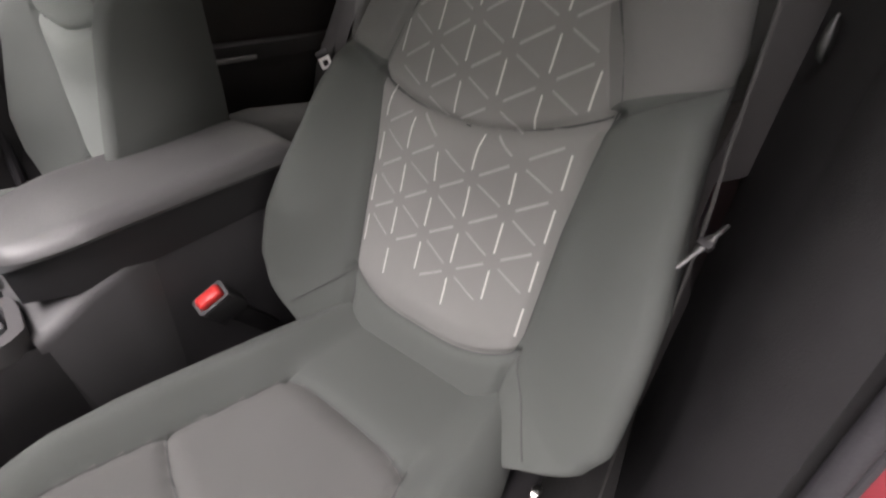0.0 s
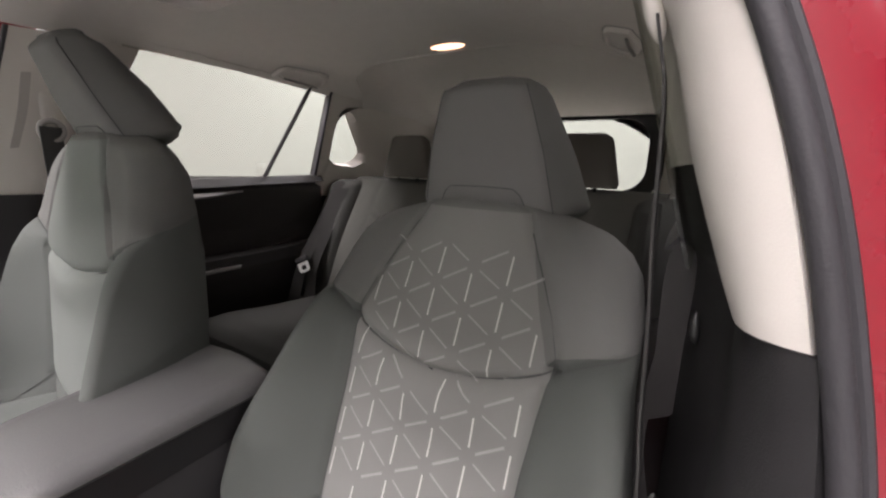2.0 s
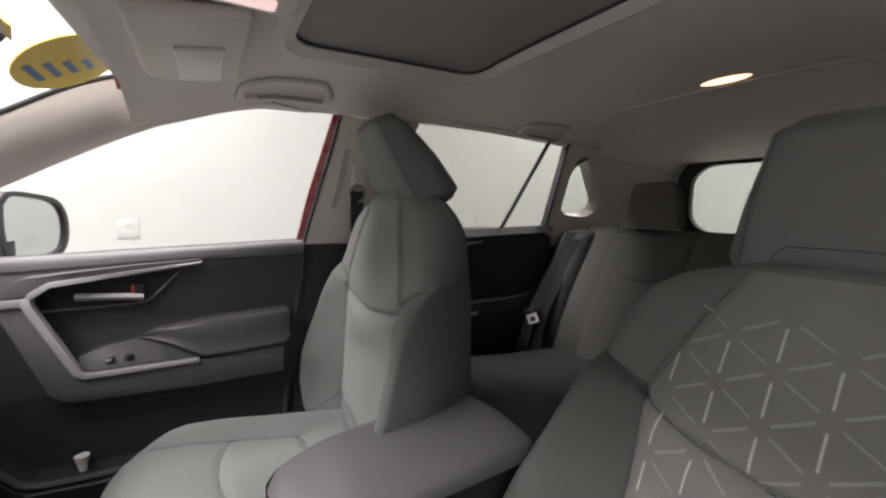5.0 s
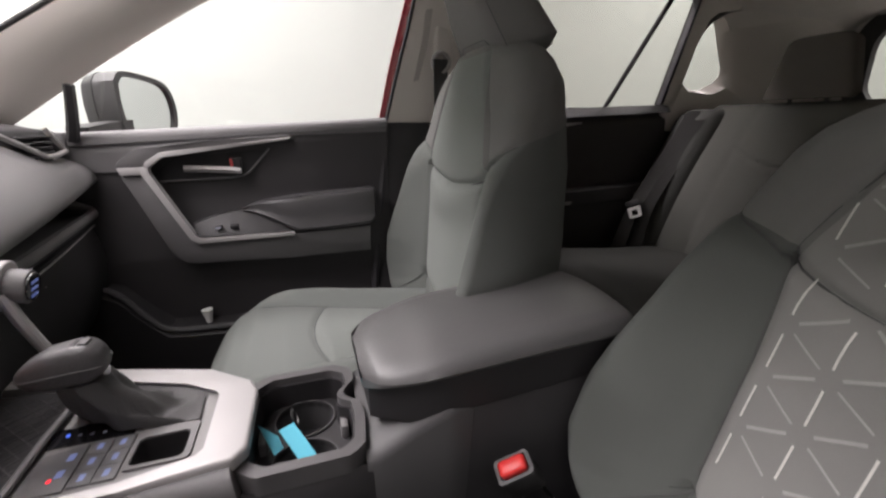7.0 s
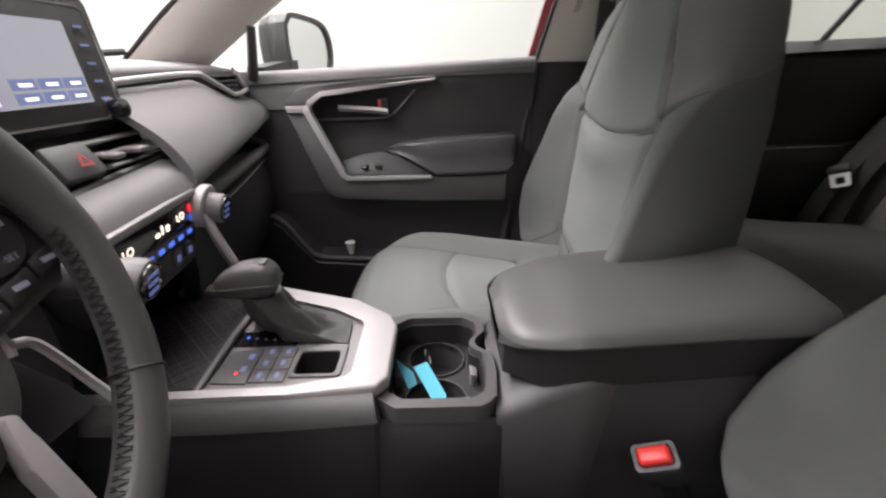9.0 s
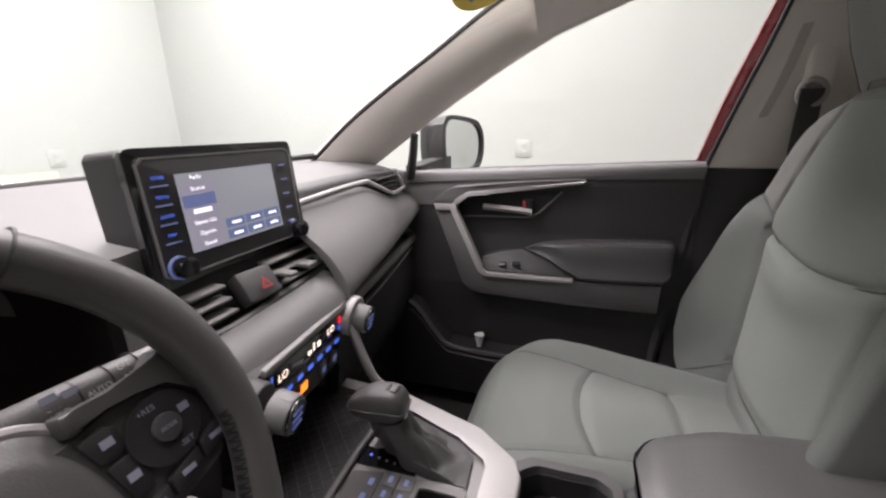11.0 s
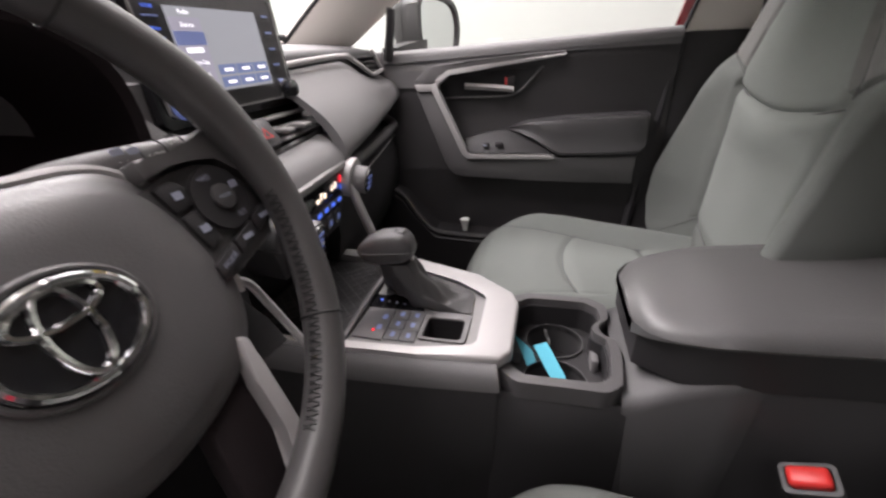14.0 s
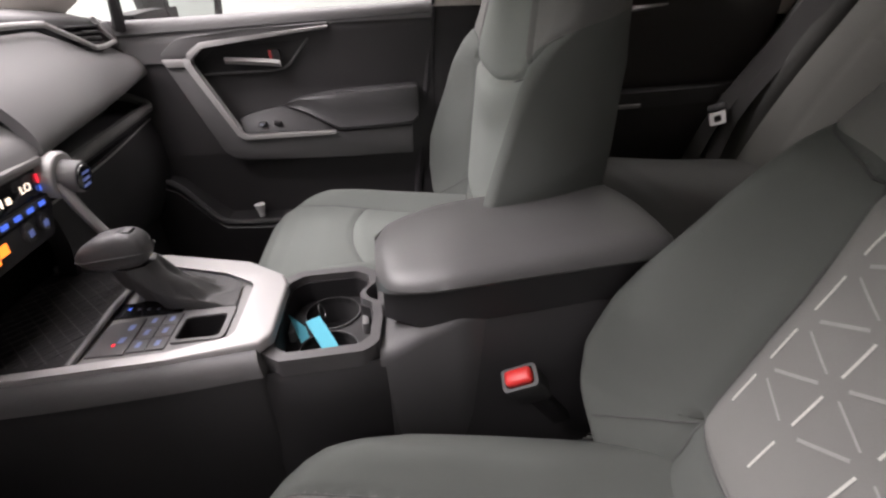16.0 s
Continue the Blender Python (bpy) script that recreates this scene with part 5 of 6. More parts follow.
# small bin and buttons
part("bin_rim", ring_plate(rrect(-.0505, .0235, .434, .510, .008), rrect(-.045, .007, .442, .504, .008), "z", .645, .6925), M_GREY, con)
part("bin_lining", ring_plate(rrect(-.0455, .0075, .4415, .5045, .008), rrect(-.044, .006, .443, .503, .008), "z", .640, .690), M_BLACK, con, "dark bin lining")
part("bin_floor", rbox(-.045, .007, .442, .504, .640, .648, 0), M_SIDE, con)
for r_ in range(3):
    for q_ in (0, 1):
        bx, by = -.059 + .0270 * r_, .5125 + .0255 * q_
        part("button", rbox(bx, bx + .0262, by, by + .0248, .687, .6920, .0012), M_KEYS, con, "grey switch with blue legend")
        part("legend", rbox(bx + .0075, bx + .0185, by + .009, by + .0155, .6917, .6923, 0), M_DIMBLUE, con)
part("brake_plate", prism([(-.062, .564), (.018, .566), (.008, .614), (-.060, .615)], "z", .687, .6920, .001), M_KEYS, con, "grey parking brake plate")
for lx_, ly_ in ((-.032, .578), (-.004, .577)):
    part("legend", rbox(lx_ - .006, lx_ + .006, ly_ - .004, ly_ + .004, .6917, .6926, 0), M_DIMBLUE, con)
part("indicator", rbox(-.044, -.0385, .583, .587, .6917, .6930, 0), M_REDL, con, "red lit indicator")
part("gear_gate", prism([(.0245, .518), (.0235, .618), (.062, .618), (.060, .600), (.076, .557), (.040, .518)], "z", .688, .6915), M_GLOSSBLK, con, "gloss black gear gate")
for k in range(4):
    part("gear_mark", rbox(.042 - .002 * k, .046 - .002 * k + .0015 * (k == 0), .600 - .015 * k, .604 - .015 * k, .6915, .6923, 0), M_BLUE if k == 0 else M_LEGEND, con)
part("front_bin", prism([(-.075, .70), (-.070, .625), (.155, .625), (.175, .70), (.18, .80), (-.08, .80)], "z", .689, .6915), M_BLACK, con, "dark rubber tray mat")
ribs = bmesh.new()
for k in range(22):
    for sg in (1, -1):
        c_ = -.26 + .024 * k
        ends = [(x, .632 + (sg * (x - .05) - c_)) for x in [-.066 + .010 * i for i in range(23)]]
        ends = [(x, y) for x, y in ends if .632 < y < .795]
        if len(ends) > 2:
            tube([(*ends[0], .6917), (*ends[-1], .6917)], .0011, 4, bm=ribs)
tagged(part("mat_ribs", ribs, M_DARK, con, "diamond ribs of the rubber tray mat"), kind="stuff")
part("front_bin_edge", tube([(-.080, .622, .694), (.04, .622, .700), (.158, .622, .697)], .005), M_GREY, con)

gs = thing("gear_selector", "black leather gear selector with gaitered boot", "gear lever", (.08, .53, .69))
# the boot lies flat at its rear and rises in folds to the neck
base = resample([(.024, .436), (.086, .440), (.112, .468), (.146, .545), (.158, .606), (.122, .622), (.092, .590), (.078, .553), (.052, .530), (.028, .512)], 64)
neck = resample([(.017, .564), (.026, .542), (.046, .535), (.066, .542), (.073, .564), (.066, .588), (.046, .597), (.026, .590)], 64)
bc = Vector((.085, .530))
order = lambda c, o: sorted(c, key=lambda p: math.atan2(p[1] - o[1], p[0] - o[0]))
base, neck = order(base, bc), order(neck, (.045, .568))
boot = []
for k in range(21):
    t = k / 20
    ring = []
    for i, (p, q) in enumerate(zip(base, neck)):
        a = 2 * math.pi * i / 64
        fold = t * (1 - t) * 4
        r = Vector(p).lerp(Vector(q), t ** .85 + fold * (.055 * math.sin(5 * a + 6 * t) + .030 * math.sin(9 * a - 4 * t + 1)))
        ring.append((r.x, r.y, .6935 + .084 * t ** 2.1 + .0055 * fold * math.sin(4 * a + 11 * t) + .0025 * fold * math.sin(11 * a + 3)))
    boot.append(ring)
part("boot", loft(boot), M_BOOT, gs, "creased leather boot spread at its rear")
kn = []
KS, KC = .82, Vector((.036, .579, .800))
for k in range(25):
    t = k / 24
    y = -.0595 + .119 * t
    top = lerp([(0, .016), (.05, .030), (.14, .040), (.30, .042), (.6, .036), (.85, .020), (.95, .008), (1, -.002)], t)
    low = lerp([(0, -.006), (.05, -.016), (.2, -.028), (.6, -.033), (.85, -.029), (.96, -.019), (1, -.010)], t)
    w_ = lerp([(0, .016), (.05, .024), (.2, .028), (.55, .029), (.85, .024), (.96, .016), (1, .008)], t)
    ring = []
    for i in range(40):
        a = 2 * math.pi * i / 40
        up = math.sin(a) > 0
        zc = low + .52 * (top - low)
        ring.append(KC + KS * Vector((w_ * math.copysign(abs(math.cos(a)) ** (.50 if up else .8), math.cos(a)), y, zc + ((top - zc) * abs(math.sin(a)) ** .62 if up else -(zc - low) * abs(math.sin(a)) ** .9))))
    kn.append(ring)
knob = part("knob", loft(kn), M_KNOB, gs, "boxy leather-covered knob")
for sg in (1, -1):
    part("knob_seam", tube(spline([KC + KS * Vector(p) for p in ((sg * .018, -.0605, .003), (sg * .0275, -.050, .005), (sg * .0297, 0, .002), (sg * .0262, .036, -.003), (sg * .016, .056, -.006), (0, .0606, -.006))], 6), .0009, 5), M_SEAM, knob, "leather seam")
part("release_button", rbox(-.012, .012, -.044, -.030, .030, .0435, .003, 2, Matrix.Translation(KC) @ Matrix.Diagonal((KS, KS, KS, 1))), M_DARK, knob, "matt release button")
part("button_notch", rbox(-.010, .010, -.0295, -.022, .032, .0425, .001, 1, Matrix.Translation(KC) @ Matrix.Diagonal((KS, KS, KS, 1))), M_BLACK, knob, "dark notch before the button")
part("collar", tube([(.046, .567, .772), (.042, .570, .788)], .0215, 18), M_BLACK, gs)
# no bright part here: the steel sliver only draws a glint on the collar
part("collar_glint", rbox(.030, .058, .5445, .548, .785, .789, .001, 1), M_STEEL, gs, "thin steel sliver standing in for a glint")

tg = thing("key_tag", "two light blue paper key tags in the cup holder", "tag", (.02, .30, .59))


def card_pose(at, along, across):
    """A pose whose y runs along and whose x runs across."""
    y_ = Vector(along).normalized()
    z_ = Vector(across).cross(y_).normalized()
    return Matrix.Translation(at) @ Matrix((y_.cross(z_), y_, z_)).transposed().to_4x4()


tm = card_pose((-.012, .306, .643), (-.0515, -.0315, -.025), (.016, -.019, 0))
card = [(-.0125, -.033), (.0125, -.033), (.0125, .030), (.009, .033), (-.0125, .033)]
part("tag", prism(card, "z", -.0006, .0006), M_TAG, tg).data.transform(tm)
for r_ in range(3):
    part("tag_print", rbox(-.007, .006, -.010 + .007 * r_, -.0085 + .007 * r_, .0007, .0010, 0), M_INK, tg).data.transform(tm)
tm2 = card_pose((.012, .346, .646), (-.056, -.027, -.022), (.004, -.016, .012))
part("tag", prism([(-.008, -.031), (.010, .010), (.008, .031), (-.008, .030)], "z", -.0006, .0006), M_TAG, tg).data.transform(tm2)
part("key_ring", tube([(.04 + .012 * math.cos(a), .31 + .004 * math.sin(a), .650 + .012 * math.sin(a)) for a in [2 * math.pi * k / 18 for k in range(18)]], .0012, 5, True), M_DULLSTEEL, tg)

# ---------------------------------------------------------------- dashboard
da = thing("dashboard", "black dashboard with silver accent strip", "dashboard", (.2, .9, .6))
top_a = [(-.74, .87, 1.085), (-.44, .90, 1.105), (-.26, .86, 1.092), (-.20, .80, 1.078), (-.11, .80, 1.072), (.12, .855, 1.096), (.3, .862, 1.100), (.5, .865, 1.099), (.72, .86, 1.092)]
top_b = [(-.74, 1.02, 1.10), (-.5, 1.18, 1.118), (-.15, 1.31, 1.112), (.2, 1.29, 1.114), (.5, 1.17, 1.120), (.72, 1.00, 1.115)]
part("upper_pad", between(top_a, top_b, (0, 0, -.05), bulge=(0, 0, .004)), M_GREY, da, "grey soft upper dash pad")
lip_b = [(.15, .812, 1.078), (.4, .820, 1.082), (.66, .825, 1.076), (.72, .82, 1.070)]
part("upper_face", between([(.12, .850, 1.098), (.4, .865, 1.100), (.66, .866, 1.095), (.72, .862, 1.090)], lip_b, (0, .03, -.01), bulge=(0, -.012, .006)), M_DARK, da)
part("silver_strip", tube(spline([(.15, .799, 1.072), (.207, .800, 1.077), (.323, .800, 1.082), (.40, .800, 1.084), (.462, .800, 1.084)], 6), .0055, 8), M_SILVER, da, "satin silver accent strip")
padA = [(.15, .806, 1.062), (.4, .812, 1.070), (.47, .815, 1.068), (.60, .812, 1.028), (.66, .815, 1.026), (.715, .82, 1.028)]
padB = [(.14, .705, .990), (.4, .735, 1.006), (.46, .742, 1.006), (.56, .755, 1.000), (.63, .763, 1.000), (.712, .775, 1.000)]
padC = [(.13, .672, .925), (.35, .700, .940), (.43, .714, .945), (.53, .732, .950), (.60, .745, .955), (.710, .765, .962)]
padD = [(.13, .745, .898), (.35, .775, .915), (.43, .789, .921), (.53, .807, .929), (.60, .82, .935), (.71, .84, .945)]
bm = bmesh.new()
cs = [spline(c, 12) for c in (padA, padB, padC, padD)]
rows = [spline([c[i] for c in cs], 8) for i in range(len(cs[0]))]
part("knee_pad", sheet(lambda u, v: rows[round(u * (len(rows) - 1))][round(v * (len(rows[0]) - 1))], len(rows) - 1, len(rows[0]) - 1, (0, .02, 0)), M_GREY, da, "soft grey padded dash face")
# black sheet placed as the shade in the gap under the silver strip
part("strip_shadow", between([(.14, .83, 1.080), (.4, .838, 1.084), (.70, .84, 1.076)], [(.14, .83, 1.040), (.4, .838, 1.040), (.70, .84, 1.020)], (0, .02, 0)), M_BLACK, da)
# shelf and glovebox under it
part("shelf_back", between([(.13, .86, .93), (.4, .87, .94), (.72, .90, .95)], [(.13, .86, .80), (.4, .87, .81), (.72, .90, .82)], (0, .02, 0)), M_BLACK, da)
part("shelf", between([(.16, .735, .860), (.4, .748, .872), (.68, .775, .884)], [(.16, .87, .860), (.4, .88, .872), (.70, .90, .884)], (0, 0, -.016)), M_BLACK, da)
part("shelf_lip", between([(.17, .728, .872), (.4, .742, .886), (.685, .772, .896)], [(.17, .728, .852), (.4, .742, .866), (.685, .772, .876)], (0, .012, 0), bulge=(0, -.006, 0)), M_GREY, da, "dark shelf lip")
part("shelf_end", tube(spline([(.680, .776, .886), (.700, .788, .893), (.700, .82, .908), (.685, .86, .92)], 5), .011, 8), M_GREY, da)
part("glovebox", between([(.17, .738, .832), (.4, .752, .846), (.67, .782, .862)], [(.17, .80, .60), (.4, .81, .60), (.70, .83, .60)], (0, .03, 0), bulge=(0, -.03, 0)), M_BLACK, da, "black glovebox lid")
part("glovebox_line", tube(spline([(.175, .732, .828), (.4, .744, .842), (.668, .774, .860)], 5), .0022, 6), M_VANE, da)
part("binnacle_side", between([(-.200, .728, 1.058), (-.15, .742, 1.022), (-.10, .752, .985)], [(-.200, .735, .925), (-.17, .735, .925), (-.10, .735, .920)], (0, .04, 0), bulge=(0, -.010, 0)), M_GREY, da, "soft grey panel beside the cluster")
part("lower_panel", rbox(-.80, .80, .84, 1.08, .34, .80, .02), M_BLACK, da)
part("driver_knee_panel", between([(-.78, .78, .93), (-.4, .76, .93), (-.12, .74, .92)], [(-.78, .80, .62), (-.4, .79, .62), (-.12, .78, .62)], (0, .05, 0), bulge=(0, -.03, 0)), M_BLACK, da)


# passenger end vent
vt = part("side_vent", prism([(.470, 1.084), (.600, 1.034), (.690, 1.040), (.668, 1.094)], "y", .835, .87, .003), M_BLACK, da, "black side air vent")
part("vent_frame", tube([(.462, .800, 1.084), (.530, .799, 1.060), (.600, .798, 1.034), (.640, .799, 1.034), (.690, .801, 1.041), (.682, .812, 1.066), (.670, .822, 1.094)], .0058, 8), M_SILVER, vt, "silver vent surround")
for k in range(3):
    part("vane", rbox(.545 + .020 * k, .672 - .003 * k, .812, .834, 1.074 - .013 * k, 1.079 - .013 * k, .002), M_DARK, vt, "dark grey vent vane")
for k in range(4):
    part("slat", rbox(.575 + .008 * k, .655 - .004 * k, .803, .825, 1.030 + .011 * k, 1.034 + .011 * k, .001, 1), M_DARK, vt)
# ---------------------------------------------------------------- infotainment unit on the dash
it = thing("infotainment_unit", "dash-top touchscreen unit, lit menu showing", "display", (0, .82, 1.02))
SM = Matrix.Translation((.033, .794, 1.102)) @ Euler((radians(-5), 0, radians(-1))).to_matrix().to_4x4()
pm = lambda bm: (bm.transform(SM), bm)[1]
part("housing", pm(prism(rrect(-.143, .143, -.086, .086, .010), "y", .004, .060, .004)), M_BLACK, it)
part("bezel", pm(prism(rrect(-.143, .143, -.086, .086, .010), "y", -.006, .006, .003)), M_GLOSSBLK, it, "gloss black bezel")
part("face", pm(prism(rrect(-.131, .131, -.074, .074, .006), "y", -.009, -.004, .002)), M_SIDE, it)
part("face_edge", pm(ring_plate(resample(rrect(-.132, .132, -.075, .075, .006), 60), resample(rrect(-.1295, .1295, -.0725, .0725, .005), 60), "y", -.0098, -.006)), M_VANE, it, "thin pale edge")
part("screen", pm(rbox(-.087, .084, -.0105, -.008, -.050, .052, 0)), M_SCREEN, it, "lit touchscreen")
part("menu_column", pm(rbox(-.086, -.036, -.0112, -.0106, -.050, .040, 0)), M_SCREEN_HI, it)
part("menu_highlight", pm(rbox(-.086, -.036, -.0118, -.0113, .008, .024, 0)), M_DIMBLUE, it)
for r_ in range(2):
    for c_ in range(3):
        part("preset_tile", pm(rbox(-.028 + .037 * c_, .006 + .037 * c_, -.0113, -.0106, -.046 + .016 * r_, -.033 + .016 * r_, 0)), M_SCREEN_BTN, it)
        part("preset_mark", pm(rbox(-.018 + .037 * c_, -.001 + .037 * c_, -.0118, -.0114, -.042 + .016 * r_, -.038 + .016 * r_, 0)), M_TXT, it)
RX = Euler((radians(90), 0, 0)).to_matrix().to_4x4()
for k, tx in enumerate(("Radio", "Source", "", "", "Station List", "Options", "Sound")):
    if tx:
        word("menu_text", tx, .0075, M_TXT, SM @ Matrix.Translation((-.060, -.0118, .046 - .0147 * k)) @ RX, it)
part("menu_text", pm(rbox(-.074, -.046, -.012, -.0115, -.001, .005, 0)), M_TXT, it)
for k, tx in enumerate(("HOME", "MENU", "AUDIO", "MAP", "")):
    z = .050 - .0235 * k
    if tx:
        word("key_text", tx, .0058, M_BLUE, SM @ Matrix.Translation((-.110, -.0105, z)) @ RX, it)
    part("key_bar", pm(rbox(-.121, -.099, -.0112, -.0095, z - .0105, z - .0090, 0)), M_DIMBLUE, it)
    part("key_text", pm(rbox(.101, .115, -.0108, -.0095, z - .004, z - .001, 0)), M_DIMBLUE, it)
    part("key_bar", pm(rbox(.098, .118, -.0108, -.0095, z - .009, z - .0078, 0)), M_DARK, it)
for kx in (-.112, .112):
    kb = part("knob", pm(prism(ellipse(kx, -.062, .0135, .0135, 28), "y", -.030, -.008, .002)), M_GLOSSBLK, it, "small black rotary knob")
    part("knob_ring", pm(ring_plate(ellipse(kx, -.062, .0150, .0150, 28), ellipse(kx, -.062, .0130, .0130, 28), "y", -.014, -.008)), M_DIMBLUE if kx < 0 else M_CHROME, kb)

# centre vents with the hazard switch
cv = thing("centre_vents", "black centre air vents round a hazard switch", "air vent", (.07, .77, .98))
part("recess", between([(-.10, .80, 1.012), (.07, .80, 1.016), (.215, .805, 1.018)], [(-.085, .775, .945), (.07, .77, .955), (.215, .785, .962)], (0, .02, 0)), M_BLACK, cv)
part("frame", tube(spline([(-.10, .775, 1.004), (-.085, .748, .950), (.06, .742, .956), (.19, .750, .960), (.222, .765, .985), (.215, .785, 1.012)], 6), .007, 8), M_DARK, cv)
part("hazard_switch", rbox(-.018, .044, -.014, .014, -.024, .024, .005, 2, Matrix.Translation((.004, .760, .983)) @ Euler((radians(-35), 0, radians(-6))).to_matrix().to_4x4()), M_PAD, cv, "charcoal hazard switch")
tri_m = Matrix.Translation((.018, .7405, .990)) @ Euler((radians(90 - 35), 0, radians(-6))).to_matrix().to_4x4()
part("hazard_triangle", ring_plate([(-.010, -.008), (.010, -.008), (0, .010)], [(-.006, -.0055), (.006, -.0055), (0, .005)], "z", .0, .001), M_REDDIM, cv, "red warning triangle").data.transform(tri_m)
for k in range(3):
    part("vane", rbox(.060, .205, .750 + .008 * k, .775 + .008 * k, .966 + .017 * k, .970 + .017 * k, .001, 1), M_VANE, cv)
    part("vane", rbox(-.085, -.026, .752 + .008 * k, .777 + .008 * k, .962 + .017 * k, .966 + .017 * k, .001, 1), M_VANE, cv)
for x_, w_ in ((.062, .020), (.110, .026), (.160, .036)):
    part("vane_tab", rbox(x_, x_ + w_, .730, .768, .981, .989, .003, 2), M_VANE, cv, "pale grey vane tab")

# climate panel
cl = thing("climate_panel", "climate control panel with lit digits and two knobs", "climate control", (.02, .68, .86))
part("ledge", between([(-.10, .735, .950), (.05, .728, .958), (.16, .735, .962)], [(-.10, .680, .918), (.05, .672, .922), (.15, .676, .926)], (0, .03, -.01), bulge=(0, -.008, .008)), M_GREY, cl, "soft grey ledge")
CM = Matrix.Translation((.008, .679, .869)) @ Euler((radians(8), 0, radians(4))).to_matrix().to_4x4() @ Matrix.Diagonal((1.18, 1, 1.08, 1))
cm = lambda bm: (bm.transform(CM), bm)[1]
part("face", cm(prism([(-.105, .045), (.105, .045), (.105, -.010), (.085, -.060), (-.085, -.060), (-.105, -.010)], "y", .0, .06, .004)), M_BLACK, cl)
part("upper_edge", cm(rbox(-.088, .098, -.008, .002, .040, .052, .004)), M_VANE, cl, "grey satin edge")
part("display", cm(rbox(-.078, .085, -.003, .001, .004, .036, .002)), M_GLOSSBLK, cl, "gloss black readout")
word("digits", "LO", .015, M_AMBERL, CM @ Matrix.Translation((-.052, -.0035, .019)) @ RX, cl)
word("digits", "LO", .015, M_AMBERL, CM @ Matrix.Translation((.058, -.0035, .021)) @ RX, cl)
for k, (x_, w_, h_) in enumerate(((.004, .007, .005), (.014, .002, .012), (.026, .006, .008))):
    part("fan_mark", cm(rbox(x_ - w_ / 2, x_ + w_ / 2, -.0045, -.0033, .014, .014 + h_, 0)), M_AMBERL, cl)
part("temp_mark", cm(rbox(-.074, -.072, -.0045, -.0033, .018, .032, 0)), M_BLUE, cl)
part("temp_mark", cm(rbox(.081, .083, -.0045, -.0033, .020, .032, 0)), M_REDL, cl)
part("temp_mark", cm(rbox(.081, .083, -.0045, -.0033, .008, .016, 0)), M_BLUE, cl)
part("button_strip", cm(rbox(-.085, .09, -.005, .001, -.012, .002, .002)), M_DARK, cl)
for k in range(7):
    part("legend", cm(rbox(-.071 + .023 * k, -.060 + .023 * k, -.0065, -.0045, -.0085, -.0025, 0)), M_BLUE, cl)
part("lower_strip", cm(rbox(-.085, .085, -.003, .001, -.052, -.016, .003)), M_BLACK, cl)
part("airbag_notice", cm(rbox(-.054, -.018, -.0045, -.0028, -.043, -.032, 0)), M_ORANGE, cl, "orange lit notice")
part("airbag_notice", cm(rbox(-.015, -.001, -.0045, -.0028, -.037, -.024, 0)), M_ORANGE, cl)
for x_ in (.035, .064):
    hb = part("seat_heat_button", cm(prism(ellipse(x_, -.030, .010, .014, 20), "y", -.008, 0, .002)), M_DARK, cl, "dark oval button")
    part("legend", cm(rbox(x_ - .004, x_ + .004, -.0090, -.0078, -.035, -.026, 0)), M_DIMBLUE, hb)
for s, x_ in ((1, .122), (-1, -.132)):
    kp = Matrix.Translation((.020 + x_, .690 if s > 0 else .655, .890)) @ Euler((radians(12), 0, radians(6))).to_matrix().to_4x4()
    b_ = prism(ellipse(0, 0, .036 if s > 0 else .027, .036 if s > 0 else .027, 32), "y", -.022 if s > 0 else -.004, .03, .006, 3)
    b_.transform(kp)
    kb = part("knob_base", b_, M_SILVER if s > 0 else M_DARK, cl, "silver knob collar" if s > 0 else "")
    b_ = prism(ellipse(0, 0, .0245, .0245, 32), "y", -.046, -.018, .003)
    b_.transform(kp)
    part("knob", b_, M_GREY, kb, "grey rotary knob")
    b_ = prism(ellipse(0, 0, .021, .021, 32), "y", -.049, -.044, .001)
    b_.transform(kp)
    part("knob_cap", b_, M_GLOSSBLK, kb)
    for k in range(3):
        b_ = rbox(-.010, .010, -.0500, -.0480, .006 - .010 * k, .010 - .010 * k, 0)
        b_.transform(kp)
        part("legend", b_, M_DIMBLUE, kb)
part("stack_leg", tube(spline([(.128, .672, .880), (.136, .660, .82), (.158, .645, .75), (.198, .62, .695)], 6), [.012] * 19, 10, flat=.7), M_SILVER, cl, "silver leg running down to the console")

# ---------------------------------------------------------------- instrument cluster
ic = thing("instrument_cluster", "hooded instrument cluster with lit red needle", "instrument cluster", (-.36, .85, 1.0))
GM = Matrix.Translation((-.2985, .925, .951)) @ Euler((radians(-16), 0, 0)).to_matrix().to_4x4()
gm = lambda bm: (bm.transform(GM), bm)[1]
part("dial_back", gm(prism(rrect(-.28, .075, -.085, .105, .03), "y", .006, .02)), M_HOOD, ic)
part("dial", gm(prism(ellipse(0, 0, .0675, .0675, 64), "y", -.002, .008)), M_GLOSSBLK, ic, "black speedometer dial")
part("dial_ring", gm(ring_plate(ellipse(0, 0, .0695, .0695, 72), ellipse(0, 0, .0675, .0675, 72), "y", -.006, .006)), M_DIALRING, ic, "slim pale lit dial ring")
tick = bmesh.new()
for k in range(33):
    a = radians(225 - 8.4375 * k)
    L = .006 if k % 2 == 0 else .004
    r1 = .064
    m_ = Matrix.Rotation(-a, 4, "Y")
    own = rbox(r1 - L, r1, -.004, -.0025, -.0006, .0006, 0)
    own.transform(m_)
    join(tick, own)
part("dial_scale", gm(tick), M_WHITEL, ic, "white tick marks")
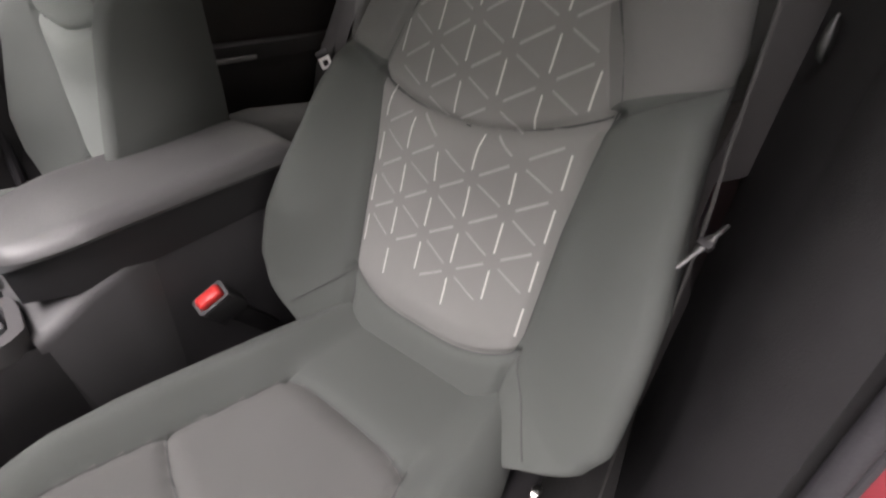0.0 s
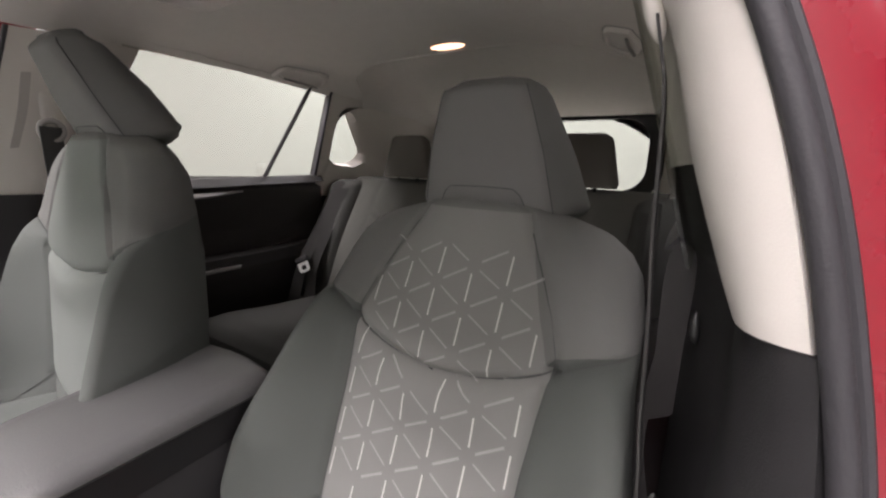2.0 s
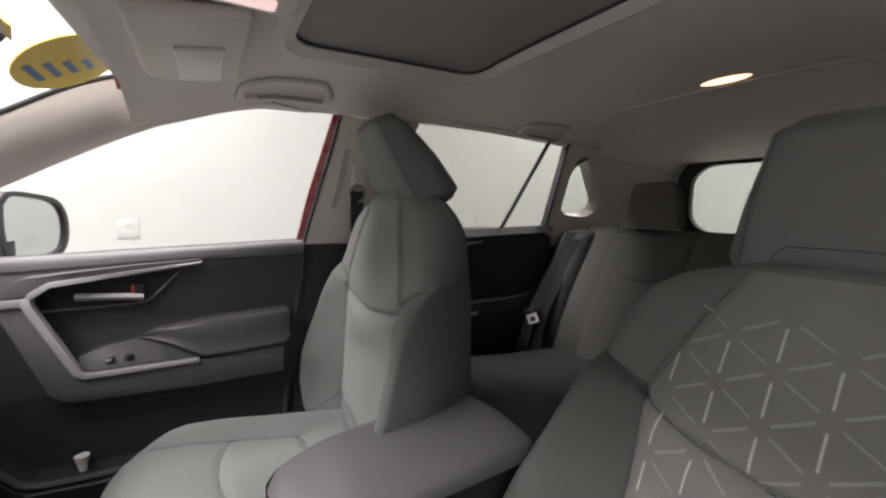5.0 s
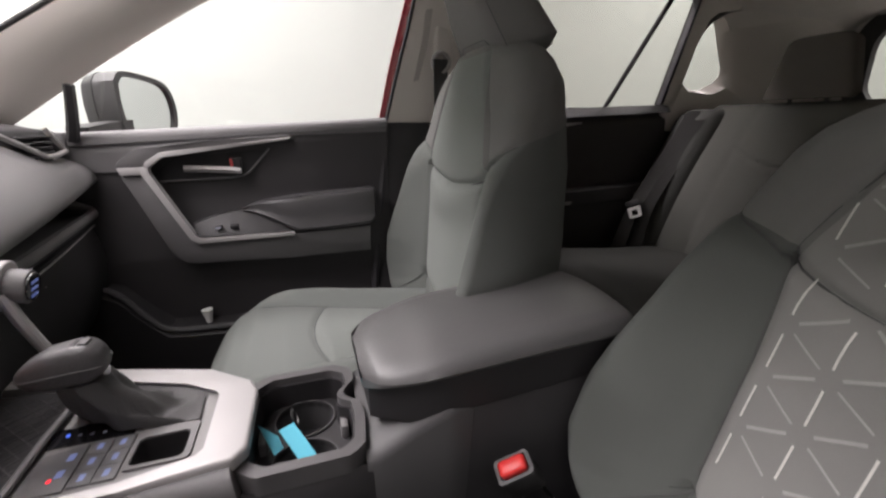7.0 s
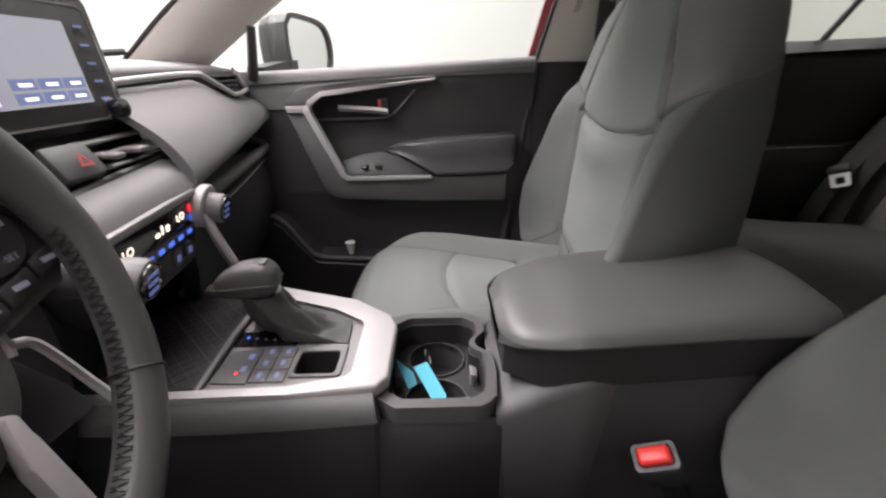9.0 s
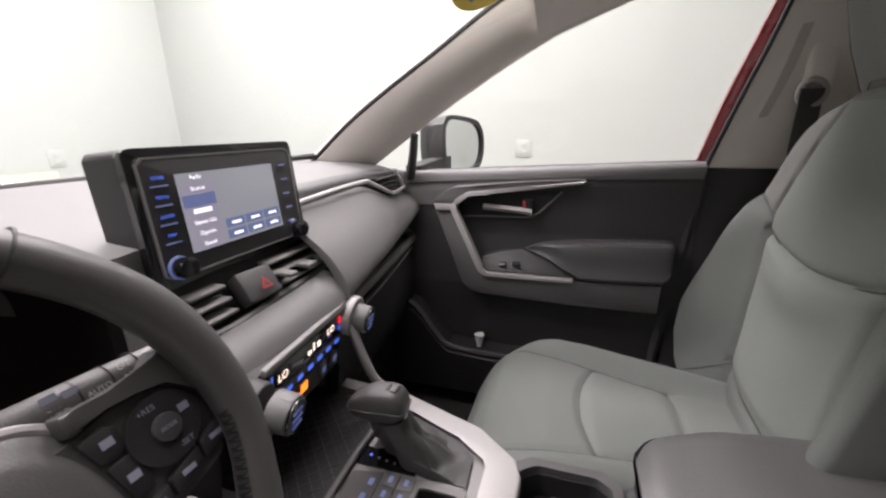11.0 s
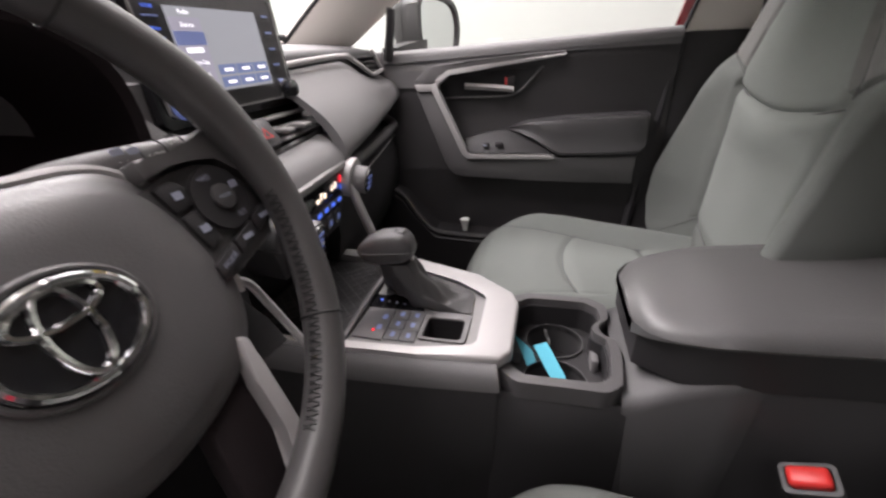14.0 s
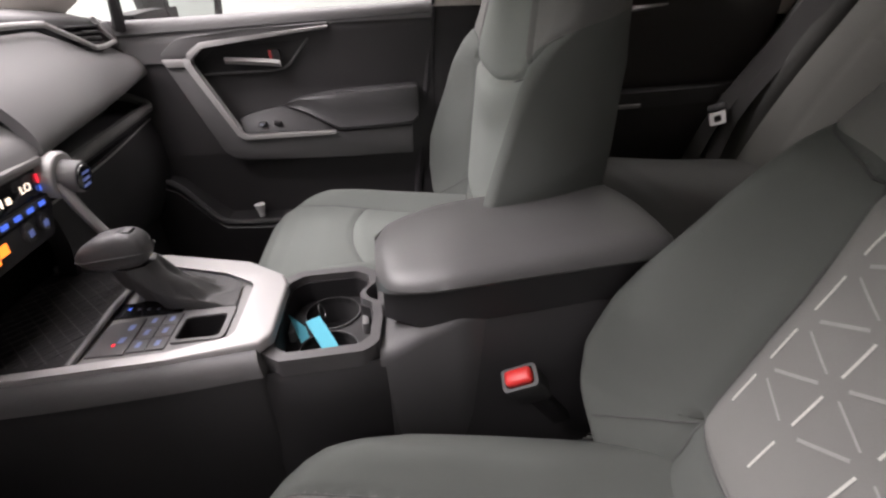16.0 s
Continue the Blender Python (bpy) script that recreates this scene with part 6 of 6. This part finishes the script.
for k, v in enumerate(("0", "20", "40", "60", "80", "100", "120", "140")):
    a = radians(225 - 270 / 8 * k)
    word("dial_number", v, .0098, M_WHITEL, GM @ Matrix.Translation((.0485 * math.cos(a), -.004, .0485 * math.sin(a))) @ RX, ic)
inn = bmesh.new()
for k in range(9):
    a = radians(215 - 31 * k)
    own = rbox(.032, .036, -.004, -.003, -.0028, .0028, 0)
    own.transform(Matrix.Rotation(-a, 4, "Y"))
    join(inn, own)
part("inner_scale", gm(inn), M_LEGEND, ic)
own = rbox(-.004, .053, -.008, -.004, -.0010, .0010, .0005, 1)
own.transform(Matrix.Rotation(-radians(226), 4, "Y"))
part("needle", gm(own), M_REDL, ic, "red lit needle")
own = rbox(.0, .015, -.008, -.004, -.0011, .0011, .0005, 1)
own.transform(Matrix.Translation((.023, 0, -.047)) @ Matrix.Rotation(-radians(88), 4, "Y"))
part("fuel_needle", gm(own), M_REDL, ic, "red lit fuel needle")
word("dial_letter", "E", .0065, M_WHITEL, GM @ Matrix.Translation((.014, -.004, -.044)) @ RX, ic)
word("dial_letter", "F", .0065, M_WHITEL, GM @ Matrix.Translation((.036, -.004, -.034)) @ RX, ic)
word("dial_letter", "MPH", .0045, M_LEGEND, GM @ Matrix.Translation((.050, -.004, -.024)) @ RX, ic)
part("warning_lamp", gm(rbox(-.018, -.007, -.005, -.003, .017, .022, .002, 1)), M_REDL, ic, "red warning lamp")
part("warning_lamp", gm(prism(ellipse(.018, .020, .0038, .0038, 16), "y", -.005, -.003)), M_REDL, ic, "red warning lamp")
hood = []
for y, sx, sz, dz_ in ((.955, .180, .112, 0), (.86, .182, .114, .001), (.80, .183, .116, .002), (.74, .185, .118, .002), (.705, .188, .120, .002), (.70, .196, .127, .002), (.715, .201, .131, .002), (.80, .203, .131, 0), (.90, .20, .13, 0)):
    hood.append([(-.405 + sx * math.copysign(abs(math.cos(a)) ** .55, math.cos(a)), y, 1.012 + dz_ + sz * math.copysign(abs(math.sin(a)) ** .6, math.sin(a)) * (1.06 if math.sin(a) < 0 else 1)) for a in [2 * math.pi * k / 48 for k in range(48)]])
part("hood", loft(hood, caps=False), M_HOOD, ic, "deep black hood")
part("hood_fill", rbox(-.61, -.22, .950, 1.02, .86, 1.09, .02), M_HOOD, ic)

# ---------------------------------------------------------------- steering wheel
sw = thing("steering_wheel", "black leather-wrapped three-spoke steering wheel", "steering wheel", (-.409, .60, .95))
WM = Matrix.Translation((-.419, .568, .977)) @ Euler((radians(-23.3), 0, 0)).to_matrix().to_4x4()
wt = lambda bm: (bm.transform(WM), bm)[1]
R_, r_ = .206, .0185
round_at = lambda a: lerp([(-90, .191), (-40, .192), (-15, .1945), (0, .2005), (13, .203), (35, .207), (60, R_), (90, R_)], math.degrees(math.asin(math.sin(a))))
RIMA = [2 * math.pi * k / 120 for k in range(120)]
grip = lambda a: 1 + .10 * math.exp(-((math.degrees(math.asin(math.sin(a))) - 28) / 14) ** 2) - .07 * math.exp(-((math.degrees(math.asin(math.sin(a))) + 5) / 14) ** 2)
part("rim", wt(tube([(round_at(a) * math.cos(a), 0, round_at(a) * math.sin(a)) for a in RIMA], [r_ * grip(a) for a in RIMA], 18, True, flat=.95)), M_RIM, sw, "thick leather rim")
for a in (56, 124, -33, 213):
    c_, s_ = math.cos(radians(a)), math.sin(radians(a))
    rr_, ro_ = r_ * grip(radians(a)) + .0004, round_at(radians(a))
    part("rim_seam", wt(tube([((ro_ + rr_ * math.cos(b)) * c_, rr_ * .95 * math.sin(b), (ro_ + rr_ * math.cos(b)) * s_) for b in [2 * math.pi * k / 18 for k in range(18)]], .0013, 5, True)), M_BLACK, sw)
for sg in (1, -1):
    st_ = bmesh.new()
    for k in range(30):
        a = radians(-64 + 66 * k / 29)
        if sg < 0:
            a = math.pi - a
        rr_ = r_ * grip(a)
        on_rim = lambda da, b: Vector(((round_at(a) - rr_ * 1.02 * math.cos(b)) * math.cos(a + da), -rr_ * .97 * math.sin(b), (round_at(a) - rr_ * 1.02 * math.cos(b)) * math.sin(a + da)))
        for da, b in ((0, .62), (.030, .62), (.008, .04), (.022, .04)):
            tube([on_rim(da, b), on_rim(da * .5 + .0075, .34), on_rim(.015, .30)], .0009, 4, bm=st_)
    part("rim_stitch", wt(st_), M_BLACK, sw, "raised cross stitching on the inner rim")
WH = WM @ Matrix.Translation((.012, .0, .0))
wh = lambda bm: (bm.transform(WH), bm)[1]
# airbag cover: flat top, round bowl below
cov = [(-.062, .077), (-.030, .079), (0, .080), (.030, .079), (.060, .077), (.082, .070), (.102, .050), (.115, .013), (.118, -.030), (.102, -.072), (.066, -.098), (0, -.108), (-.062, -.094), (-.094, -.068), (-.108, -.030), (-.104, .015), (-.086, .058)]
pts = [p.to_2d() for p in spline([(x, z, 0) for x, z in cov + cov[:1]], 5)][:-1]
rings = []
for sc, y in ((1.0, .07), (1.0, .034), (.995, .026), (.965, .021), (.90, .018), (.84, .014), (.78, .011), (.5, .008), (.15, .007)):
    rings.append([(p.x * sc, y, p.y * sc) for p in pts])
part("airbag_cover", wh(loft(rings)), M_WHEEL, sw, "smooth dark airbag cover")
top = sorted([p for p in pts if p.y > -.05], key=lambda p: math.atan2(p.x, p.y))
part("cover_trim", wh(tube([(p.x * 1.006, .026, p.y * 1.008) for p in top], .0042, 8)), M_SILVER, sw, "slim silver edge")
EM = WH @ Matrix.Translation((-.002, .0, -.004)) @ Matrix.Diagonal((.95, 1, .95, 1))
eh = lambda bm: (bm.transform(EM), bm)[1]
em = part("emblem_recess", eh(prism(ellipse(0, 0, .046, .036, 48), "y", .0055, .012, .001)), M_GLOSSBLK, sw, "gloss black oval badge")
part("emblem_rim", eh(tube([(.046 * math.cos(a), .007, .036 * math.sin(a)) for a in [2 * math.pi * k / 48 for k in range(48)]], .0024, 8, True)), M_WHEEL, em)
part("emblem_ring", eh(tube([(.040 * math.cos(a), .004, .030 * math.sin(a)) for a in [2 * math.pi * k / 48 for k in range(48)]], .0030, 8, True)), M_CHROME, em, "plain chrome oval")
part("emblem_bar", eh(tube([(.013 * math.cos(a), .004, .001 + .027 * math.sin(a)) for a in [2 * math.pi * k / 36 for k in range(36)]], .0024, 6, True)), M_CHROME, em, "chrome inner oval")
part("emblem_bar", eh(tube([(.024 * math.cos(a), .004, .016 + .010 * math.sin(a)) for a in [2 * math.pi * k / 36 for k in range(36)]], .0024, 6, True)), M_CHROME, em, "chrome crossing oval")
# spokes
for sg in (1, -1):
    sp = part("spoke", wh(prism([(sg * x, z) for x, z in ((.060, .050), (.091, .051), (.116, .056), (.137, .057), (.154, .053), (.171, .037), (.192, .008), (.182, -.004), (.172, -.022), (.120, -.032), (.060, -.036))], "y", .016, .046, .002, 2)), M_DARK, sw, "dark switch spoke")
    part("spoke_brow", wh(prism([(sg * x, z) for x, z in ((.090, .070), (.100, .0695), (.120, .069), (.146, .071), (.160, .080), (.180, .076), (.196, .045), (.202, .010), (.196, -.012), (.186, -.006), (.195, .009), (.1735, .0395), (.156, .0565), (.137, .0605), (.115, .0595), (.090, .0545))], "y", .0085, .040, .0025, 2)), M_RIM, sp, "leather-covered arm joining the rim")
    for pts_, lx_, lz_ in ((((.093, .048), (.109, .0505), (.1165, .045), (.1165, .029), (.099, .027)), .107, .039), (((.100, .0235), (.1165, .0255), (.122, .012), (.119, -.003), (.106, -.006)), .111, .010)):
        part("switch", wh(prism([(sg * x, z) for x, z in pts_], "y", .0125, .020, .0015, 2)), M_BLACK, sp)
        part("legend", wh(rbox(*sorted((sg * (lx_ - .004), sg * (lx_ + .004))), .0116, .0124, lz_ - .003, lz_ + .003, 0)), M_LEGEND, sp)
    ring = part("switch_ring", wh(prism(ellipse(sg * .141, .025, .0265, .0265, 40), "y", .0105, .020, .003)), M_BLACK, sp)
    part("switch_centre", wh(prism(ellipse(sg * .141, .025, .0105, .0105, 28), "y", .0070, .0125, .002)), M_DARK, ring)
    if sg > 0:
        for tx, dx, dz_, sz in (("+RES", -.007, .018, .0062), ("-SET", .008, -.018, .0062), ("MODE", 0, 0, .0042)):
            word("legend", tx, sz, M_LEGEND, WH @ Matrix.Translation((.141 + dx, .0100 if tx != "MODE" else .0066, .025 + dz_)) @ RX, ring)
    else:
        for dx, dz_ in ((0, .018), (0, -.018), (.018, 0), (-.018, 0)):
            part("legend", wh(rbox(sg * .141 + dx - .004, sg * .141 + dx + .004, .0098, .0106, .025 + dz_ - .002, .025 + dz_ + .002, 0)), M_LEGEND, ring)
    part("legend", wh(rbox(sg * .141 + .013, sg * .141 + .021, .0098, .0106, .028, .034, 0)), M_LEGEND, ring)
    for k in range(3):
        x0_, z0_ = .098 + .029 * k, -.031 + .0085 * k
        part("switch", wh(prism([(sg * x0_, z0_), (sg * (x0_ + .027), z0_ + .008), (sg * (x0_ + .027), z0_ + .022), (sg * x0_, z0_ + .014)], "y", .0105, .030, .002, 2)), M_BLACK, sp)
        if k or sg < 0:
            part("legend", wh(rbox(*sorted((sg * (x0_ + .008), sg * (x0_ + .019))), .0098, .0108, z0_ + .009, z0_ + .013, 0)), M_LEGEND, sp)
        else:
            word("legend", "MODE", .0062, M_LEGEND, WH @ Matrix.Translation((x0_ + .0135, .0100, z0_ + .011)) @ Matrix.Rotation(radians(-16), 4, "Y") @ RX, sp)
    part("paddle_trim", wh(tube(spline([(sg * .146, .062, -.046), (sg * .157, .061, -.054), (sg * .162, .060, -.080), (sg * .165, .058, -.110), (sg * .167, .056, -.132), (sg * .164, .050, -.155)], 6), .0042, 8)), M_SILVER, sw, "slim silver inner trim")
    part("blank", wh(prism([(sg * .070, -.050), (sg * .130, -.046), (sg * .145, -.090), (sg * .150, -.120), (sg * .070, -.110)], "y", .052, .060, .002)), M_BLACK, sw)
    part("lower_spoke", wh(prism([(sg * .030, -.088), (sg * .072, -.078), (sg * .070, -.150), (sg * .060, -.190), (sg * .010, -.198), (sg * .022, -.140)], "y", .027, .046, .005, 2)), M_HOOD, sw)
    part("spoke_trim", wh(prism([(sg * x, z) for x, z in ((.076, -.068), (.086, -.075), (.083, -.095), (.079, -.140), (.075, -.185), (.068, -.196), (.042, -.207), (.034, -.200), (.055, -.180), (.064, -.148), (.068, -.108))], "y", .012, .026, .003, 2)), M_SILVER, sw, "satin silver lower spoke trim")
part("column", wt(tube([(0, .05, 0), (0, .18, -.01)], .055, 20)), M_BLACK, sw, "black column shroud")
sk = thing("wiper_stalk", "wiper stalk with printed symbols, coloured lighter as if lit", "control stalk", (-.30, .63, 1.03))
# lighter grey on the arm stands in for light missing behind the wheel
part("arm", tube(spline([(-.40, .680, 1.010), (-.365, .645, 1.027), (-.335, .633, 1.032), (-.280, .631, 1.030), (-.232, .629, 1.027), (-.226, .629, 1.0265)], 4), [.010 + .0018 * min(1, k / 6) - (.004 if k == 20 else 0) for k in range(21)], 18), M_GREY, sk)
out_ = Vector((0, -.86, .51))
for x_ in (-.293, -.272, -.252):
    part("stalk_ring", tube([(x_, .6312 + .0121 * math.cos(a), 1.030 + .0121 * math.sin(a)) for a in [2 * math.pi * k / 20 for k in range(20)]], .0007, 5, True), M_BLACK, sk)
for tx, x_, h_, sz in (("AUTO", -.282, -.004, .0058), ("ON", -.2625, .003, .0052), ("INT", -.2620, -.005, .0048), ("OFF", -.3085, .000, .0052), ("AUTO", -.3085, -.0065, .0052)):
    word("stalk_legend", tx, sz, M_PALE, Matrix.Translation(Vector((x_, .6312, 1.030)) + out_ * .0119 + Vector((0, h_ * .51, h_ * .86))) @ Matrix.Rotation(radians(60), 4, "X"), sk, "white printed legend")
for x_, h_ in ((-.243, .002), (-.297, .004), (-.3085, .0062)):
    part("stalk_symbol", rbox(-.0045, .0045, -.0025, .0025, -.0002, .0002, 0, 1, Matrix.Translation(Vector((x_, .6312, 1.030)) + out_ * .0121 + Vector((0, h_ * .51, h_ * .86))) @ Matrix.Rotation(radians(60), 4, "X")), M_LEGEND, sk, "white printed symbol")

sb = thing("start_button", "round black start button with blue light", "switch", (-.19, .74, .90))
part("bezel", prism(ellipse(-.196, .905, .020, .020, 28), "y", .722, .745, .002), M_GLOSSBLK, sb)
part("legend", rbox(-.204, -.188, .7205, .7225, .899, .911, 0), M_BLUE, sb, "blue lit legend")
# ---------------------------------------------------------------- front passenger door
do = thing("door_1", "closed front passenger door with black panel and silver bezel", "car door", (.72, .4, .4), kind="structure")
DP = [(.36, .735), (.50, .735), (.56, .725), (.70, .712), (.76, .705), (.85, .715), (.92, .722), (1.0, .720), (1.06, .715), (1.085, .720), (1.10, .738), (1.11, .752)]


def sill_z(y):
    return lerp([(.0, 1.114), (.48, 1.094), (.80, 1.080), (.95, 1.074)], y)


def door_face(u, v):
    y, k = .96 - .945 * u, v
    z = .36 + (sill_z(y) - .36) * k
    return (lerp(DP, .36 + .75 * k) - .02 * smooth(.75, .95, y), y, z)


part("panel", sheet(door_face, 40, 90, (.06, 0, 0)), M_DOOR, do)
part("upper_roll", between([(.752, .015, 1.112), (.752, .48, 1.094), (.742, .80, 1.082), (.72, .96, 1.076)], [(.712, .012, 1.088), (.710, .48, 1.066), (.702, .80, 1.052), (.69, .96, 1.045)], (.03, 0, -.01), bulge=(-.010, 0, .012)), M_GREY, do, "soft grey sill roll")
def upper_face(u, v):
    y = .955 - .94 * u
    low = lerp([(.0, 1.075), (.30, 1.068), (.54, 1.050), (.62, 1.020), (.69, .985), (.96, .985)], y)
    z = low + (sill_z(y) - .014 - low) * v
    k = (z - .36) / (sill_z(y) - .36)
    return (lerp(DP, .36 + .75 * k) - .02 * smooth(.75, .95, y) - .005, y, z)


part("upper_panel", sheet(upper_face, 40, 10, (.02, 0, 0)), M_GREY, do, "soft grey upper door pad")
part("mirror_cheek", prism([(.80, 1.03), (.96, 1.02), (.97, 1.075), (.80, 1.085)], "x", .695, .72, .006), M_GREY, do)
wing_x = lambda y, z: lerp([(.29, .708), (.42, .690), (.56, .668), (.64, .662)], y)
part("bezel_wing", prism([(.700, .998), (.694, 1.012), (.664, 1.036), (.640, 1.046), (.560, 1.053), (.450, 1.062), (.288, 1.071), (.296, 1.060), (.480, 1.045), (.600, 1.033), (.636, 1.010), (.644, .999)], "x", wing_x, .714, .002), M_BEZEL, do, "grey upper wing of the door bezel")
part("bezel", prism([(.696, .979), (.646, .979), (.566, .806), (.548, .794), (.304, .795), (.085, .806), (.088, .724), (.300, .726), (.560, .733), (.592, .740), (.616, .762)], "x", .667, .712, .004), M_BEZEL, do, "grey lower band of the door bezel")
part("silver_cap", prism([(.698, .999), (.644, .999), (.646, .980), (.692, .980)], "x", .660, .690, .002), M_SILVER, do, "satin silver corner cap")
part("silver_upper", prism([(.640, .996), (.634, 1.012), (.600, 1.034), (.480, 1.046), (.286, 1.064), (.296, 1.056), (.480, 1.036), (.598, 1.023), (.626, .998)], "x", lambda y, z: wing_x(y, z) - .005, lambda y, z: wing_x(y, z) + .012, .0015), M_SILVER, do, "slim silver upper line")
part("silver_band", prism([(.646, 1.000), (.648, .980), (.567, .804), (.549, .791), (.304, .793), (.304, .803), (.540, .802), (.554, .811), (.632, .984), (.628, .999)], "x", .658, .680, .002, 2), M_SILVER, do, "satin silver inner line")
part("handle_cup", prism([(.622, .958), (.424, .964), (.408, .972), (.350, 1.032), (.58, 1.020), (.625, .985)], "x", .714, .722), M_BLACK, do, "dark release handle recess")
part("cup_edge", tube([(.712, .624, .956), (.712, .450, .959), (.712, .424, .963), (.712, .406, .972), (.716, .347, 1.034)], .0032, 8), M_GREY, do)
part("release_lever", loft([[(x, y, z + h) for x, h in ((.694, -.009), (.686, 0), (.694, .008), (.708, .006), (.708, -.006))] for y, z in ((.560, .990), (.50, .986), (.45, .982), (.424, .978))]), M_SILVER, do, "chrome release lever")
part("lock_tab", rbox(.696, .716, .422, .450, .985, 1.012, .003), M_BLACK, do)
part("lock_mark", rbox(.694, .697, .442, .449, .986, 1.010, .001), M_REDDIM, do, "red unlocked mark")
arm = []
for y, zt, zb, x in ((.440, .870, .866, .708), (.418, .881, .862, .700), (.395, .889, .856, .690), (.365, .894, .844, .678), (.335, .898, .826, .668), (.290, .903, .801, .661), (.20, .908, .803, .658), (.12, .912, .806, .658), (.085, .914, .808, .660), (.068, .914, .822, .668), (.062, .910, .840, .690)):
    h = zt - zb
    arm.append([(.722, y, zt), (x + .014, y, zt - .0015), (x + .006, y, zt - .05 * h), (x + .001, y, zt - .16 * h), (x + .004, y, zt - .45 * h), (x + .003, y, zt - .75 * h), (x - .002, y, zb + .10 * h), (x + .002, y, zb + .02 * h), (.722, y, zb)])
part("armrest", loft(arm), M_PAD, do, "soft padded door armrest")
part("armrest_seam", tube([(.6645, .290, .9025), (.6615, .20, .9075), (.6615, .12, .9115), (.664, .075, .9135)], .0016, 6), M_BLACK, do)
part("switch_plate", prism([(.556, .806), (.306, .804), (.338, .828), (.378, .852), (.438, .868), (.510, .858), (.562, .842)], "x", lambda y, z: .670 + (z - .804) * .62, .722, .002), M_SIDE, do, "dark window switch plate")
for y_, m_ in ((.500, M_DARK), (.460, M_BLACK)):
    part("window_switch", rbox(.672, .692, y_ - .010, y_ + .010, .823, .833, .003), m_, do)
part("switch_mark", rbox(.670, .6725, .494, .506, .826, .830, 0), M_LEGEND, do)
# pocket
part("pocket", loft([[(x, y, z) for x, z in ((.735, zt), (.655, zt - .006), (.640, zt - .02), (.650, .40), (.735, .39))] for y, zt in ((.95, .74), (.84, .715), (.76, .680), (.70, .60), (.66, .558), (.50, .546), (.30, .545), (.03, .56))]), M_BLACK, do, "black lower door pocket")
part("pocket_lip", tube(spline([(.648, .93, .738), (.648, .84, .713), (.648, .76, .678), (.648, .70, .598), (.648, .65, .556), (.648, .50, .546), (.648, .30, .545), (.655, .04, .558)], 6), .009, 8), M_DARK, do)
cup = thing("paper_cup", "small crumpled white paper scrap in the door pocket", "paper scrap", (.69, .565, .54))
part("scrap", loft([[(.69 + r * math.cos(a) * (1 + .2 * math.sin(3 * a + z * 90)), .568 + r * math.sin(a), z) for a in [2 * math.pi * k / 14 for k in range(14)]] for r, z in ((.008, .545), (.010, .560), (.014, .578), (.016, .586))]), M_PALE, cup)

# door mirror
dm = thing("door_mirror", "passenger door mirror in a black housing", "door mirror", (.86, .74, 1.06))
MM = Matrix.Translation((1.003, .705, 1.149)) @ Euler((radians(-3), 0, radians(-22))).to_matrix().to_4x4() @ Matrix.Diagonal((1.09, 1, 1.05, 1))
mo = [p.to_2d() for p in spline([(-.098, .062, 0), (-.070, .086, 0), (0, .084, 0), (.070, .070, 0), (.098, .035, 0), (.100, -.020, 0), (.078, -.068, 0), (.03, -.084, 0), (-.05, -.086, 0), (-.095, -.070, 0), (-.104, 0, 0), (-.098, .062, 0)], 5)][:-1]
shell = [[(p.x * s, y, p.y * s) for p in mo] for s, y in ((1.0, .0), (1.06, .02), (1.08, .05), (1.0, .09), (.75, .12), (.35, .135))]
b_ = loft(shell)
b_.transform(MM)
part("housing", b_, M_BLACK, dm, "black inner housing")
b_ = loft([[(p.x * s, y, p.y * s) for p in mo] for s, y in ((1.085, .055), (1.02, .092), (.77, .122), (.36, .138))])
b_.transform(MM)
part("cap", b_, M_BLACK, dm, "smooth black cap")
b_ = ring_plate([(p.x * 1.07, p.y * 1.07) for p in mo], [(p.x * .93, p.y * .93) for p in mo], "y", -.012, .03)
b_.transform(MM)
part("rim", b_, M_BLACK, dm, "black mirror rim")
b_ = prism([(p.x * .94, p.y * .94) for p in mo], "y", -.004, .0)
b_.transform(MM)
part("mirror_glass", b_, M_MIRROR, dm, "mirror glass")
part("arm", loft([[(x, y + a, z + b) for a, b in ((-.025, -.02), (.025, -.02), (.025, .02), (-.025, .02))] for x, y, z in ((.77, .80, 1.075), (.83, .78, 1.085), (.93, .75, 1.095))]), M_BLACK, dm, "black mirror arm")

# floor mat in the passenger footwell and the driver footwell
tagged(part("floor_mat", rbox(.24, .66, .42, .84, .336, .350, .006), M_CARPET), "dark carpet mat in the passenger footwell", "floor mat")
tagged(part("floor_mat", rbox(-.66, -.14, .40, .84, .336, .350, .006), M_CARPET), "dark carpet mat in the driver footwell", "floor mat")
